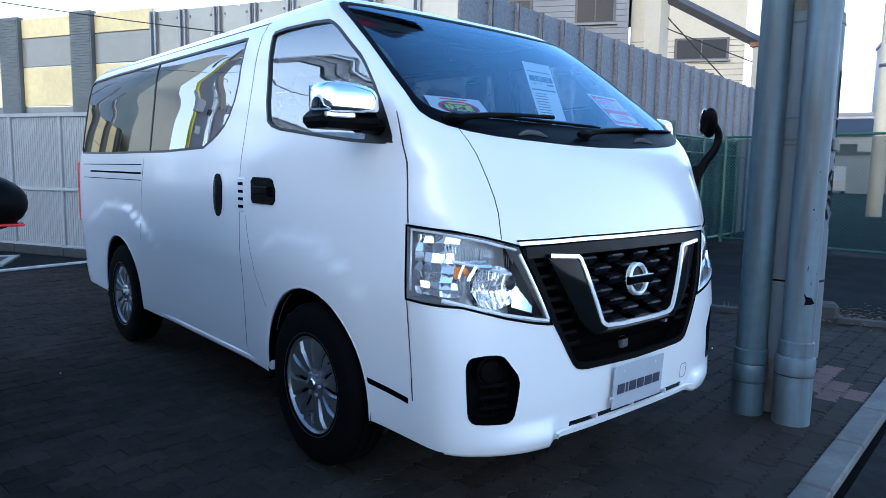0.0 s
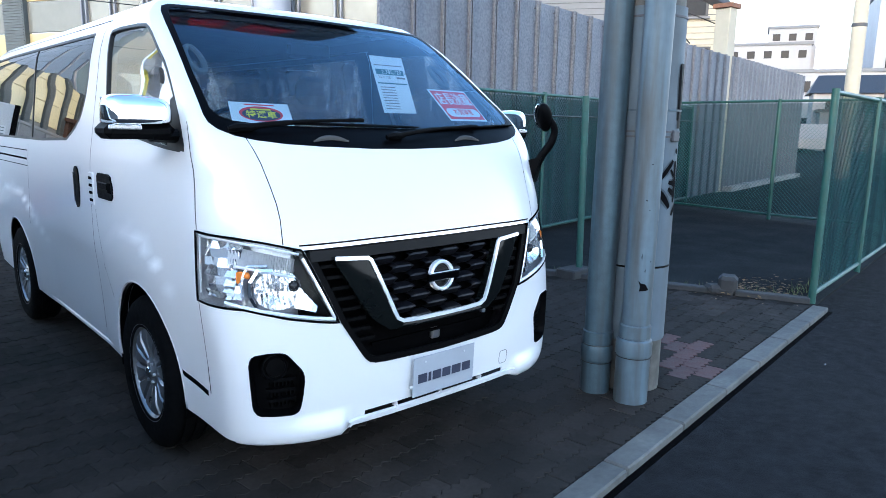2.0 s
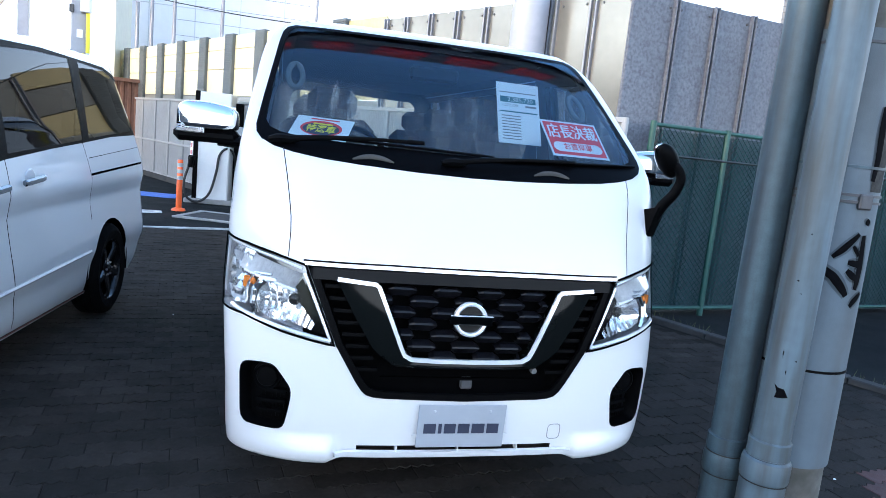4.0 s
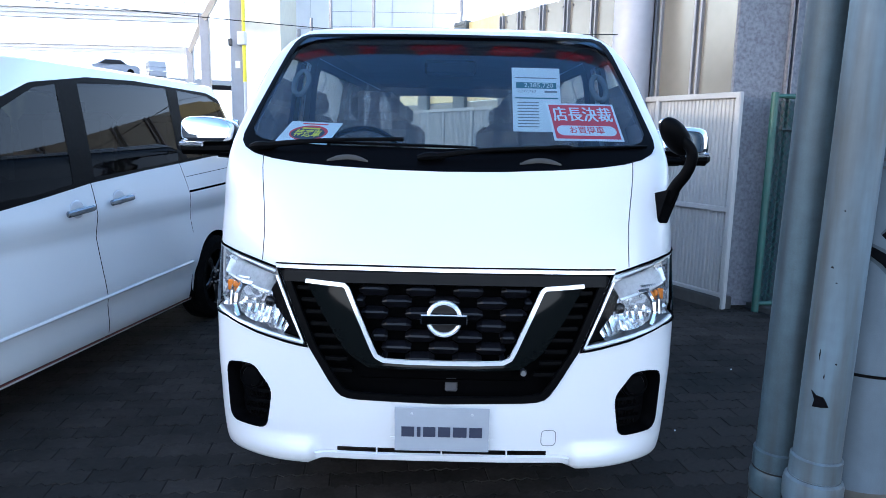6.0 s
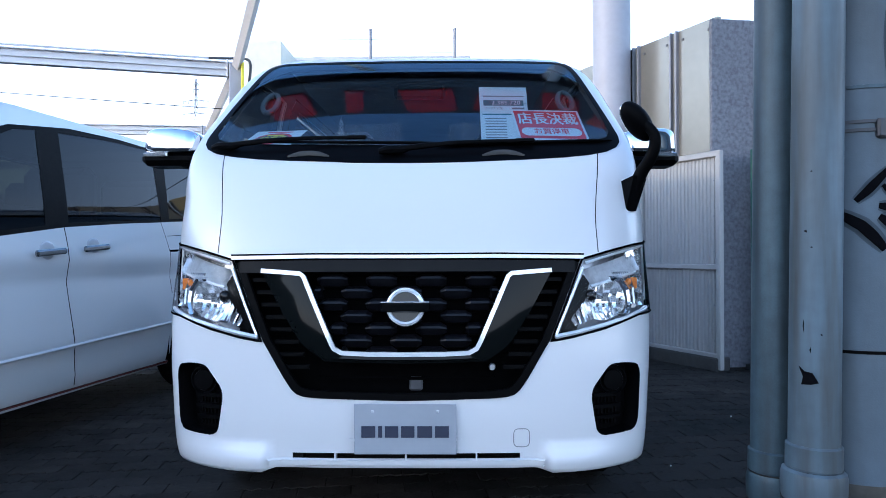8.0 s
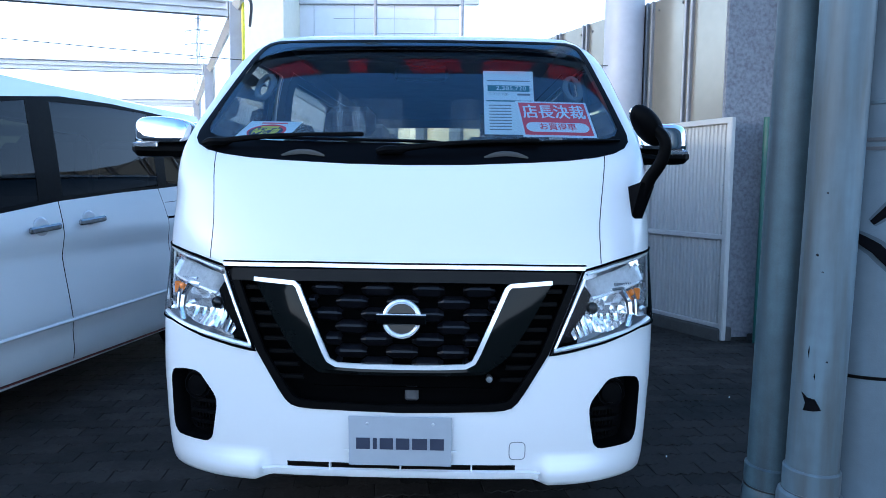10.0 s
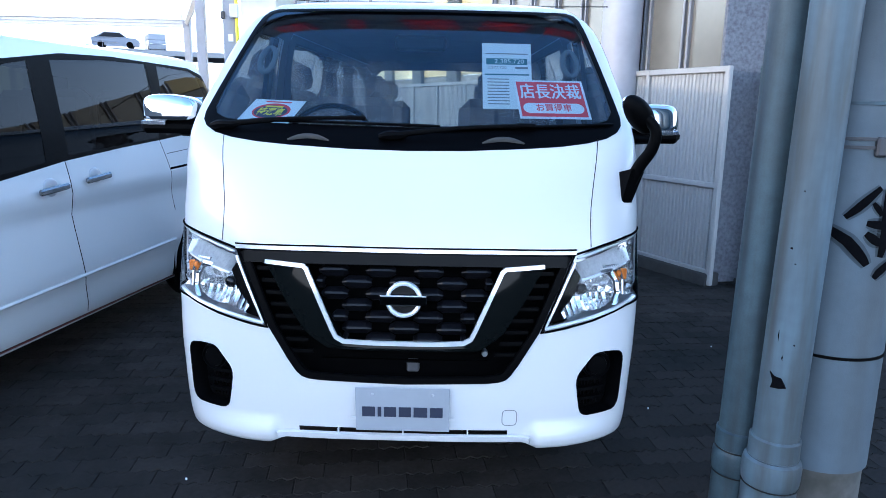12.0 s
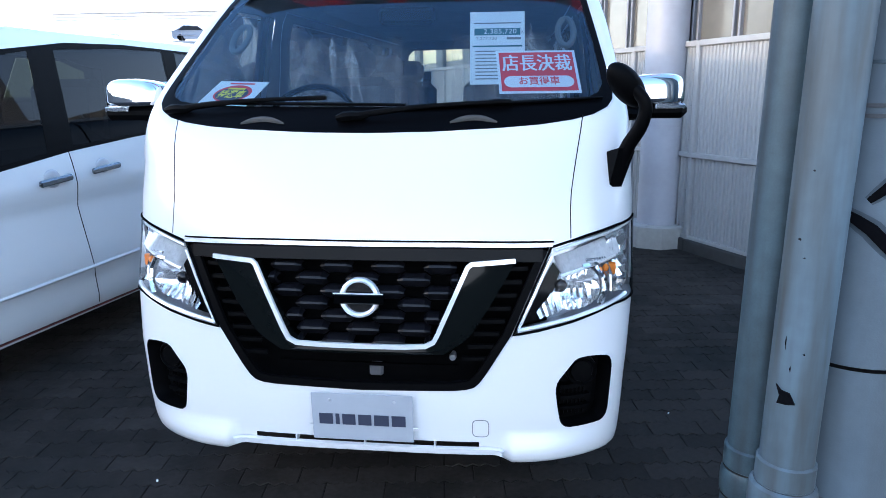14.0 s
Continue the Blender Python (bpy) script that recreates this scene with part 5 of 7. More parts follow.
    # things behind the lower opening
    part("lower_bar", ribbon(b, dense([(-0.30, 0.585), (0.30, 0.585)], 0.05), 0.010, -0.078, 0.012), GAP, grille)
    part("tow_bracket", Shape().box((0.03, 0.085, 0.565), (0.045, 0.03, 0.045), bevel=0.006), BAND_GREY, grille)
    part("horn", Shape().lathe([(0.0, 0.012), (0.010, 0.012), (0.012, 0.0), (0.008, -0.03)], Matrix.Translation((0.285, 0.06, 0.625)) @ Matrix.Rotation(radians(90), 4, "X"), 16), SATIN_SILVER, grille)
    # round badge with a cross bar
    c = Vector((0.0, on_nose(b, 0, 0.829).y - 0.012, 0.829))
    frame_m = Matrix.Translation(c) @ Matrix.Rotation(radians(84), 4, "X")
    prof = [(0.047, -0.014), (0.049, 0.004), (0.0555, 0.009), (0.062, 0.004), (0.064, -0.014)]
    part("badge_ring", Shape().lathe(prof, frame_m, 48), BRIGHT_TRIM, grille, "silver badge ring")
    part("badge_back", Shape().lathe([(0.0, -0.008), (0.049, -0.008), (0.051, -0.02)], frame_m, 40), PIANO_BLACK, grille)
    part("badge_bar", Shape().box(c + Vector((0, -0.008, 0)), (0.160, 0.018, 0.033), bevel=0.004), SMOKE_CHROME, grille)
    part("badge_bar_edge", Shape().box(c + Vector((0, -0.012, 0.0165)), (0.158, 0.010, 0.003), bevel=0.001), BRIGHT_TRIM, grille)
    return grille


def dense2(line, k=4):
    return [(a[0] + (c[0] - a[0]) * i / k, a[1] + (c[1] - a[1]) * i / k) for a, c in zip(line, line[1:]) for i in range(k)] + [line[-1]]


def headlamp(van, b, m, s):
    def at(kind, a, z, lift):
        u = (b.front if kind == "f" else b.side)(a, z)
        p = b.at(u, z) + b.normal(u, z) * lift
        return Vector((s * p.x, p.y, p.z))

    def bar(line, r, lift):
        pts = []
        for a, c in zip(line, line[1:]):
            k = 8 if a[0] == c[0] else 1
            pts += [at(a[0], a[1] + (c[1] - a[1]) * i / k, a[2] + (c[2] - a[2]) * i / k, lift) for i in range(k)]
        return Shape().tube(pts + [at(*line[-1], lift)], r, 6)

    def strip(upper, lower, lifts, folds=1, tilt=0.0):
        """A faceted band between two lines; every cell slopes from one lift to the other."""
        sh = Shape()
        cells = len(upper) - 1
        for i in range(cells):
            for k in range(folds):
                q0, q1 = k / folds, (k + (1.0 if folds > 1 else 0.95)) / folds
                quad = []
                for q, lift in ((q0, lifts[0]), (q1, lifts[1])):
                    for line in (upper, lower):
                        a, c = line[i], line[i + 1]
                        quad.append(at("f", a[0] + (c[0] - a[0]) * q, a[1] + (c[1] - a[1]) * q, lift - (tilt if line is upper else 0.0)))
                sh.add(quad, [(0, 2, 3, 1) if s > 0 else (0, 1, 3, 2)])
        return sh

    sh, no = b.sheet(b.tris["lamp"], s, m, -0.105, 0.0)
    lamp = part("headlamp", sh, LAMP_GREY, van, "clear headlamp with chrome reflectors", normals=no)
    sh, no = b.sheet(b.tris["lamp"], s, m, 0.004)
    part("lens", sh, LENS, lamp, normals=no).visible_shadow = False
    ring = [(b.unflat(x), z) for name, poly in b.regions if name == "lamp" for x, z in poly]
    rows = []
    for u, z in ring + ring[:1]:
        p, q = b.at(u, z), b.normal(u, z)
        rows.append([Vector((s * t.x, t.y, t.z)) for t in (p + q * 0.005, p - q * 0.11)])
    part("bezel", Shape().grid(rows if s > 0 else [r[::-1] for r in rows]), LAMP_GREY, lamp)
    seal = [b.at(u, z) + b.normal(u, z) * 0.002 for u, z in ring + ring[:1]]
    part("seal", Shape().tube([Vector((s * q.x, q.y, q.z)) for q in seal], 0.0042, 6), GAP, lamp)
    part("chrome_edge", bar([("f", 0.590, 0.955), ("f", 0.492, 0.735)], 0.0065, 0.0), BRIGHT_TRIM, lamp)
    part("chrome_edge", bar([("f", 0.490, 0.728), ("f", 0.56, 0.741), ("f", 0.66, 0.762), ("f", 0.74, 0.783), ("f", 0.80, 0.802), ("f", 0.832, 0.812)], 0.008, -0.003), BRIGHT_TRIM, lamp)
    part("chrome_brow", bar([("f", 0.60, 0.970), ("f", 0.70, 0.998), ("f", 0.79, 1.018), ("s", 0.25, 1.028), ("s", 0.318, 1.032)], 0.005, -0.003), BRIGHT_TRIM, lamp)
    part("rear_edge", bar([("s", 0.318, 1.028), ("s", 0.313, 0.83)], 0.004, -0.006), BRIGHT_TRIM, lamp)
    # dark inner corner
    part("dark_corner", strip([(0.600, 0.935), (0.497, 0.742)], [(0.622, 0.905), (0.575, 0.760)], (-0.022, -0.022), 4), BLACK_PLASTIC, lamp)
    # row of day-light cells
    up = [(0.606 + 0.034 * k, 0.952 + 0.0090 * k) for k in range(7)]
    low = [(0.628 + 0.031 * k, 0.896 + 0.0080 * k) for k in range(7)]
    part("day_light_cells", strip(up, low, (-0.022, -0.004), 4, 0.020), LAMP_CELL, lamp, sharp=5)
    part("light_bar", bar([("f", 0.622, 0.893), ("f", 0.70, 0.913), ("f", 0.80, 0.938)], 0.006, -0.012), BRIGHT_TRIM, lamp)
    # dished main reflector with upright flutes
    cx, cz, r = 0.676, 0.842, 0.080
    for top in (1, 0):
        rows = []
        n = 18
        for i in range(n + 1):
            x = -1 + 2 * i / n
            h = math.sqrt(max(0.0, 1 - x * x))
            row = []
            for k in range(7):
                z = (h * k / 6) if top else (-h * (1 - k / 6) * 0.78)
                dish = -0.060 + 0.072 * (x * x + z * z) + (0.0035 if i % 2 else 0.0) * (0.6 if top else 1.0)
                row.append(at("f", cx + r * x, cz + r * z, dish - 0.03))
            rows.append(row)
        part("reflector", Shape().grid(rows if s < 0 else [q[::-1] for q in rows]), LAMP_BRIGHT, lamp, sharp=12)
    part("reflector_rim", bar([("f", 0.690, 0.917), ("f", 0.735, 0.920), ("f", 0.762, 0.880), ("f", 0.766, 0.835), ("f", 0.750, 0.795)], 0.010, -0.012), CHROME, lamp)
    part("reflector_rim", bar([("f", 0.705, 0.935), ("f", 0.765, 0.936), ("f", 0.788, 0.885), ("f", 0.790, 0.83)], 0.006, -0.014), LAMP_SIDE, lamp)
    part("bulb_cap", Shape().ball(at("f", 0.624, 0.862, -0.02), (0.021, 0.016, 0.021), seg=16, rings=10), PIANO_BLACK, lamp)
    part("inner_reflector", strip([(0.612 - 0.016 * k, 0.862 - 0.020 * k) for k in range(5)], [(0.630 - 0.018 * k, 0.786 - 0.006 * k) for k in range(5)], (-0.014, -0.004), 1, 0.008), LAMP_BRIGHT, lamp, sharp=5)
    # faceted chrome that wraps round the corner
    rnd = random.Random(8)
    line = [("f", 0.792), ("f", 0.812), ("f", 0.832), ("s", 0.17), ("s", 0.205), ("s", 0.24), ("s", 0.275), ("s", 0.308)]
    levels = [0.822, 0.846, 0.868, 0.898, 0.930, 0.962, 0.992, 1.018]
    for i, (z0, z1) in enumerate(zip(levels, levels[1:])):
        sh = Shape()
        for (k0, a0), (k1, a1) in zip(line, line[1:]):
            e = [rnd.uniform(-0.034, -0.012) for _ in range(4)]
            sh.add([at(k0, a0, z1, e[0]), at(k0, a0, z0, e[1]), at(k1, a1, z0, e[2]), at(k1, a1, z1, e[3])], [(0, 1, 2, 3) if s > 0 else (0, 3, 2, 1)])
        part("side_reflector", sh, LAMP_SIDE if i % 2 else LAMP_BRIGHT, lamp, sharp=5)
    part("turn_bulb", Shape().ball(at("f", 0.768, 0.905, -0.012), (0.010, 0.010, 0.012), seg=14, rings=8), AMBER, lamp, "amber bulb")
    part("amber_marker", Shape().box(at("f", 0.790, 0.900, -0.012), (0.024, 0.012, 0.040), bevel=0.004), AMBER, lamp, "amber marker")
    return lamp


def fog_recess(van, b, m, s):
    sh, no = b.sheet(b.tris["fog"], s, m, -0.06)
    fog = part("fog_lamp_cover", sh, BLACK_PLASTIC, van, "black fog lamp blank with slots", normals=no)
    edge = [(b.unflat(x), z) for name, poly in b.regions if name == "fog" for x, z in poly]
    rows = []
    for u, z in edge + edge[:1]:
        p, q = b.at(u, z), b.normal(u, z)
        rows.append([Vector((s * t.x, t.y, t.z)) for t in (p + q * 0.001, p - q * 0.012, p - q * 0.065)])
    part("recess_wall", Shape().grid(rows if s < 0 else [r[::-1] for r in rows]), BLACK_PLASTIC, fog)
    u = b.front(0.70, 0.575)
    p, q = b.at(u, 0.575), b.normal(u, 0.575)
    q = Vector((s * q.x * 0.5, q.y, q.z)).normalized()
    t = facing(Vector((s * p.x, p.y, p.z)) - q * 0.05, Vector((0, 0, 1)).cross(q), (0, 0, 1))
    part("round_blank", Shape().lathe([(0.0, 0.022), (0.034, 0.02), (0.038, 0.012), (0.042, 0.012), (0.046, 0.018), (0.05, 0.016), (0.052, -0.01)], t, 28), BLACK_PLASTIC, fog)
    for k in range(3):
        z = 0.525 - 0.038 * k
        line = dense([(s * 0.635, z), (s * 0.74, z)], 0.03)
        part("slot_bar", ribbon(b, line, 0.014, -0.055, 0.022), BLACK_PLASTIC, fog)
        for j in range(7):
            pp = on_nose(b, s * (0.642 + 0.014 * j), z - 0.018, -0.048)
            part("slot_fin", Shape().box(pp, (0.004, 0.012, 0.02)), BLACK_PLASTIC, fog)


def door_mirror(van, s):
    c = Vector((s * 0.968 if s < 0 else 0.938, 0.548 if s < 0 else 0.575, 1.432 if s < 0 else 1.425))
    foot = Shape().box(c + Vector((s * 0.002, 0.006, -0.048)), (0.236, 0.150, 0.056), bevel=0.020)
    foot.tube([(s * 0.80, 0.53, 1.368), (s * 0.93, 0.525, 1.366)], [0.055, 0.036], 10, flat=(1, 0.55))
    mirror = part("door_mirror", foot, BLACK_PLASTIC, van)

    def pw(q, e):
        return math.copysign(abs(q) ** e, q)

    rows = []
    for i in range(17):
        a = math.pi * (i / 16 - 0.5)
        row = []
        for k in range(29):
            o = 2 * math.pi * k / 28
            x, y, z = pw(math.cos(a), 0.42) * pw(math.cos(o), 0.42), pw(math.cos(a), 0.5) * pw(math.sin(o), 0.7), pw(math.sin(a), 0.42)
            shrink = 1 - 0.16 * max(0.0, -x * s) * 1.0
            row.append(c + Vector((0.114 * x, (0.062 * y if y > 0 else 0.085 * y) * (1 - 0.12 * max(0.0, z)), -0.006 + (0.084 if z > 0 else 0.024) * z * shrink)))
        rows.append(row)
    part("chrome_cap", Shape().grid([r[::-1] for r in rows[::-1]]), CHROME, mirror, "chrome mirror cap", sharp=60)
    part("turn_strip", Shape().box(c + Vector((s * 0.058, -0.070, -0.034)), (0.105, 0.014, 0.018), Matrix.Rotation(s * 0.18, 3, "Z"), 0.004), LAMP_SIDE, mirror)
    part("mirror_glass", Shape().box(c + Vector((0, 0.062, 0.012)), (0.19, 0.006, 0.11), bevel=0.002), CHROME, mirror)


def door_details(van, made, b, s):
    door, slider = made["front_door", s], made["sliding_door", s]
    x = s * 0.864
    cup = Shape().prism([(1.24, 1.125), (1.27, 1.17), (1.30, 1.178), (1.44, 1.178), (1.462, 1.16), (1.462, 1.08), (1.45, 1.062), (1.26, 1.062), (1.24, 1.08)], Matrix(((0, 0, s, x - s * 0.012), (1, 0, 0, 0), (0, 1, 0, 0), (0, 0, 0, 1))), 0.018)
    h = part("door_handle", cup, BLACK_PLASTIC, door, "black pull handle")
    part("handle_grip", Shape().box((x + s * 0.001, 1.37, 1.122), (0.02, 0.15, 0.04), bevel=0.008), BLACK_PLASTIC, h)
    part("lock", Shape().box((x + s * 0.003, 1.275, 1.118), (0.01, 0.05, 0.05), bevel=0.004), GAP, h)
    sl = Shape().prism([(1.835 + 0.05 * math.cos(a), 1.082 + 0.105 * math.copysign(abs(math.sin(a)) ** 0.7, math.sin(a))) for a in (2 * math.pi * k / 24 for k in range(24))], Matrix(((0, 0, s, x - s * 0.012), (1, 0, 0, 0), (0, 1, 0, 0), (0, 0, 0, 1))), 0.016)
    h2 = part("slide_handle", sl, BLACK_PLASTIC, slider, "black upright slide handle")
    part("handle_grip", Shape().box((x + s * 0.001, 1.855, 1.082), (0.018, 0.03, 0.16), bevel=0.008), PIANO_BLACK, h2)
    vent = part("pillar_vent", Shape().box((x - s * 0.002, 1.572, 1.093), (0.012, 0.07, 0.16), bevel=0.005), WHITE_PAINT, door)
    for k in range(4):
        part("vent_slot", Shape().box((x + s * 0.003, 1.572, 1.145 - 0.035 * k), (0.008, 0.05, 0.014), bevel=0.002), GAP, vent)
    part("tail_lamp", Shape().box((s * 0.775, 4.60, 1.0), (0.12, 0.13, 0.50), bevel=0.03), RED_LENS, van, "red tail lamp")
    rub = Shape()
    part("fuel_flap_line" if s > 0 else "lower_catch", rub.box((x - s * 0.006, 4.25, 0.95), (0.012, 0.09, 0.012), bevel=0.003), WHITE_PAINT, made["rear_quarter", s])


def bumper_details(van, b):
    # grey plate with six dark blocks in place of its marque
    tilt = Matrix.Rotation(radians(3), 3, "X")
    c = Vector((0.0, -0.016, 0.437))
    plate = part("front_plate", Shape().box(c, (0.330, 0.004, 0.165), tilt, 0.0015), PLATE_GREY, van, "grey display plate with dark block print")
    widths = (0.045, 0.013, 0.043, 0.043, 0.048, 0.045)
    for k, w in enumerate(widths):
        x = -0.141 + sum(widths[:k]) + 0.009 * k + w / 2
        part("print_block", Shape().box(c + Vector((x, -0.004, -0.008)), (w, 0.002, 0.038), tilt, 0.0006), DARK_PRINT, plate)
    for x in (-0.105, 0.105):
        part("plate_screw", Shape().lathe([(0.0, 0.006), (0.005, 0.005), (0.007, 0.0)], Matrix.Translation(c + Vector((x, -0.001, 0.058))) @ Matrix.Rotation(radians(90), 4, "X"), 12), SATIN_SILVER, plate)
        part("plate_clip", Shape().box(c + Vector((math.copysign(0.172, x), 0.002, -0.035)), (0.018, 0.004, 0.008)), WHITE_PAINT, plate)
    sh, no = b.sheet(b.tris["slot"], 0, Matrix(), -0.03)
    part("lower_intake", sh, GAP, van, normals=no)
    for x in (-0.23, 0.0, 0.23):
        part("intake_web", Shape().box((x, 0.016, 0.343), (0.005, 0.03, 0.02)), WHITE_PAINT, van)
    # tow hook cover
    part("tow_cover", ribbon(b, [(0.377 + 0.026 * math.copysign(abs(math.cos(a)) ** 0.5, math.cos(a)), 0.402 + 0.03 * math.copysign(abs(math.sin(a)) ** 0.5, math.sin(a))) for a in (2 * math.pi * k / 24 for k in range(24))], 0.003, 0.0005, 0.0006, closed=True), LAMP_GREY, van)
    # lower lip, and the turned-under edge of the corners
    part("lower_lip", ribbon(b, dense(mirrored([(0.0, 0.327), (0.40, 0.327), (0.455, 0.322)])), 0.019, 0.004, 0.012), WHITE_PAINT, van)
    for s in (1, -1):
        rows = []
        for k in range(17):
            x = 0.43 + (0.812 - 0.43) * k / 16
            drop = min(1.0, k / 2) * (1.0 - 0.5 * (k / 16) ** 2)
            rows.append([on_nose(b, s * x, 0.301, 0.0), on_nose(b, s * x, 0.299 - 0.012 * drop, -0.001), on_nose(b, s * x, 0.296 - 0.018 * drop, -0.012), on_nose(b, s * x, 0.300 - 0.014 * drop, -0.07)])
        part("corner_skirt", Shape().grid(rows if s < 0 else [r[::-1] for r in rows]), WHITE_PAINT, van, sharp=60)


def under_mirror(van):
    # wedge foot clamped to the wing, thick bent arm, large oval head
    foot = Shape().hull([(0.752, 0.250, 1.255), (0.842, 0.215, 1.262), (0.838, 0.265, 1.255), (0.752, 0.245, 1.205), (0.790, 0.185, 1.275), (0.768, 0.215, 1.150), (0.808, 0.225, 1.150), (0.80, 0.285, 1.152)],
                        [(0, 4, 1, 2), (0, 3, 5, 4), (4, 5, 6, 1), (1, 6, 7, 2), (2, 7, 5, 3), (0, 2, 3), (5, 6, 7)])
    stalk = part("parking_mirror", foot, BLACK_PLASTIC, van, "black oval mirror on a bent arm", sharp=70)
    arm = smooth_line([(0.800, 0.225, 1.225), (0.822, 0.205, 1.285), (0.848, 0.180, 1.335), (0.860, 0.168, 1.385), (0.852, 0.166, 1.420), (0.825, 0.172, 1.452)], 5)
    part("arm", Shape().tube(arm, [0.024 - 0.006 * k / (len(arm) - 1) for k in range(len(arm))], 12, flat=(1, 0.85)), BLACK_PLASTIC, stalk)
    t = Matrix.Rotation(radians(-42), 3, "Y") @ Matrix.Rotation(radians(18), 3, "X")
    c = Vector((0.803, 0.185, 1.462))
    part("mirror_head", Shape().ball(c, (0.044, 0.034, 0.084), t, 28, 16), BLACK_PLASTIC, stalk, sharp=80)
    part("mirror_glass", Shape().ball(c + t @ Vector((0, 0.030, 0)), (0.037, 0.010, 0.074), t, 24, 12), CHROME, stalk)


def wipers(van, b):
    def bar(line, r, flat=(1, 1)):
        return Shape().tube([on_nose(b, x, z, lift) for x, z, lift in line], r, 8, flat=flat)

    for base, joint, tail, tip in (((-0.72, 1.386), (-0.20, 1.420), (-0.56, 1.414), (0.11, 1.402)), ((-0.094, 1.358), (0.42, 1.402), (0.10, 1.390), (0.75, 1.418))):
        def mid(a, c, k):
            return (a[0] + (c[0] - a[0]) * k, a[1] + (c[1] - a[1]) * k)
        w = part("wiper", bar([(*mid(base, joint, k / 6), 0.016 + 0.012 * math.sin(math.pi * k / 6)) for k in range(7)], [0.011, 0.011, 0.010, 0.008, 0.007, 0.007, 0.008], (0.7, 1)), BLACK_PLASTIC, van, "black wiper arm and blade")
        part("base_cover", bar([(*mid(base, joint, -0.03 + 0.05 * k), 0.015 + 0.004 * (k % 3 > 0)) for k in range(5)], [0.010, 0.017, 0.017, 0.015, 0.011], (0.8, 1)), BLACK_PLASTIC, w)
        part("blade", bar([(*mid(tail, tip, k / 10), 0.008) for k in range(11)], [0.004] + [0.006] * 9 + [0.004]), BLACK_PLASTIC, w)
        part("blade_clip", Shape().box(on_nose(b, joint[0], joint[1], 0.017), (0.075, 0.018, 0.016), bevel=0.005), BLACK_PLASTIC, w)
    for x in (-0.365, 0.338):
        cover = [on_nose(b, x - 0.075 + 0.15 * k / 8, 1.350 + 0.012 * math.sin(math.pi * k / 8), 0.004) for k in range(9)]
        part("washer_jet", Shape().tube(cover, [0.003, 0.007, 0.010, 0.011, 0.011, 0.011, 0.010, 0.007, 0.003], 8, flat=(0.6, 1)), COWL, van)


def seat(van, x, y, film=True):
    s = part("seat", Shape().box((x, y, 0.90), (0.50, 0.52, 0.16), bevel=0.06), SEAT_CLOTH, van)
    t = Matrix.Rotation(radians(-12), 3, "X")
    part("backrest", Shape().box((x, y + 0.30, 1.22), (0.48, 0.14, 0.62), t, 0.06), SEAT_CLOTH, s)
    if x:
        part("headrest", Shape().box((x, y + 0.385, 1.60), (0.27, 0.11, 0.17), t, 0.045), SEAT_CLOTH, s)
    part("seat_base", Shape().box((x, y, 0.65), (0.44, 0.46, 0.36), bevel=0.02), DASH, s)
    if film:
        rows = []
        rnd = random.Random(int(100 * (x + y)))
        for k in range(11):
            z = 0.98 + 0.74 * k / 10
            yy = y + 0.19 + (z - 0.98) * 0.21
            rows.append([Vector((x - 0.29 + 0.58 * i / 16, yy - 0.035 + 0.035 * math.sin(i * 2.1 + k * 0.25 + x * 9) * (0.6 + 0.6 * rnd.random()) + rnd.uniform(-0.014, 0.014), z)) for i in range(17)])
        part("dust_film", Shape().grid(rows), FILM, s, "crumpled clear plastic cover", sharp=20)
        if y < 2:
            for k in range(3):
                fx = x - 0.05 + 0.10 * k + rnd.uniform(-0.03, 0.03)
                lean, low, tall = rnd.uniform(-0.07, 0.07), 1.38 + rnd.uniform(0, 0.06), rnd.uniform(0.20, 0.32)
                fold = []
                for i in range(9):
                    q = i / 8
                    w = 0.003 + 0.020 * math.sin(math.pi * q ** 1.6) * (0.8 + 0.2 * math.sin(9 * q + k))
                    px, py, pz = fx + lean * q, y + 0.10 + 0.02 * math.sin(5 * q + k), low + tall * q
                    fold.append([Vector((px - w, py + 0.012, pz)), Vector((px, py - 0.012, pz + 0.01)), Vector((px + w, py + 0.010, pz))])
                part("film_fold", Shape().grid(fold), FILM_FOLD, s, sharp=20)
    return s


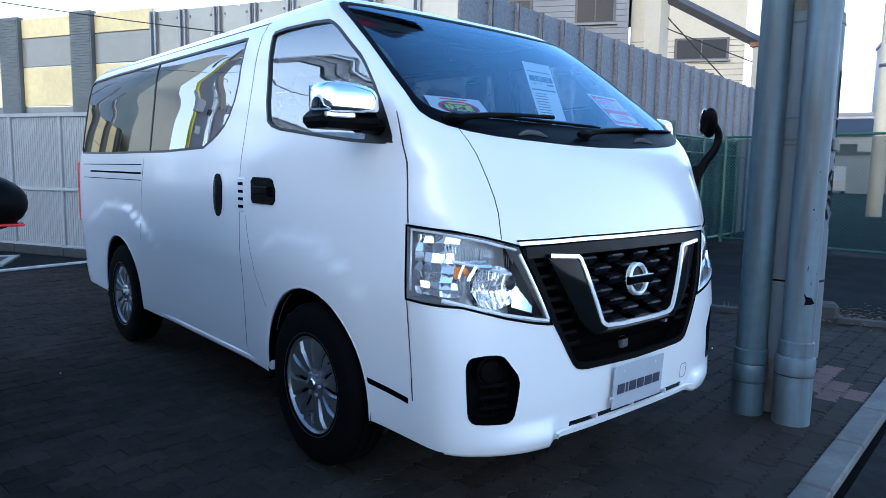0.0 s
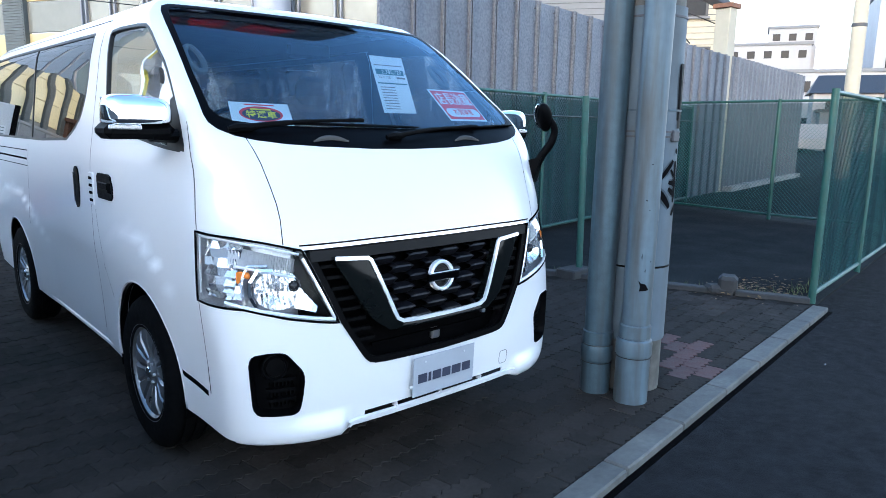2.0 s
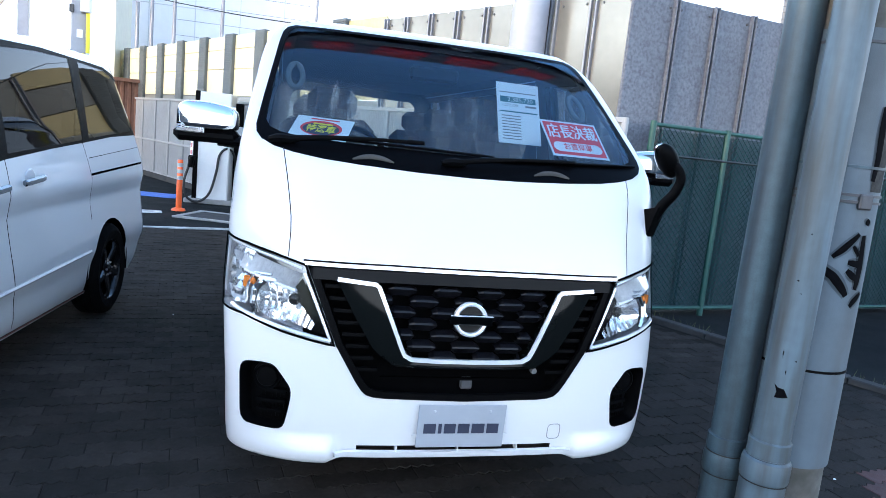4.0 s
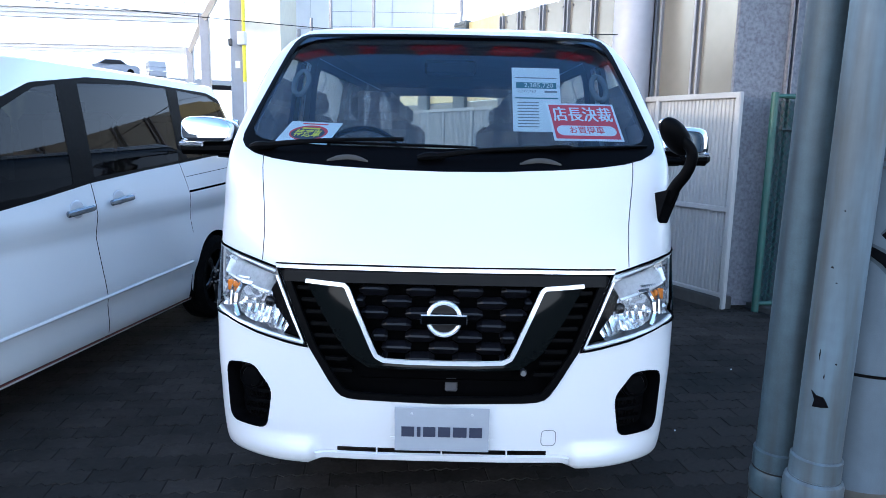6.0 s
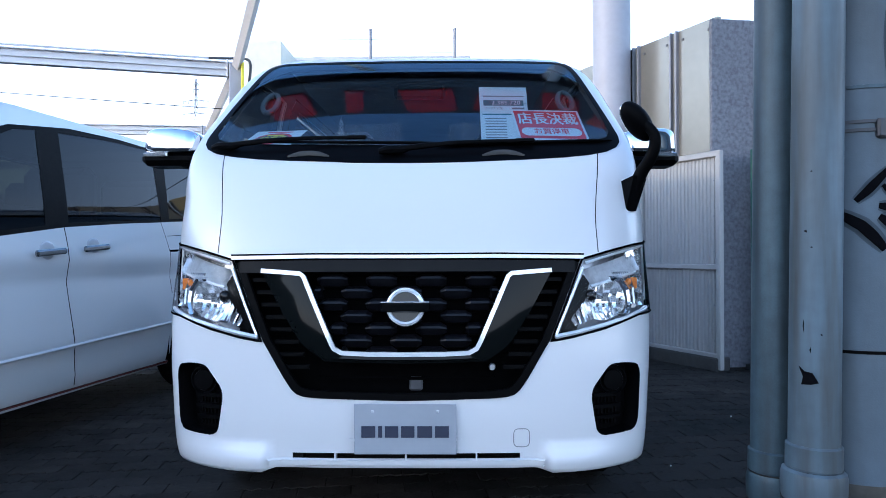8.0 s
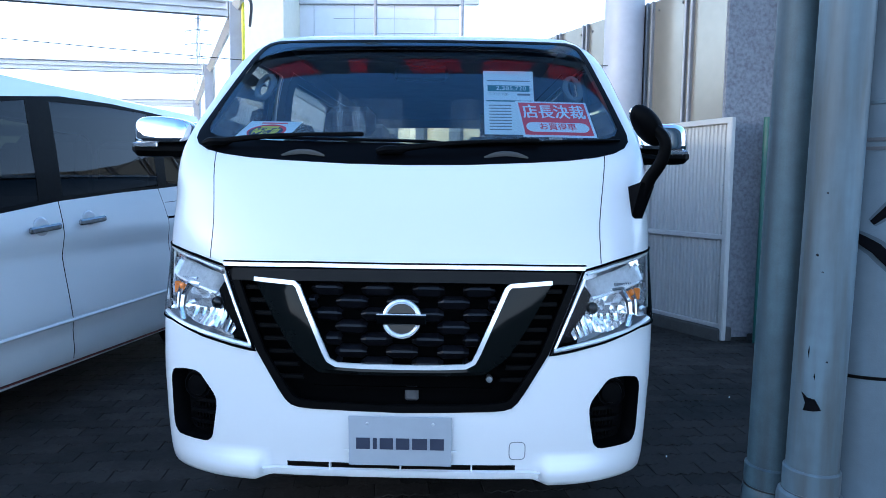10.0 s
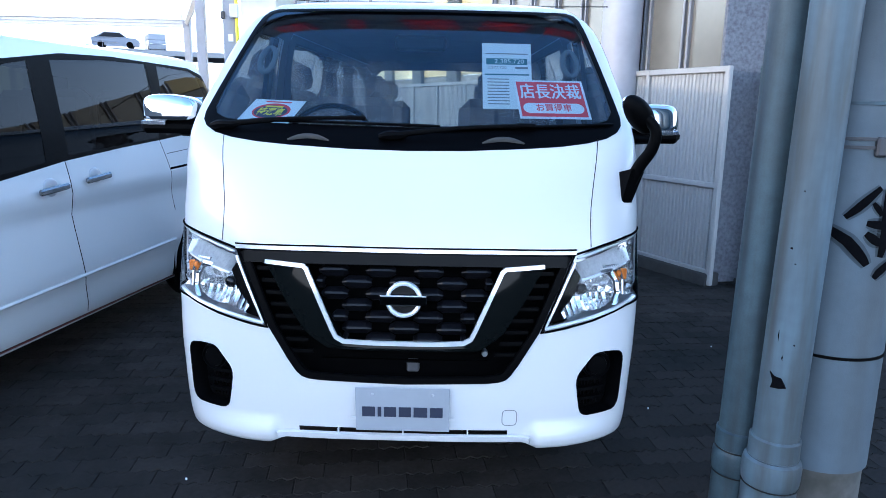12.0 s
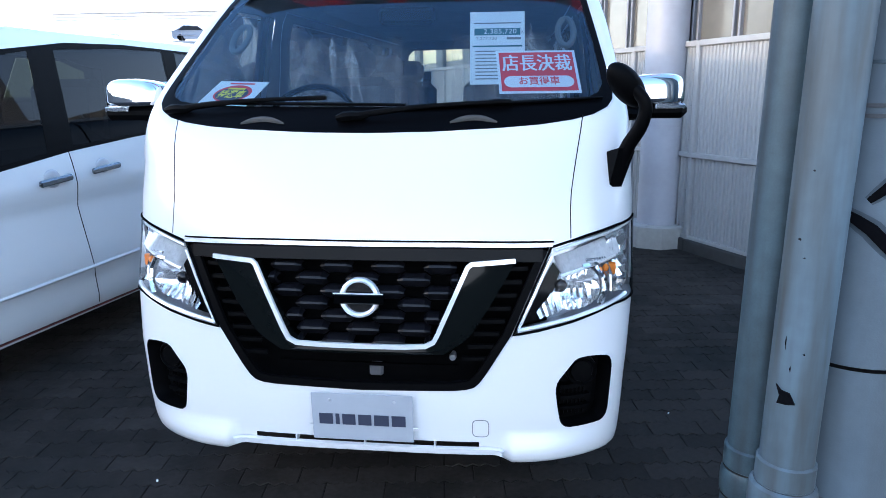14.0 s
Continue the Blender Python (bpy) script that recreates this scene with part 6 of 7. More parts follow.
def cabin(van, b):
    rows = []
    for k in range(25):
        x = -0.78 + 1.56 * k / 24
        y0 = b.at(b.front(x, 1.36), 1.36).y + 0.02
        rows.append([Vector((x, y0, 1.335)), Vector((x, y0 + 0.12, 1.352)), Vector((x, y0 + 0.34, 1.345)), Vector((x, y0 + 0.42, 1.30)), Vector((x, y0 + 0.43, 0.95)), Vector((x, y0 + 0.25, 0.80))])
    part("dashboard", Shape().grid([r[::-1] for r in rows]), DASH, van, sharp=50)
    part("cabin_floor", Shape().box((0, 2.5, 0.55), (1.55, 3.9, 0.04), bevel=0.01), DASH, van)
    # steering wheel on the driver's side
    t = Matrix.Translation((-0.40, 0.86, 1.33)) @ Matrix.Rotation(radians(52), 4, "X")
    ring = [(0.185 + 0.013 * math.cos(a), 0.013 * math.sin(a)) for a in (2 * math.pi * k / 10 for k in range(10))]
    sw = part("steering_wheel", Shape().lathe(ring, t, 36, close=True), BLACK_PLASTIC, van)
    part("wheel_boss", Shape().ball(t.translation, (0.07, 0.06, 0.03), t.to_3x3()), BLACK_PLASTIC, sw)
    part("wheel_spokes", Shape().box(t.translation, (0.34, 0.035, 0.014), t.to_3x3(), 0.005), BLACK_PLASTIC, sw)
    for x in (-0.42, 0.42):
        seat(van, x, 1.25)
    for y in (2.25, 3.15):
        for x in (-0.45, 0.45):
            seat(van, x, y, y < 3)
    for s in (1, -1):
        loop = [Vector((s * (0.648 + 0.030 * math.cos(a)), 0.79 + 0.066 * math.sin(a), 1.665 + 0.054 * math.sin(a))) for a in (2 * math.pi * k / 20 for k in range(21))]
        part("grab_handle", Shape().tube(loop, 0.012, 10), TRIM_GREY, van, "pale grey looped pillar grab handle")
    part("rear_view_mirror", Shape().box((0.0, 1.0, 1.76), (0.24, 0.03, 0.07), bevel=0.02), BLACK_PLASTIC, van)


VAN, VAN_BODY = build_van()


def hung_sheet(name, low, high, right, w, label):
    """A paper sheet from the middle of its lower edge to that of its upper edge; gives the frame of its face and its size."""
    low, high = Vector(low), Vector(high)
    h = (high - low).length
    face = facing((low + high) / 2, Vector(right), high - low)
    at = face.translation
    t = thing(name, (at.x, at.y, low.z), label, "sign")
    part("paper", Shape().box(at, (w, h, 0.001), face.to_3x3()), PAPER, t)
    return t, face, w, h


def bar_on(t, face, x, y, w, h, mat, name="print_bar", up=0.0012):
    part(name, Shape().box(face @ Vector((x, y, up)), (w, h, 0.0006), face.to_3x3()), mat, t)


def price_sheet():
    t, fc, w, h = hung_sheet("price_sheet", (0.386, 0.775, 1.474), (0.386, 0.897, 1.756), (1, 0.06, 0), 0.216, "white price sheet with teal bar behind the windscreen")
    bar_on(t, fc, 0.0, h * 0.22, w * 0.84, h * 0.095, TEAL_PRINT)
    lettering("price", "2,385,720", h * 0.095, fc @ Matrix.Translation((w * 0.05, h * 0.22, 0.002)), PAPER, t, w * 0.60)
    lettering("price_unit", "円", h * 0.05, fc @ Matrix.Translation((w * 0.46, h * 0.20, 0.002)), GREY_PRINT, t)
    lettering("base_price", "2,277,720", h * 0.06, fc @ Matrix.Translation((-w * 0.20, h * 0.125, 0.0015)), GREY_PRINT, t, w * 0.38)
    bar_on(t, fc, w * 0.30, h * 0.125, w * 0.26, h * 0.03, GREY_PRINT)
    bar_on(t, fc, 0, h * 0.34, w * 0.86, h * 0.015, GREY_PRINT)
    bar_on(t, fc, 0, h * 0.02, w * 0.9, h * 0.02, TEAL_PRINT)
    for k in range(9):
        bar_on(t, fc, -w * 0.18, -h * (0.05 + 0.047 * k), w * 0.44, h * 0.014, GREY_PRINT)
    bar_on(t, fc, w * 0.28, -h * 0.2, w * 0.26, h * 0.2, PAPER)


def red_sign():
    t, fc, w, h = hung_sheet("red_offer_sign", (0.541, 0.440, 1.440), (0.543, 0.600, 1.588), (1, 0.14, 0.0), 0.283, "white and red offer sign behind the windscreen")
    bar_on(t, fc, 0, 0.0, w * 0.93, h * 0.9, RED_PRINT, "red_field")
    for k in range(3):
        lettering("headline", "店長決裁", h * 0.42, fc @ Matrix.Translation((-0.0016 + 0.0016 * k, h * 0.165, 0.0022 + 0.0004 * k)), PAPER, t, w * 0.86)
    pill = [(w * 0.43 * (1 if abs(a) < math.pi / 2 else -1) * 0 + w * 0.33 * math.copysign(1, math.cos(a)) + h * 0.13 * math.cos(a), h * 0.13 * math.sin(a)) for a in (math.pi * (2 * k + 1) / 24 for k in range(24))]
    part("white_pill", Shape().prism(pill, fc @ Matrix.Translation((0, -h * 0.24, 0.0012)), 0.0008), PAPER, t)
    lettering("subline", "お買得車", h * 0.2, fc @ Matrix.Translation((0, -h * 0.24, 0.0026)), RED_PRINT, t, w * 0.5, 0.0006)


def oval_sign():
    t, fc, w, h = hung_sheet("oval_offer_sign", (-0.582, 0.372, 1.408), (-0.512, 0.498, 1.492), (0.95, -0.30, -0.03), 0.225, "white sheet with red and yellow oval on the dashboard")
    bar_on(t, fc, 0, h * 0.40, w * 0.5, h * 0.05, RED_PRINT)
    ring = [(w * 0.36 * math.cos(a), h * 0.33 * math.sin(a)) for a in (2 * math.pi * k / 40 for k in range(40))]
    part("red_oval", Shape().prism(ring, fc @ Matrix.Translation((0, 0, 0.0012)), 0.0006), RED_PRINT, t)
    part("yellow_oval", Shape().prism([(x * 0.88, y * 0.80) for x, y in ring], fc @ Matrix.Translation((0, -h * 0.03, 0.002)), 0.0006), DARK_PRINT, t)
    lettering("headline", "特選車", h * 0.34, fc @ Matrix.Translation((0, -h * 0.06, 0.003)), YELLOW_PRINT, t, w * 0.5, 0.001)
    bar_on(t, fc, 0, h * 0.18, w * 0.34, h * 0.06, YELLOW_PRINT, up=0.003)


price_sheet()
red_sign()
oval_sign()


def build_minivan():
    turn = radians(-6.3)
    base = Vector((-2.66, 3.065, 0)) - Matrix.Rotation(turn, 3, "Z") @ Vector((0, 3.81, 0))
    m = Matrix.Translation(base) @ Matrix.Rotation(turn, 4, "Z")
    car = thing("minivan", m @ Vector((0, 2.4, 0)), "pearl white family minivan with black pillars and red sill line", "car", turn=turn)
    b = Bodywork(nose=[(0.2, 0.10), (0.4, 0.0), (0.7, 0.02), (0.95, 0.12), (1.05, 0.32), (1.15, 0.62), (1.3, 0.92), (1.5, 1.28), (1.7, 1.66), (1.80, 1.85)],
                 half=[(0.2, 0.80), (0.3, 0.838), (0.44, 0.850), (0.49, 0.868), (0.56, 0.867), (0.72, 0.852), (0.86, 0.840), (0.92, 0.855), (0.98, 0.866), (1.1, 0.845), (1.3, 0.80), (1.5, 0.745), (1.7, 0.69), (1.80, 0.655)],
                 depth=[(0.2, 0.5), (1.0, 0.6), (1.3, 0.5), (1.80, 0.4)], power=2.6, tail=[(0.2, 4.6), (0.5, 4.76), (1.1, 4.72), (1.80, 4.45)], tail_depth=0.25, low=0.22, high=1.80, soft=0.02)
    s = lambda *p: [("s", *q) for q in p]
    glass_line = s((0.95, 1.08), (1.30, 1.30), (1.75, 1.55), (2.1, 1.68), (2.6, 1.745), (3.1, 1.762), (4.1, 1.745), (4.42, 1.67), (4.52, 1.40), (4.50, 1.27), (3.9, 1.255), (3.4, 1.222), (2.9, 1.192), (2.35, 1.150), (1.9, 1.095), (1.2, 1.02))
    b.mark("pillar", glass_line)
    b.mark("glass1", s((1.45, 1.10), (1.62, 1.36), (1.85, 1.54), (2.12, 1.655), (2.30, 1.685), (2.20, 1.155), (1.9, 1.12)))
    b.mark("glass2", s((2.39, 1.178), (2.49, 1.70), (3.0, 1.732), (3.48, 1.738), (3.38, 1.238), (2.95, 1.212)))
    b.mark("glass3", s((3.49, 1.25), (3.63, 1.735), (4.08, 1.72), (4.33, 1.65), (4.43, 1.42), (4.38, 1.30)))
    f = lambda *p: [("f", *q) for q in p]
    b.mark("screen", f((0, 1.16), (0.60, 1.17), (0.66, 1.23), (0.60, 1.50), (0.54, 1.70), (0, 1.745)))
    b.mark("lamp", f((0.50, 0.77), (0.70, 0.79), (0.79, 0.88), (0.74, 0.92), (0.52, 0.85)))
    b.mark("grille", f((0, 0.82), (0.46, 0.82), (0.40, 0.60), (0, 0.57)))
    for y in (0.95, 3.81):
        b.mark("arch", s(*[(y + 0.36 * math.cos(a), 0.33 + 0.36 * math.sin(a)) for a in (math.pi * (1.35 * k / 28 - 0.175) for k in range(29))]))
    b.seam("gap", s((2.345, 1.15), (2.35, 0.85), (2.38, 0.55), (2.44, 0.26)), 0.007)
    b.seam("gap", s((3.36, 1.25), (3.42, 1.0), (3.46, 0.72)), 0.006)
    b.seam("gap", s((0.95, 1.0), (1.0, 0.6), (1.25, 0.26)), 0.007)
    b.seam("slit", s((3.42, 1.02), (4.62, 1.06)), 0.016)
    b.seam("gap", s((3.42, 1.125), (4.55, 1.18)), 0.004)
    b.seam("red", s((1.25, 0.245), (3.46, 0.235)), 0.012)
    b.cut([k / 16 for k in range(16)] + [1 + k / 40 for k in range(40)] + [2 + k / 10 for k in range(11)], [0.22 + 0.044 * k for k in range(36)] + [1.80])

    def sort(t):
        p = sum((b.places[i] for i in t), Vector()) / 3
        if p.y < 1.0:
            return "front_wing"
        if p.y < 2.35 + max(0, 0.85 - p.z) * 0.12:
            return "front_door"
        if p.y < 3.42 - max(0, p.z - 1.0) * 0.2 or (p.y < 3.46 and p.z < 1.0):
            return "sliding_door"
        return "rear_quarter"

    panels = {}
    for t in b.tris["paint"]:
        panels.setdefault(sort(t), []).append(t)
    made = {}
    for name, tris in panels.items():
        for sign in (1, -1):
            sh, no = b.sheet(tris, sign, m)
            made[name, sign] = part(name, sh, PEARL_PAINT, car, normals=no)
    part("roof", b.roof(m, 0.06), PEARL_PAINT, car, sharp=60)
    for region, name, mat in (("screen", "windscreen", MINIVAN_GLASS), ("grille", "grille", BLACK_PLASTIC)):
        sh, no = b.sheet(b.tris[region], 0, m, -0.003)
        part(name, sh, mat, car, normals=no)
    for sign in (1, -1):
        sh, no = b.sheet(b.tris["lamp"], sign, m, -0.002)
        part("headlamp", sh, LAMP_SIDE, car, normals=no)
    for sign in (1, -1):
        for region, name, mat, lift, owner in (("pillar", "pillar_trim", BLACK_PLASTIC, 0.0, car), ("glass1", "front_window", MINIVAN_GLASS, -0.002, made["front_door", sign]), ("glass2", "sliding_window", MINIVAN_GLASS, -0.002, made["sliding_door", sign]), ("glass3", "rear_window", MINIVAN_GLASS, -0.002, made["rear_quarter", sign]), ("gap0", "panel_gap", GAP, -0.005, car), ("gap1", "panel_gap", GAP, -0.005, car), ("gap2", "panel_gap", GAP, -0.005, car), ("gap4", "panel_gap", GAP, -0.005, car), ("slit3", "guide_rail", GAP, -0.005, made["rear_quarter", sign]), ("red", "sill_stripe", DARK_RED, 0.004, car)):
            sh, no = b.sheet(b.tris[region], sign, m, lift)
            part(name, sh, mat, owner, normals=no)
        for y in (0.95, 3.81):
            wheel(car, (sign * 0.775, y, 0.325), sign, 0.325, 0.225, 0.19, 5, PIANO_BLACK, m, SMOKE_CHROME)
        for y, z, own in ((2.18, 1.005, "front_door"), (2.57, 1.03, "sliding_door")):
            p = b.at(b.side(y, z), z)
            h = part("door_handle", Shape().box(m @ Vector((sign * (p.x + 0.022), y, z + 0.008)), (0.026, 0.23, 0.034), m.to_3x3() @ Matrix.Rotation(radians(4), 3, "X"), 0.009), HANDLE_CHROME, made[own, sign], "chrome pull handle")
            part("finger_cup", Shape().ball(m @ Vector((sign * (p.x - 0.006), y, z + 0.012)), (0.012, 0.06, 0.055), m.to_3x3()), HANDLE_CUP, h)
        # raised line low on the doors
        pts = [m @ Vector((sign * (b.at(b.side(y, z), z).x + 0.001), y, z)) for y, z in ((1.25 + 0.18 * k, 0.468 + 0.004 * k) for k in range(13))]
        part("body_crease", Shape().tube(pts, 0.012, 6), PEARL_PAINT, made["front_door", sign])
        p = m @ Vector((sign * 0.93, 1.36, 1.13))
        mir = part("door_mirror", Shape().ball(p, (0.10, 0.08, 0.07), m.to_3x3()), BLACK_PLASTIC, car, "black mirror with red line")
        part("red_line", Shape().box(p + Vector((0, -0.02, -0.05)), (0.17, 0.10, 0.006), m.to_3x3(), 0.004), RED_LENS, mir)
        part("mirror_arm", Shape().tube([m @ Vector((sign * 0.80, 1.32, 1.08)), p], 0.03, 8), PIANO_BLACK, mir)
    # added black block that stands in for the darkness inside the cabin
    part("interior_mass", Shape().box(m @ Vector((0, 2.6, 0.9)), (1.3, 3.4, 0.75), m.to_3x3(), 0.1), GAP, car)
    for y in (2.0, 2.9, 3.7):
        for x in (-0.4, 0.4):
            part("seat_back", Shape().box(m @ Vector((x, y, 1.25)), (0.48, 0.14, 0.6), m.to_3x3(), 0.05), SEAT_CLOTH, car)
    part("underbody", Shape().box(m @ Vector((0, 2.4, 0.30)), (1.3, 4.3, 0.16), m.to_3x3(), 0.02), GAP, car)
    part("shark_fin", Shape().box(m @ Vector((0.0, 3.9, 1.88)), (0.03, 0.12, 0.05), m.to_3x3(), 0.01), PEARL_PAINT, car)
    return car


build_minivan()


# ---- canopy, buildings and the distance ----
def canopy():
    t = thing("steel_canopy_frame", (-4.0, 10.8, 0), "white painted steel canopy frame with round conduit", "canopy")
    tops = []
    for (x, y), (dx, dy), wide in (((-4.0, 10.78), (-3.9, -1.15), 0.26), ((-6.9, 17.3), (-4.0, -0.55), 0.24), ((-10.3, 25.2), (-7.2, -0.5), 0.24)):
        d = Vector((dx, dy, 0)).normalized()
        ang = Matrix.Rotation(math.atan2(dy, dx), 3, "Z")
        part("column", Shape().box((x, y, 2.3), (wide, wide, 4.62), ang, 0.012), POST_GREY, t, "pale grey steel column")
        mid = Vector((x, y, 4.50)) + d * 4.1
        part("beam", Shape().box(mid, (8.2, 0.10, 0.025), ang, 0.004).box(mid + Vector((0, 0, 0.13)), (8.2, 0.14, 0.02), ang, 0.004).box(mid + Vector((0, 0, -0.13)), (8.2, 0.14, 0.02), ang, 0.004).box(mid, (8.2, 0.02, 0.26), ang), FRAME_WHITE, t)
        part("end_plate", Shape().box(Vector((x, y, 4.50)) + d * 0.16, (0.03, 0.2, 0.34), ang, 0.004), FRAME_WHITE, t)
        tops.append(Vector((x, y, 4.52)))
    a = Vector((-4.0, 10.78, 4.70))
    d = Vector((-3.9, -1.15, 0)).normalized()
    part("conduit", Shape().tube([a + d * 8.2, a + d * 0.5], 0.022, 8), FRAME_WHITE, t)
    part("flexible_conduit", Shape().tube(smooth_line([a + d * 0.5, a + d * 0.2 + Vector((0, 0, 0.01)), a + Vector((0.16, 0.02, 0.02)), a + Vector((0.27, 0.02, -0.10)), a + Vector((0.24, 0.0, -0.50))], 5), 0.026, 8), BAND_GREY, t, "dark flexible conduit")
    for p, q in ((tops[2], tops[1]), (tops[1], tops[0]), (tops[0], Vector((-1.05, 4.9, 7.0)))):
        part("rafter", Shape().tube([p, q], 0.10, 4), FRAME_WHITE, t)
        part("rafter_edge", Shape().tube([p + Vector((0.08, 0, 0.09)), q + Vector((0.08, 0, 0.09))], 0.028, 6), YELLOW_PRINT, t)


def column_boxes():
    t = thing("meter_box", (-3.84, 10.66, 2.95), "white meter box with yellow conduit on the canopy column", "meter box")
    part("box", Shape().box((-3.86, 10.60, 3.12), (0.15, 0.12, 0.24), None, 0.012), FRAME_WHITE, t)
    part("conduit", Shape().tube([(-3.83, 10.62, 4.6), (-3.83, 10.62, 3.2)], 0.032, 8).tube([(-3.83, 10.62, 3.0), (-3.83, 10.62, 2.35)], 0.032, 8), YELLOW_PRINT, t, "yellow conduit")
    part("lower_pipe", Shape().tube([(-3.83, 10.62, 2.36), (-3.83, 10.62, 0.0)], 0.028, 8), FRAME_WHITE, t)
    t = thing("switch_box", (-4.08, 10.60, 2.95), "small dark switch box on the canopy column", "switch")
    part("box", Shape().box((-4.08, 10.62, 3.05), (0.07, 0.06, 0.13), None, 0.008), BAND_GREY, t)
    t = thing("column_notice", (-3.96, 10.63, 2.6), "small white paper notice on the canopy column", "notice")
    part("paper", Shape().box((-3.96, 10.642, 2.66), (0.09, 0.004, 0.13)), PAPER, t)


def rear_building():
    t = thing("pale_building", (-2.6, 22, 0), "pale building with cream end wall and grey parapet", "building")
    part("facade", Shape().box((-2.4, 22.0, 3.4), (5.0, 5.0, 7.0)), PALE_FACADE, t)
    part("cream_wing", Shape().box((-5.35, 20.5, 3.55), (1.0, 6.0, 7.2)), PALE_CREAM, t)
    part("parapet", Shape().box((-2.6, 19.46, 7.05), (6.6, 0.12, 0.36), None, 0.02), FACADE_JOINT, t)
    for k in range(4):
        part("panel_joint", Shape().box((-4.4 + 1.25 * k, 19.49, 3.4), (0.02, 0.03, 7.0)), FACADE_JOINT, t)
    for k in range(2):
        part("panel_joint", Shape().box((-2.4, 19.49, 2.4 + 2.2 * k), (5.0, 0.03, 0.02)), FACADE_JOINT, t)


def gantry():
    t = thing("steel_gantry", (13.1, 5.7, 0), "rust-stained steel gantry posts with a cross beam", "gantry")
    a, b = Vector((12.1, 7.6, 0)), Vector((13.25, 5.62, 0))
    part("post", Shape().box((a.x, a.y, 2.7), (0.40, 0.40, 5.4), None, 0.02), WALL_CREAM, t)
    part("post", Shape().box((b.x, b.y, 2.0), (0.34, 0.34, 4.05), None, 0.02), WALL_CREAM, t)
    for p, z in ((a, 5.3), (b, 4.05)):
        part("cap", Shape().box((p.x, p.y, z), (0.44, 0.44, 0.10), None, 0.01), RUST, t)
    part("beam", Shape().tube([(a.x, a.y, 5.32), (b.x, b.y, 4.05)], 0.13, 4), BAND_GREY, t)
    part("stay_wire", Shape().tube([(a.x, a.y, 5.0), (13.0, 6.3, 3.3)], 0.015, 5), CABLE, t)
    part("stay_wire", Shape().tube([(a.x, a.y, 4.6), (b.x, b.y, 3.6)], 0.012, 5), CABLE, t)


def far_wall():
    """The pale ribbed wall past the gantry."""
    w = thing("wall_far", CORNER + W2_D * 14, "pale corrugated wall that runs on past the gantry", "wall", kind="structure")
    p, q = CORNER + W2_D * 11.3, CORNER + W2_D * 18.2
    part("ribbed_sheet", corrugated(p, q, 0, 3.0, 0.36, 0.07, W2_N), GREY_PANEL, w, sharp=20)
    part("base_strip", Shape().box(p.lerp(q, 0.5) + W2_N * 0.1 + Vector((0, 0, 0.05)), (6.9, 0.2, 0.12), Matrix.Rotation(math.atan2(W2_D.y, W2_D.x), 3, "Z")), CONCRETE, w)


def window_on(t, c, w, h, right, depth=0.12, mat=None):
    """A framed window on a wall; right runs along the wall."""
    r = Vector(right).normalized()
    f = facing(c, r, (0, 0, 1)).to_3x3()
    win = part("window", Shape().box(c, (w + 0.16, h + 0.16, depth), f), BAND_GREY, t)
    for k in (-1, 1):
        part("pane", Shape().box(Vector(c) + r * (k * w / 4) + f @ Vector((0, 0, depth / 2 + 0.01)), (w / 2 - 0.05, h, 0.02), f), mat or WINDOW_DARK, win)
    part("sill", Shape().box(Vector(c) + Vector((0, 0, -h / 2 - 0.1)) + f @ Vector((0, 0, depth / 2)), (w + 0.3, 0.08, 0.2), f), WALL_GREY, win)


def tiled_house():
    t = thing("apartment_house", (23, 17, 0), "grey tiled apartment house with dark-framed windows", "building")
    d = Vector((0.56, -0.83, 0)).normalized()
    n = Vector((-0.83, -0.56, 0)).normalized()
    f = facing((0, 0, 0), d, (0, 0, 1)).to_3x3()

    def at(s, z, out=0.0):
        return Vector((21.0, 17.6, 0)) + d * s + n * out + Vector((0, 0, z))

    part("wall", Shape().box(at(-1.2, 5.5, -3), (7.6, 11.0, 6.0), f), WALL_GREY, t)
    part("wing_wall", Shape().box(at(5.0, 4.3, -4.2), (4.6, 8.6, 6.0), f), WALL_CREAM, t)
    part("wing_roof", Shape().box(at(5.0, 8.65, -4.2), (4.9, 0.2, 6.3), f), WALL_GREY, t)
    for k in range(26):
        part("tile_course", Shape().box(at(-1.2, 4.0 + 0.24 * k, 0.01), (7.6, 0.02, 0.02), f), BAND_GREY, t)
        if k < 14:
            part("tile_course", Shape().box(at(5.0, 3.6 + 0.24 * k, -1.19), (4.6, 0.02, 0.02), f), BAND_GREY, t)
    window_on(t, at(1.25, 7.85), 1.5, 0.95, d)
    window_on(t, at(-2.2, 7.85), 1.5, 0.95, d)
    window_on(t, at(5.6, 6.35, -1.2), 2.0, 0.75, d)
    window_on(t, at(6.0, 4.3, -1.2), 1.6, 0.7, d)


def far_building(name, centre, size, turn, floors, per_floor, mat, label):
    t = thing(name, (centre[0], centre[1], 0), label, "building")
    f = Matrix.Rotation(turn, 3, "Z")
    c = Vector((centre[0], centre[1], size[2] / 2))
    part("wall", Shape().box(c, size, f), mat, t)
    part("roof", Shape().box(c + Vector((0, 0, size[2] / 2 + 0.1)), (size[0] + 0.3, size[1] + 0.3, 0.3), f), WALL_GREY, t)
    for i in range(floors):
        z = size[2] * (i + 0.6) / floors
        for k in range(per_floor):
            x = size[0] * ((k + 0.5) / per_floor - 0.5)
            part("window", Shape().box(c + f @ Vector((x, -size[1] / 2 - 0.02, z - size[2] / 2)), (size[0] / per_floor * 0.46, 0.1, size[2] / floors * 0.30), f), WINDOW_DARK, t)
    return t


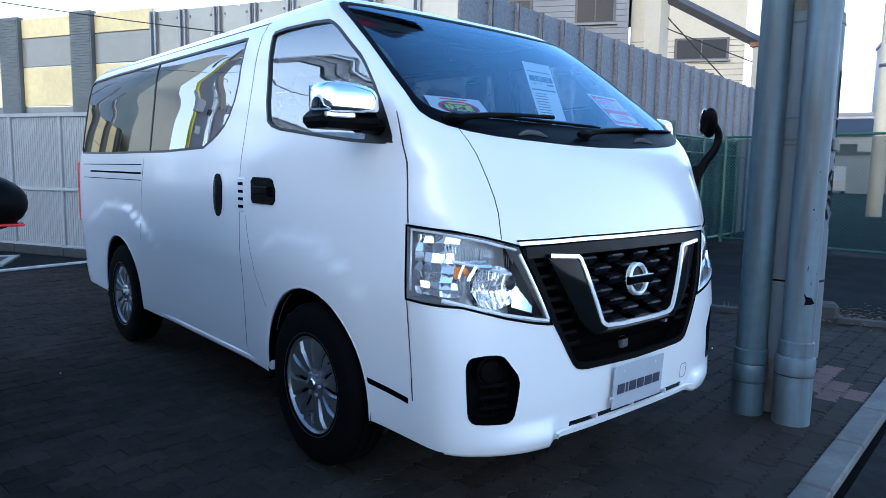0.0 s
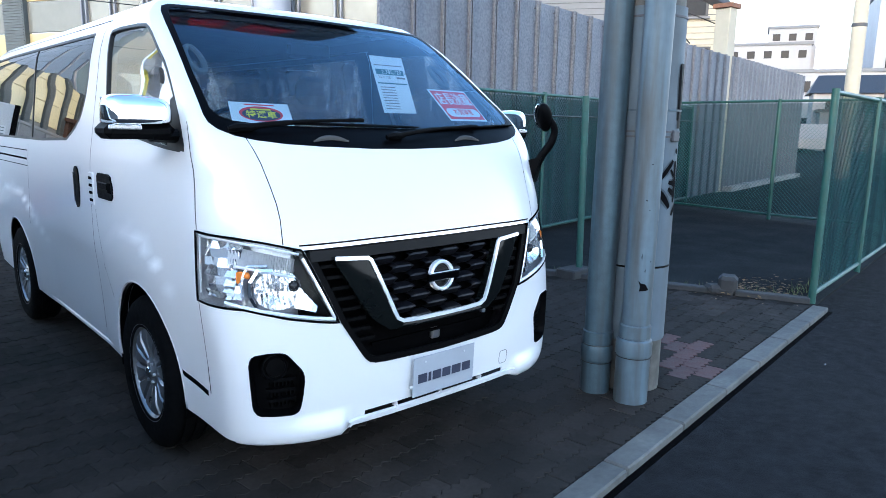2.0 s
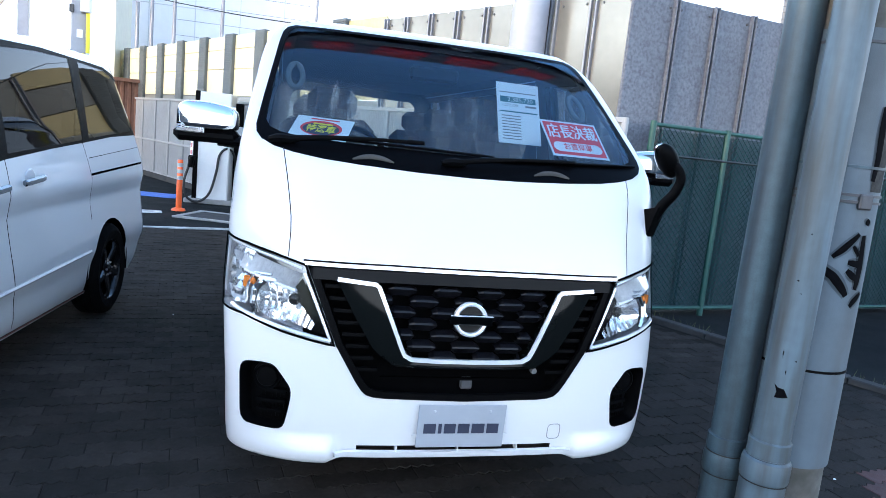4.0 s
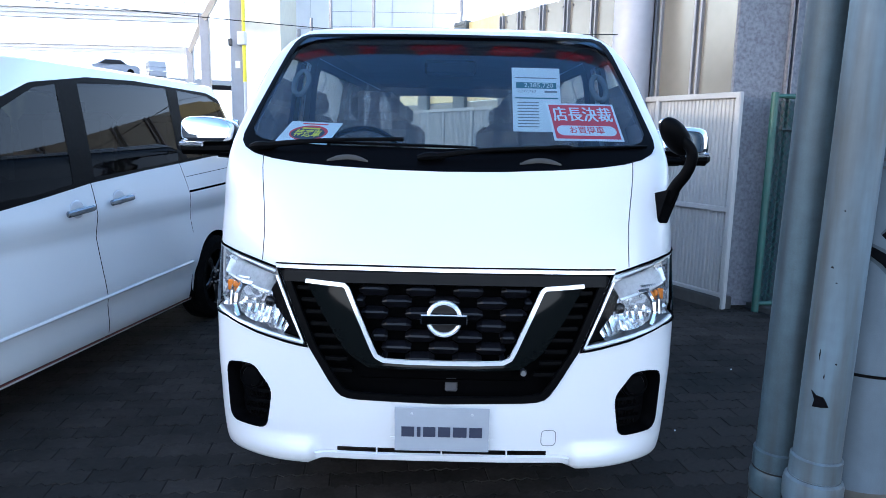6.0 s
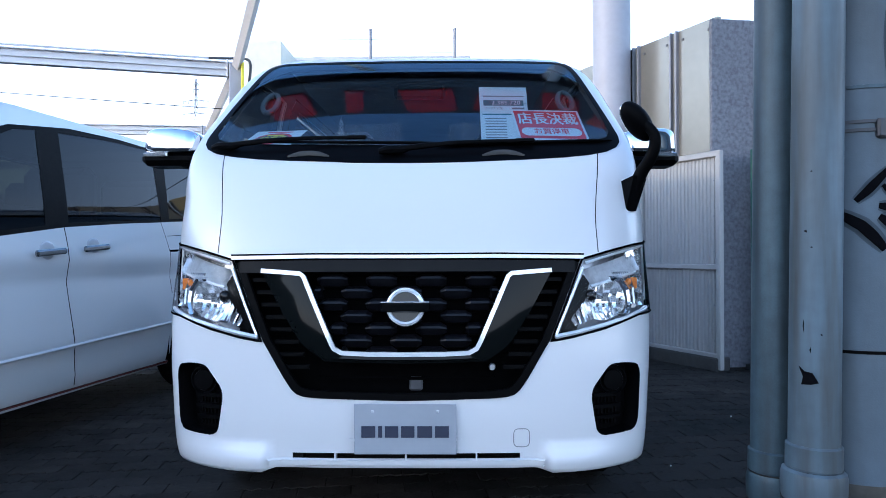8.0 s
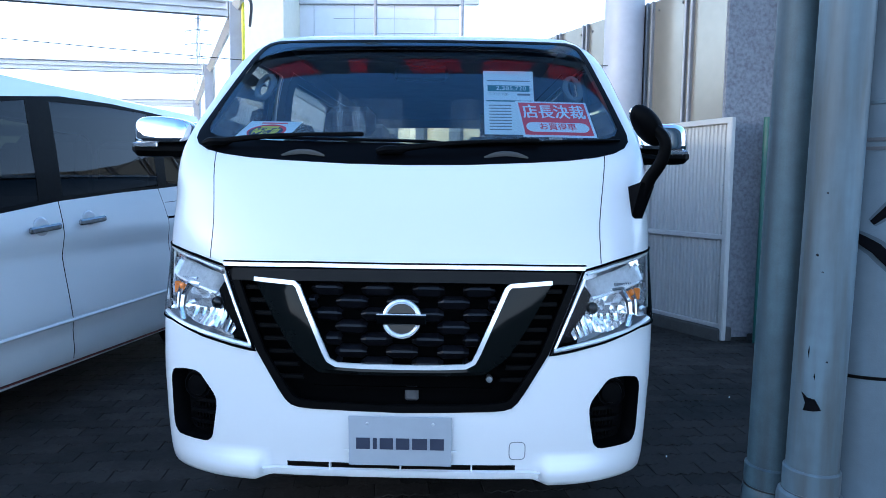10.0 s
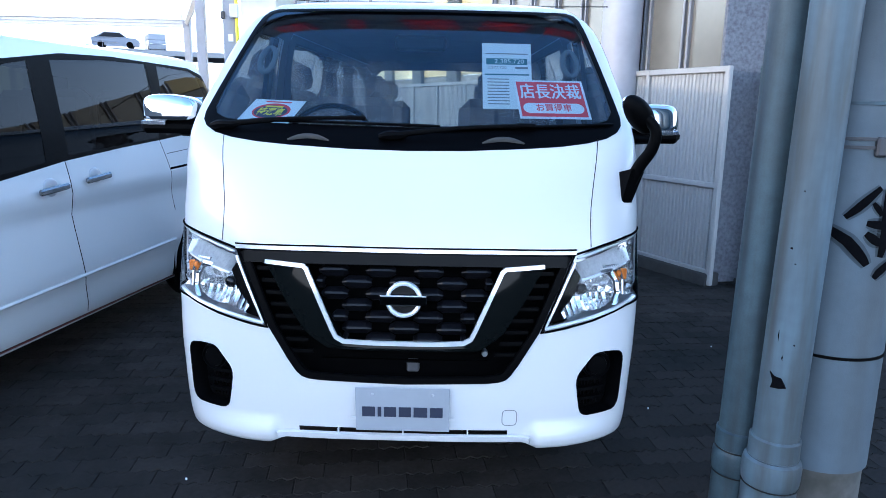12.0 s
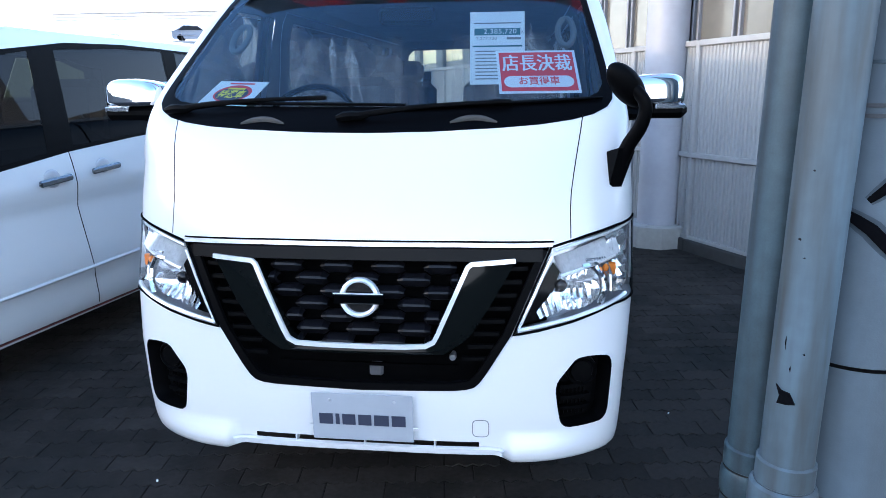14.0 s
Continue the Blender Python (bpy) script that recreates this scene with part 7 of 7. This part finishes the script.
def far_side():
    turn = radians(-66)
    far_building("office_block", (80.5, 34.3, 0), (8.6, 7, 10.6), turn, 4, 5, WALL_WHITE, "white concrete office block with small dark windows")
    far_building("office_annex", (84, 33.2, 0), (5, 5, 12.8), turn, 5, 3, WALL_WHITE, "taller white concrete block with rooftop sheds")
    far_building("shop_house", (68.9, 24.4, 0), (13, 6, 6.6), turn, 2, 6, WALL_WHITE, "low white shop house behind the lot")
    far_building("tall_white_block", (80.3, 18.0, 0), (11, 8, 14.5), turn, 3, 3, WALL_WHITE, "white block far down the road")
    t = thing("tiled_roof_house", (55.7, 14.6, 0), "white house with dark pitched roof", "building")
    f = Matrix.Rotation(turn, 3, "Z")
    c = Vector((55.7, 14.6, 0))
    part("wall", Shape().box(c + Vector((0, 0, 2.0)), (9.5, 5, 4.0), f), WALL_WHITE, t)
    part("roof", Shape().hull([c + f @ Vector(q) for q in ((-5.1, -2.9, 4.0), (5.1, -2.9, 4.0), (5.1, 2.9, 4.0), (-5.1, 2.9, 4.0), (-4.4, 0, 5.4), (4.4, 0, 5.4))], [(0, 1, 5, 4), (3, 2, 5, 4), (0, 3, 4), (1, 2, 5), (0, 1, 2, 3)]), ROOF_BLUE, t, sharp=10)
    for k in range(4):
        part("window", Shape().box(c + f @ Vector((-3.4 + 2.25 * k, -2.52, 3.0)), (1.1, 0.06, 0.9), f), WINDOW_DARK, t)
        part("window", Shape().box(c + f @ Vector((-3.4 + 2.25 * k, -2.52, 1.2)), (1.1, 0.06, 1.1), f), WINDOW_DARK, t)
    t = thing("garden_shed", (50.5, 15.2, 0), "low grey flat-roofed shed behind the lot", "shed")
    part("wall", Shape().box((50.5, 15.2, 1.3), (3.6, 3, 2.6), f), WALL_GREY, t)
    part("roof", Shape().box((50.5, 15.2, 2.7), (4.0, 3.4, 0.2), f), ROOF_BLUE, t)
    t = thing("street_pole", (21.2, 5.55, 0), "tall pale concrete utility pole down the road", "pole")
    part("shaft", Shape().lathe([(0.21, -0.1), (0.18, 11), (0.0, 11)], Matrix.Translation((21.2, 5.55, 0)), 24), WALL_CREAM, t)
    part("strap", Shape().lathe([(0.19, 4.4), (0.21, 4.42), (0.21, 4.5), (0.19, 4.52)], Matrix.Translation((21.2, 5.55, 0)), 24), BAND_GREY, t)
    t = thing("street_pole", (30.5, 7.3, 0), "thin dark utility pole down the road", "pole")
    part("shaft", Shape().lathe([(0.08, -0.1), (0.06, 4.6), (0.0, 4.6)], Matrix.Translation((30.5, 7.3, 0)), 12), BAND_GREY, t)


def small_car(name, c, turn, mat, label, van_like=False):
    """A parked car seen from far off."""
    m = Matrix.Translation(c) @ Matrix.Rotation(turn, 4, "Z")
    t = thing(name, c, label, "car", turn=turn)
    if van_like:
        body = [(-1.7, 0.25), (1.7, 0.25), (1.72, 0.85), (1.55, 1.05), (1.25, 1.75), (-1.65, 1.8), (-1.72, 0.9)]
        glass_poly = [(-1.5, 1.12), (1.35, 1.12), (1.14, 1.62), (-1.5, 1.66)]
    else:
        body = [(-2.0, 0.25), (2.0, 0.25), (2.05, 0.7), (1.9, 0.88), (1.05, 0.98), (0.45, 1.45), (-0.9, 1.48), (-1.7, 1.0), (-2.05, 0.9)]
        glass_poly = [(-1.45, 1.0), (0.9, 1.0), (0.42, 1.36), (-0.88, 1.39)]
    side = m @ Matrix(((1, 0, 0, 0), (0, 0, -1, 0.8), (0, 1, 0, 0), (0, 0, 0, 1)))
    part("body", Shape().prism(body, side, 1.6), mat, t)
    for y in (0.815, -0.795):
        part("side_window", Shape().prism(glass_poly, m @ Matrix(((1, 0, 0, 0), (0, 0, -1, y), (0, 1, 0, 0), (0, 0, 0, 1))), 0.02), WINDOW_DARK, t)
    for x in (-1.25, 1.25):
        for y in (0.72, -0.72):
            part("wheel", Shape().lathe([(0.0, 0.1), (0.2, 0.1), (0.3, 0.08), (0.31, 0.0), (0.3, -0.1), (0.0, -0.1)], m @ Matrix.Translation((x, y, 0.31)) @ Matrix.Rotation(radians(90), 4, "X"), 18), RUBBER, t)
    for y in (0.6, -0.6):
        part("headlight", Shape().box(m @ Vector((1.99 if not van_like else 1.69, y, 0.72)), (0.06, 0.3, 0.14), m.to_3x3(), 0.02), LAMP_SILVER, t)
    return t


def parking_deck():
    t = thing("parking_deck", (-37.8, 66.2, 0), "raised concrete parking deck with steel railing", "parking deck")
    ang = Matrix.Rotation(radians(28), 3, "Z")
    part("deck", Shape().box((-37.8, 66.2, 6.25), (40, 9, 0.5), ang), WALL_WHITE, t)
    for k in range(5):
        p = Vector((-37.8, 66.2, 2.95)) + ang @ Vector((-9 + 4.5 * k, -4.0, 0))
        part("pier", Shape().box(p, (0.5, 0.5, 6.1), ang), WALL_WHITE, t)
    for z in (7.0, 7.45):
        part("rail", Shape().tube([Vector((-37.8, 66.2, z)) + ang @ Vector((x, -4.4, 0)) for x in (-19, 19)], 0.022, 6), STEEL_POST, t)
    for k in range(13):
        part("rail_post", Shape().tube([Vector((-37.8, 66.2, z)) + ang @ Vector((-18 + 3.0 * k, -4.4, 0)) for z in (6.5, 7.45)], 0.02, 6), STEEL_POST, t)
    small_car("hatchback", (-32.4, 65.0, 6.5), radians(20), CAR_BLUE, "dark blue hatchback on the raised parking deck")
    small_car("light_truck", (-30.6, 69.6, 6.5), radians(-60), WALL_WHITE, "small white truck on the raised parking deck", True)


def pylon():
    c = Vector((-85.0, 222.0, 0))
    t = thing("lattice_pylon", c, "distant pale steel lattice power pylon", "pylon")
    for sx in (-1, 1):
        for sy in (-1, 1):
            part("leg", Shape().tube([c + Vector((3.6 * sx, 3.6 * sy, 0)), c + Vector((0.7 * sx, 0.7 * sy, 38)), c + Vector((0.12 * sx, 0.12 * sy, 58.5))], 0.10, 4), STEEL_POST, t)
    for z, w in ((42.0, 4.6), (46.7, 4.4), (51.0, 4.2), (54.7, 1.4), (56.9, 0.8)):
        part("arm", Shape().tube([c + Vector((-w, 0, z)), c + Vector((0, 0, z + 0.5)), c + Vector((w, 0, z))], 0.13, 4), STEEL_POST, t)
        for x in (-w, -w * 0.6, w * 0.6, w):
            part("insulator", Shape().tube([c + Vector((x, 0, z)), c + Vector((x, 0, z - 0.9))], 0.11, 5), STEEL_POST, t)
    for k in range(14):
        z, z2 = 4.0 * k, 4.0 * k + 4.0
        q, q2 = (max(0.25, 3.6 - 2.9 * h / 38 if h < 38 else 0.7 - 0.58 * (h - 38) / 20) for h in (z, z2))
        part("brace", Shape().tube([c + Vector((-q, -q, z)), c + Vector((q2, -q2, z2))], 0.06, 4), STEEL_POST, t)
        part("brace", Shape().tube([c + Vector((q, -q, z)), c + Vector((-q2, -q2, z2))], 0.06, 4), STEEL_POST, t)


def net_screen():
    t = thing("ball_net", (-2.4, 17.6, 0), "tall thin net on slim posts behind the barrier", "net")
    net = glass("net_haze", (0.86, 0.9, 0.9), 1.02)
    xs = (-4.35, -4.0, -3.45, -2.25, 0.2)
    for x in xs:
        part("post", Shape().tube([(x, 17.6, 0), (x, 17.6, 7.5 if x > -3 else 4.3 + (x + 4.35) * 0.9)], 0.045, 8), STEEL_POST, t)
    sh = Shape()
    for k in range(14):
        z = 2.0 + 0.4 * k
        sh.tube([(-3.45, 17.6, z), (0.2, 17.6, z)], 0.006, 3, caps=False)
    part("net_cords", sh, STEEL_POST, t)


def brown_shed():
    t = thing("brown_shed", (-3.9, 16.9, 0), "brown corrugated shed behind the fence", "shed")
    part("sheet", corrugated((-5.2, 16.4), (-2.3, 16.9), 0, 2.2, 0.16, 0.03, Vector((0.17, -0.98, 0))), BROWN_SHEET, t, sharp=20)
    part("roof_edge", Shape().box((-3.75, 16.75, 2.24), (3.1, 0.5, 0.08), Matrix.Rotation(radians(10), 3, "Z")), BROWN_SHEET, t)


def fence_signs():
    a = CORNER + Vector((0.12, -0.05, 0)) + W1_N * 0.135
    c = a + W1_D * 9.85 + Vector((0, 0, 1.62))
    f = facing(c, W1_D * -1, (0, 0, 1)).to_3x3()
    t = thing("parking_sign", c - Vector((0, 0, 0.14)), "small grey sign board on the white fence", "sign")
    part("board", Shape().box(c, (0.62, 0.26, 0.02), f, 0.004), CONCRETE, t)
    for k in range(5):
        part("print_bar", Shape().box(c + f @ Vector((-0.2 + 0.08 * k, 0, 0.012)), (0.055, 0.09, 0.004), f), PAPER, t)
    lettering("letter", "P", 0.14, facing(c + f @ Vector((0.23, 0, 0.014)), W1_D * -1, (0, 0, 1)), PAPER, t)
    c = a + W1_D * 10.6 + Vector((0, 0, 1.12))
    t = thing("red_banner", c - Vector((0, 0, 0.55)), "narrow white banner with faded red characters", "banner")
    part("cloth", Shape().box(c, (0.13, 1.15, 0.008), f), PAPER, t)
    for k in range(8):
        part("print_bar", Shape().box(c + f @ Vector((0, 0.49 - 0.14 * k, 0.006)), (0.09, 0.085, 0.003), f), PINK_PRINT, t)


def cables():
    t = thing("overhead_cable", (-2.5, 6, 0), "black overhead cable strung across the forecourt", "cable")
    part("line", Shape().tube(smooth_line([(-9.0, 5.6, 3.2), (-2.38, 5.75, 2.68), (-0.46, 5.55, 2.56), (1.74, 4.45, 2.42)], 8), 0.005, 5), CABLE, t)
    t = thing("barrier_wire", (8, 4.4, 0), "black wire along the grey wall", "cable")
    part("line", Shape().tube([(CORNER + W2_D * s + W2_N * 0.25 + Vector((0, 0, 1.55 - 0.02 * math.sin(s)))) for s in (0.3, 3, 6, 9, 11)], 0.012, 5), CABLE, t)


def pylon_sign():
    """The dealer's tall sign on the round column, seen mirrored in the windscreen."""
    t = thing("pylon_sign", (1.2, 4.6, 7.1), "tall dark sign board with red block shapes on a column", "sign")
    part("board", Shape().box((0.4, 4.6, 7.9), (8.4, 0.5, 1.6), None, 0.03), WALL_DARK, t)
    for k in range(6):
        part("red_block", Shape().box((-2.5 + 1.15 * k, 4.33, 8.1), (0.8 if k != 1 else 0.3, 0.06, 0.9), Matrix.Rotation(0.12 * (-1) ** k, 3, "Y"), 0.02), RED_LENS, t)


def litter():
    rnd = random.Random(5)
    t = thing("broken_stump", (4.02, 0.72, 0), "dark broken concrete stump beside the lot edging", "stump")
    part("lump", Shape().box((4.02, 0.72, 0.07), (0.20, 0.16, 0.16), Matrix.Rotation(0.4, 3, "Z"), 0.03), DARK_CONCRETE, t)
    part("lump", Shape().box((3.93, 0.80, 0.03), (0.14, 0.14, 0.08), Matrix.Rotation(0.9, 3, "Z"), 0.025), DARK_CONCRETE, t)
    sh = Shape()
    for k in range(240):
        c = Vector((4.35 + rnd.gauss(0, 0.28), 0.62 + rnd.gauss(0, 0.16), 0.002 + rnd.random() * 0.02))
        m = Matrix.Rotation(rnd.random() * 6.3, 3, "Z") @ Matrix.Rotation(rnd.uniform(-0.5, 0.5), 3, "X")
        r = rnd.uniform(0.012, 0.028)
        sh.add([c + m @ Vector(p) for p in ((-r, 0, 0), (0, -r * 0.5, 0.003), (r, 0, 0), (0, r * 0.5, 0.003))], [(0, 1, 2, 3)])
    solid("dead_leaves", sh, LEAF_LITTER, "scatter of dry brown leaves", "leaves", kind="stuff", sharp=0)
    sh = Shape()
    for k in range(260):
        q = rnd.random()
        p = EDGE_A.lerp(EDGE_B, q) + Vector((rnd.uniform(0.05, 0.14), rnd.uniform(0, 0.1), 0)) if k % 3 else Vector((4.3 + rnd.random() * 0.9, 0.25 + rnd.random() * 0.12, 0))
        a = rnd.random() * 6.3
        h = rnd.uniform(0.03, 0.09)
        d = Vector((math.cos(a), math.sin(a), 0)) * 0.004
        tip = p + Vector((rnd.uniform(-0.04, 0.04), rnd.uniform(-0.04, 0.04), h))
        sh.add([p - d, p + d, tip], [(0, 1, 2)])
    solid("weeds", sh, GRASS, "sparse dry weeds along the edging", "weeds", kind="stuff", sharp=0)
    for k in range(12):
        c = Vector((rnd.uniform(-2, 2.3), rnd.uniform(-0.2, 3.0), 0.004)) if k < 7 else Vector((rnd.uniform(2.0, 3.6), rnd.uniform(-1.6, -0.5), -0.032))
        r = rnd.uniform(0.003, 0.007)
        solid("paper_scrap", Shape().box(c, (r * 2, r * 1.3, r), Matrix.Rotation(rnd.random() * 6, 3, "Z"), r * 0.3), PAPER, "tiny pale scrap on the ground", "litter", group="scraps on the ground")


canopy()
column_boxes()
rear_building()
gantry()
far_wall()
tiled_house()
far_side()
parking_deck()
pylon()
net_screen()
brown_shed()
fence_signs()
cables()
pylon_sign()
litter()
small_car("parked_van", (45.5, 15.4, 0), radians(200), WALL_WHITE, "white van parked at the far end of the lot", True)


# ---- pavers, last ----
def paver_field():
    """Wavy interlocking pavers laid along the kerb."""
    lx, ly, g = 0.225, 0.1125, 0.0018
    wave = [(k / 8, 0.0105 * (-1 if k % 2 else 1) * (0 if k in (0, 8) else 1)) for k in range(9)]
    top, bottom = [], []
    for q, w in wave:
        top.append((-lx / 2 + g + (lx - 2 * g) * q, ly / 2 - g + w))
        bottom.append((-lx / 2 + g + (lx - 2 * g) * q, -ly / 2 + g + w))
    outline = bottom + top[::-1]
    n = len(outline)
    verts = [(x, y, -0.02) for x, y in outline] + [(x, y, -0.002) for x, y in outline] + [(x * 0.975, y * 0.955, 0.0) for x, y in outline]
    faces = [tuple(range(2 * n, 3 * n))]
    for lvl in (0, 1):
        faces += [(lvl * n + i, lvl * n + (i + 1) % n, (lvl + 1) * n + (i + 1) % n, (lvl + 1) * n + i) for i in range(n)]
    meshes = {}
    for key, mat in (("brown", PAVER), ("red", RED_PAVER)):
        me = bpy.data.meshes.new("paver")
        me.from_pydata(verts, [], faces)
        me.materials.append(mat)
        meshes[key] = me
    field = thing("paving", (0, 2, 0), "worn dark brown interlocking pavers with a few red ones", "paving", kind="structure")
    base = BASE[field].inverted()
    ang = math.atan2(KERB_D.y, KERB_D.x)
    rnd = random.Random(11)
    near, rest = [], []
    for j in range(0, 75):
        for i in range(-44, 24):
            s = (i + 0.5 * (j % 2)) * lx
            p = kerb_at(s, 0.125 + ly * (j + 0.5))
            lim = 4.18 - (p.y - 0.14) * 0.452 if p.y < 3.75 else 2.55 - (p.y - 3.75) * 0.49
            top_y = 7.45 + (p.x - 0.72) * 0.08
            if p.x > lim - 0.08 or p.y > top_y or p.x < -8.5:
                continue
            if any((p - Vector(q)).length < r for q, r in (((1.475, 0.055, 0), 0.13), ((1.232, 0.112, 0), 0.05), ((1.255, -0.1, 0), 0.05))):
                continue
            m = Matrix.Translation(p + Vector((0, 0, rnd.uniform(-0.0025, 0.0015)))) @ Matrix.Rotation(ang, 4, "Z") @ Matrix.Rotation(rnd.uniform(-0.012, 0.012), 4, "X") @ Matrix.Rotation(rnd.uniform(-0.006, 0.006), 4, "Y")
            close = (Vector((p.x, p.y)) - Vector((1.9, 0.35))).length
            (near if close < 1.25 else rest).append((close, p, m))
    near.sort(key=lambda q: q[0])
    rest += near[300:]
    for close, p, m in near[:300]:
        red = abs(p.y + 0.05 - (p.x - 1.98) * 0.75) < 0.15 and 1.8 < p.x < 2.55 and rnd.random() < 0.75
        ob = new("paver", meshes["red" if red else "brown"])
        ob.parent = field
        ob.matrix_local = base @ m
    sh = Shape()
    for _, p, m in rest:
        sh.add([tuple(m @ Vector(v)) for v in verts], faces)
    ob = part("paver_field", sh, PAVER_STUFF, field, sharp=0)
    tagged(ob, kind="stuff")


paver_field()
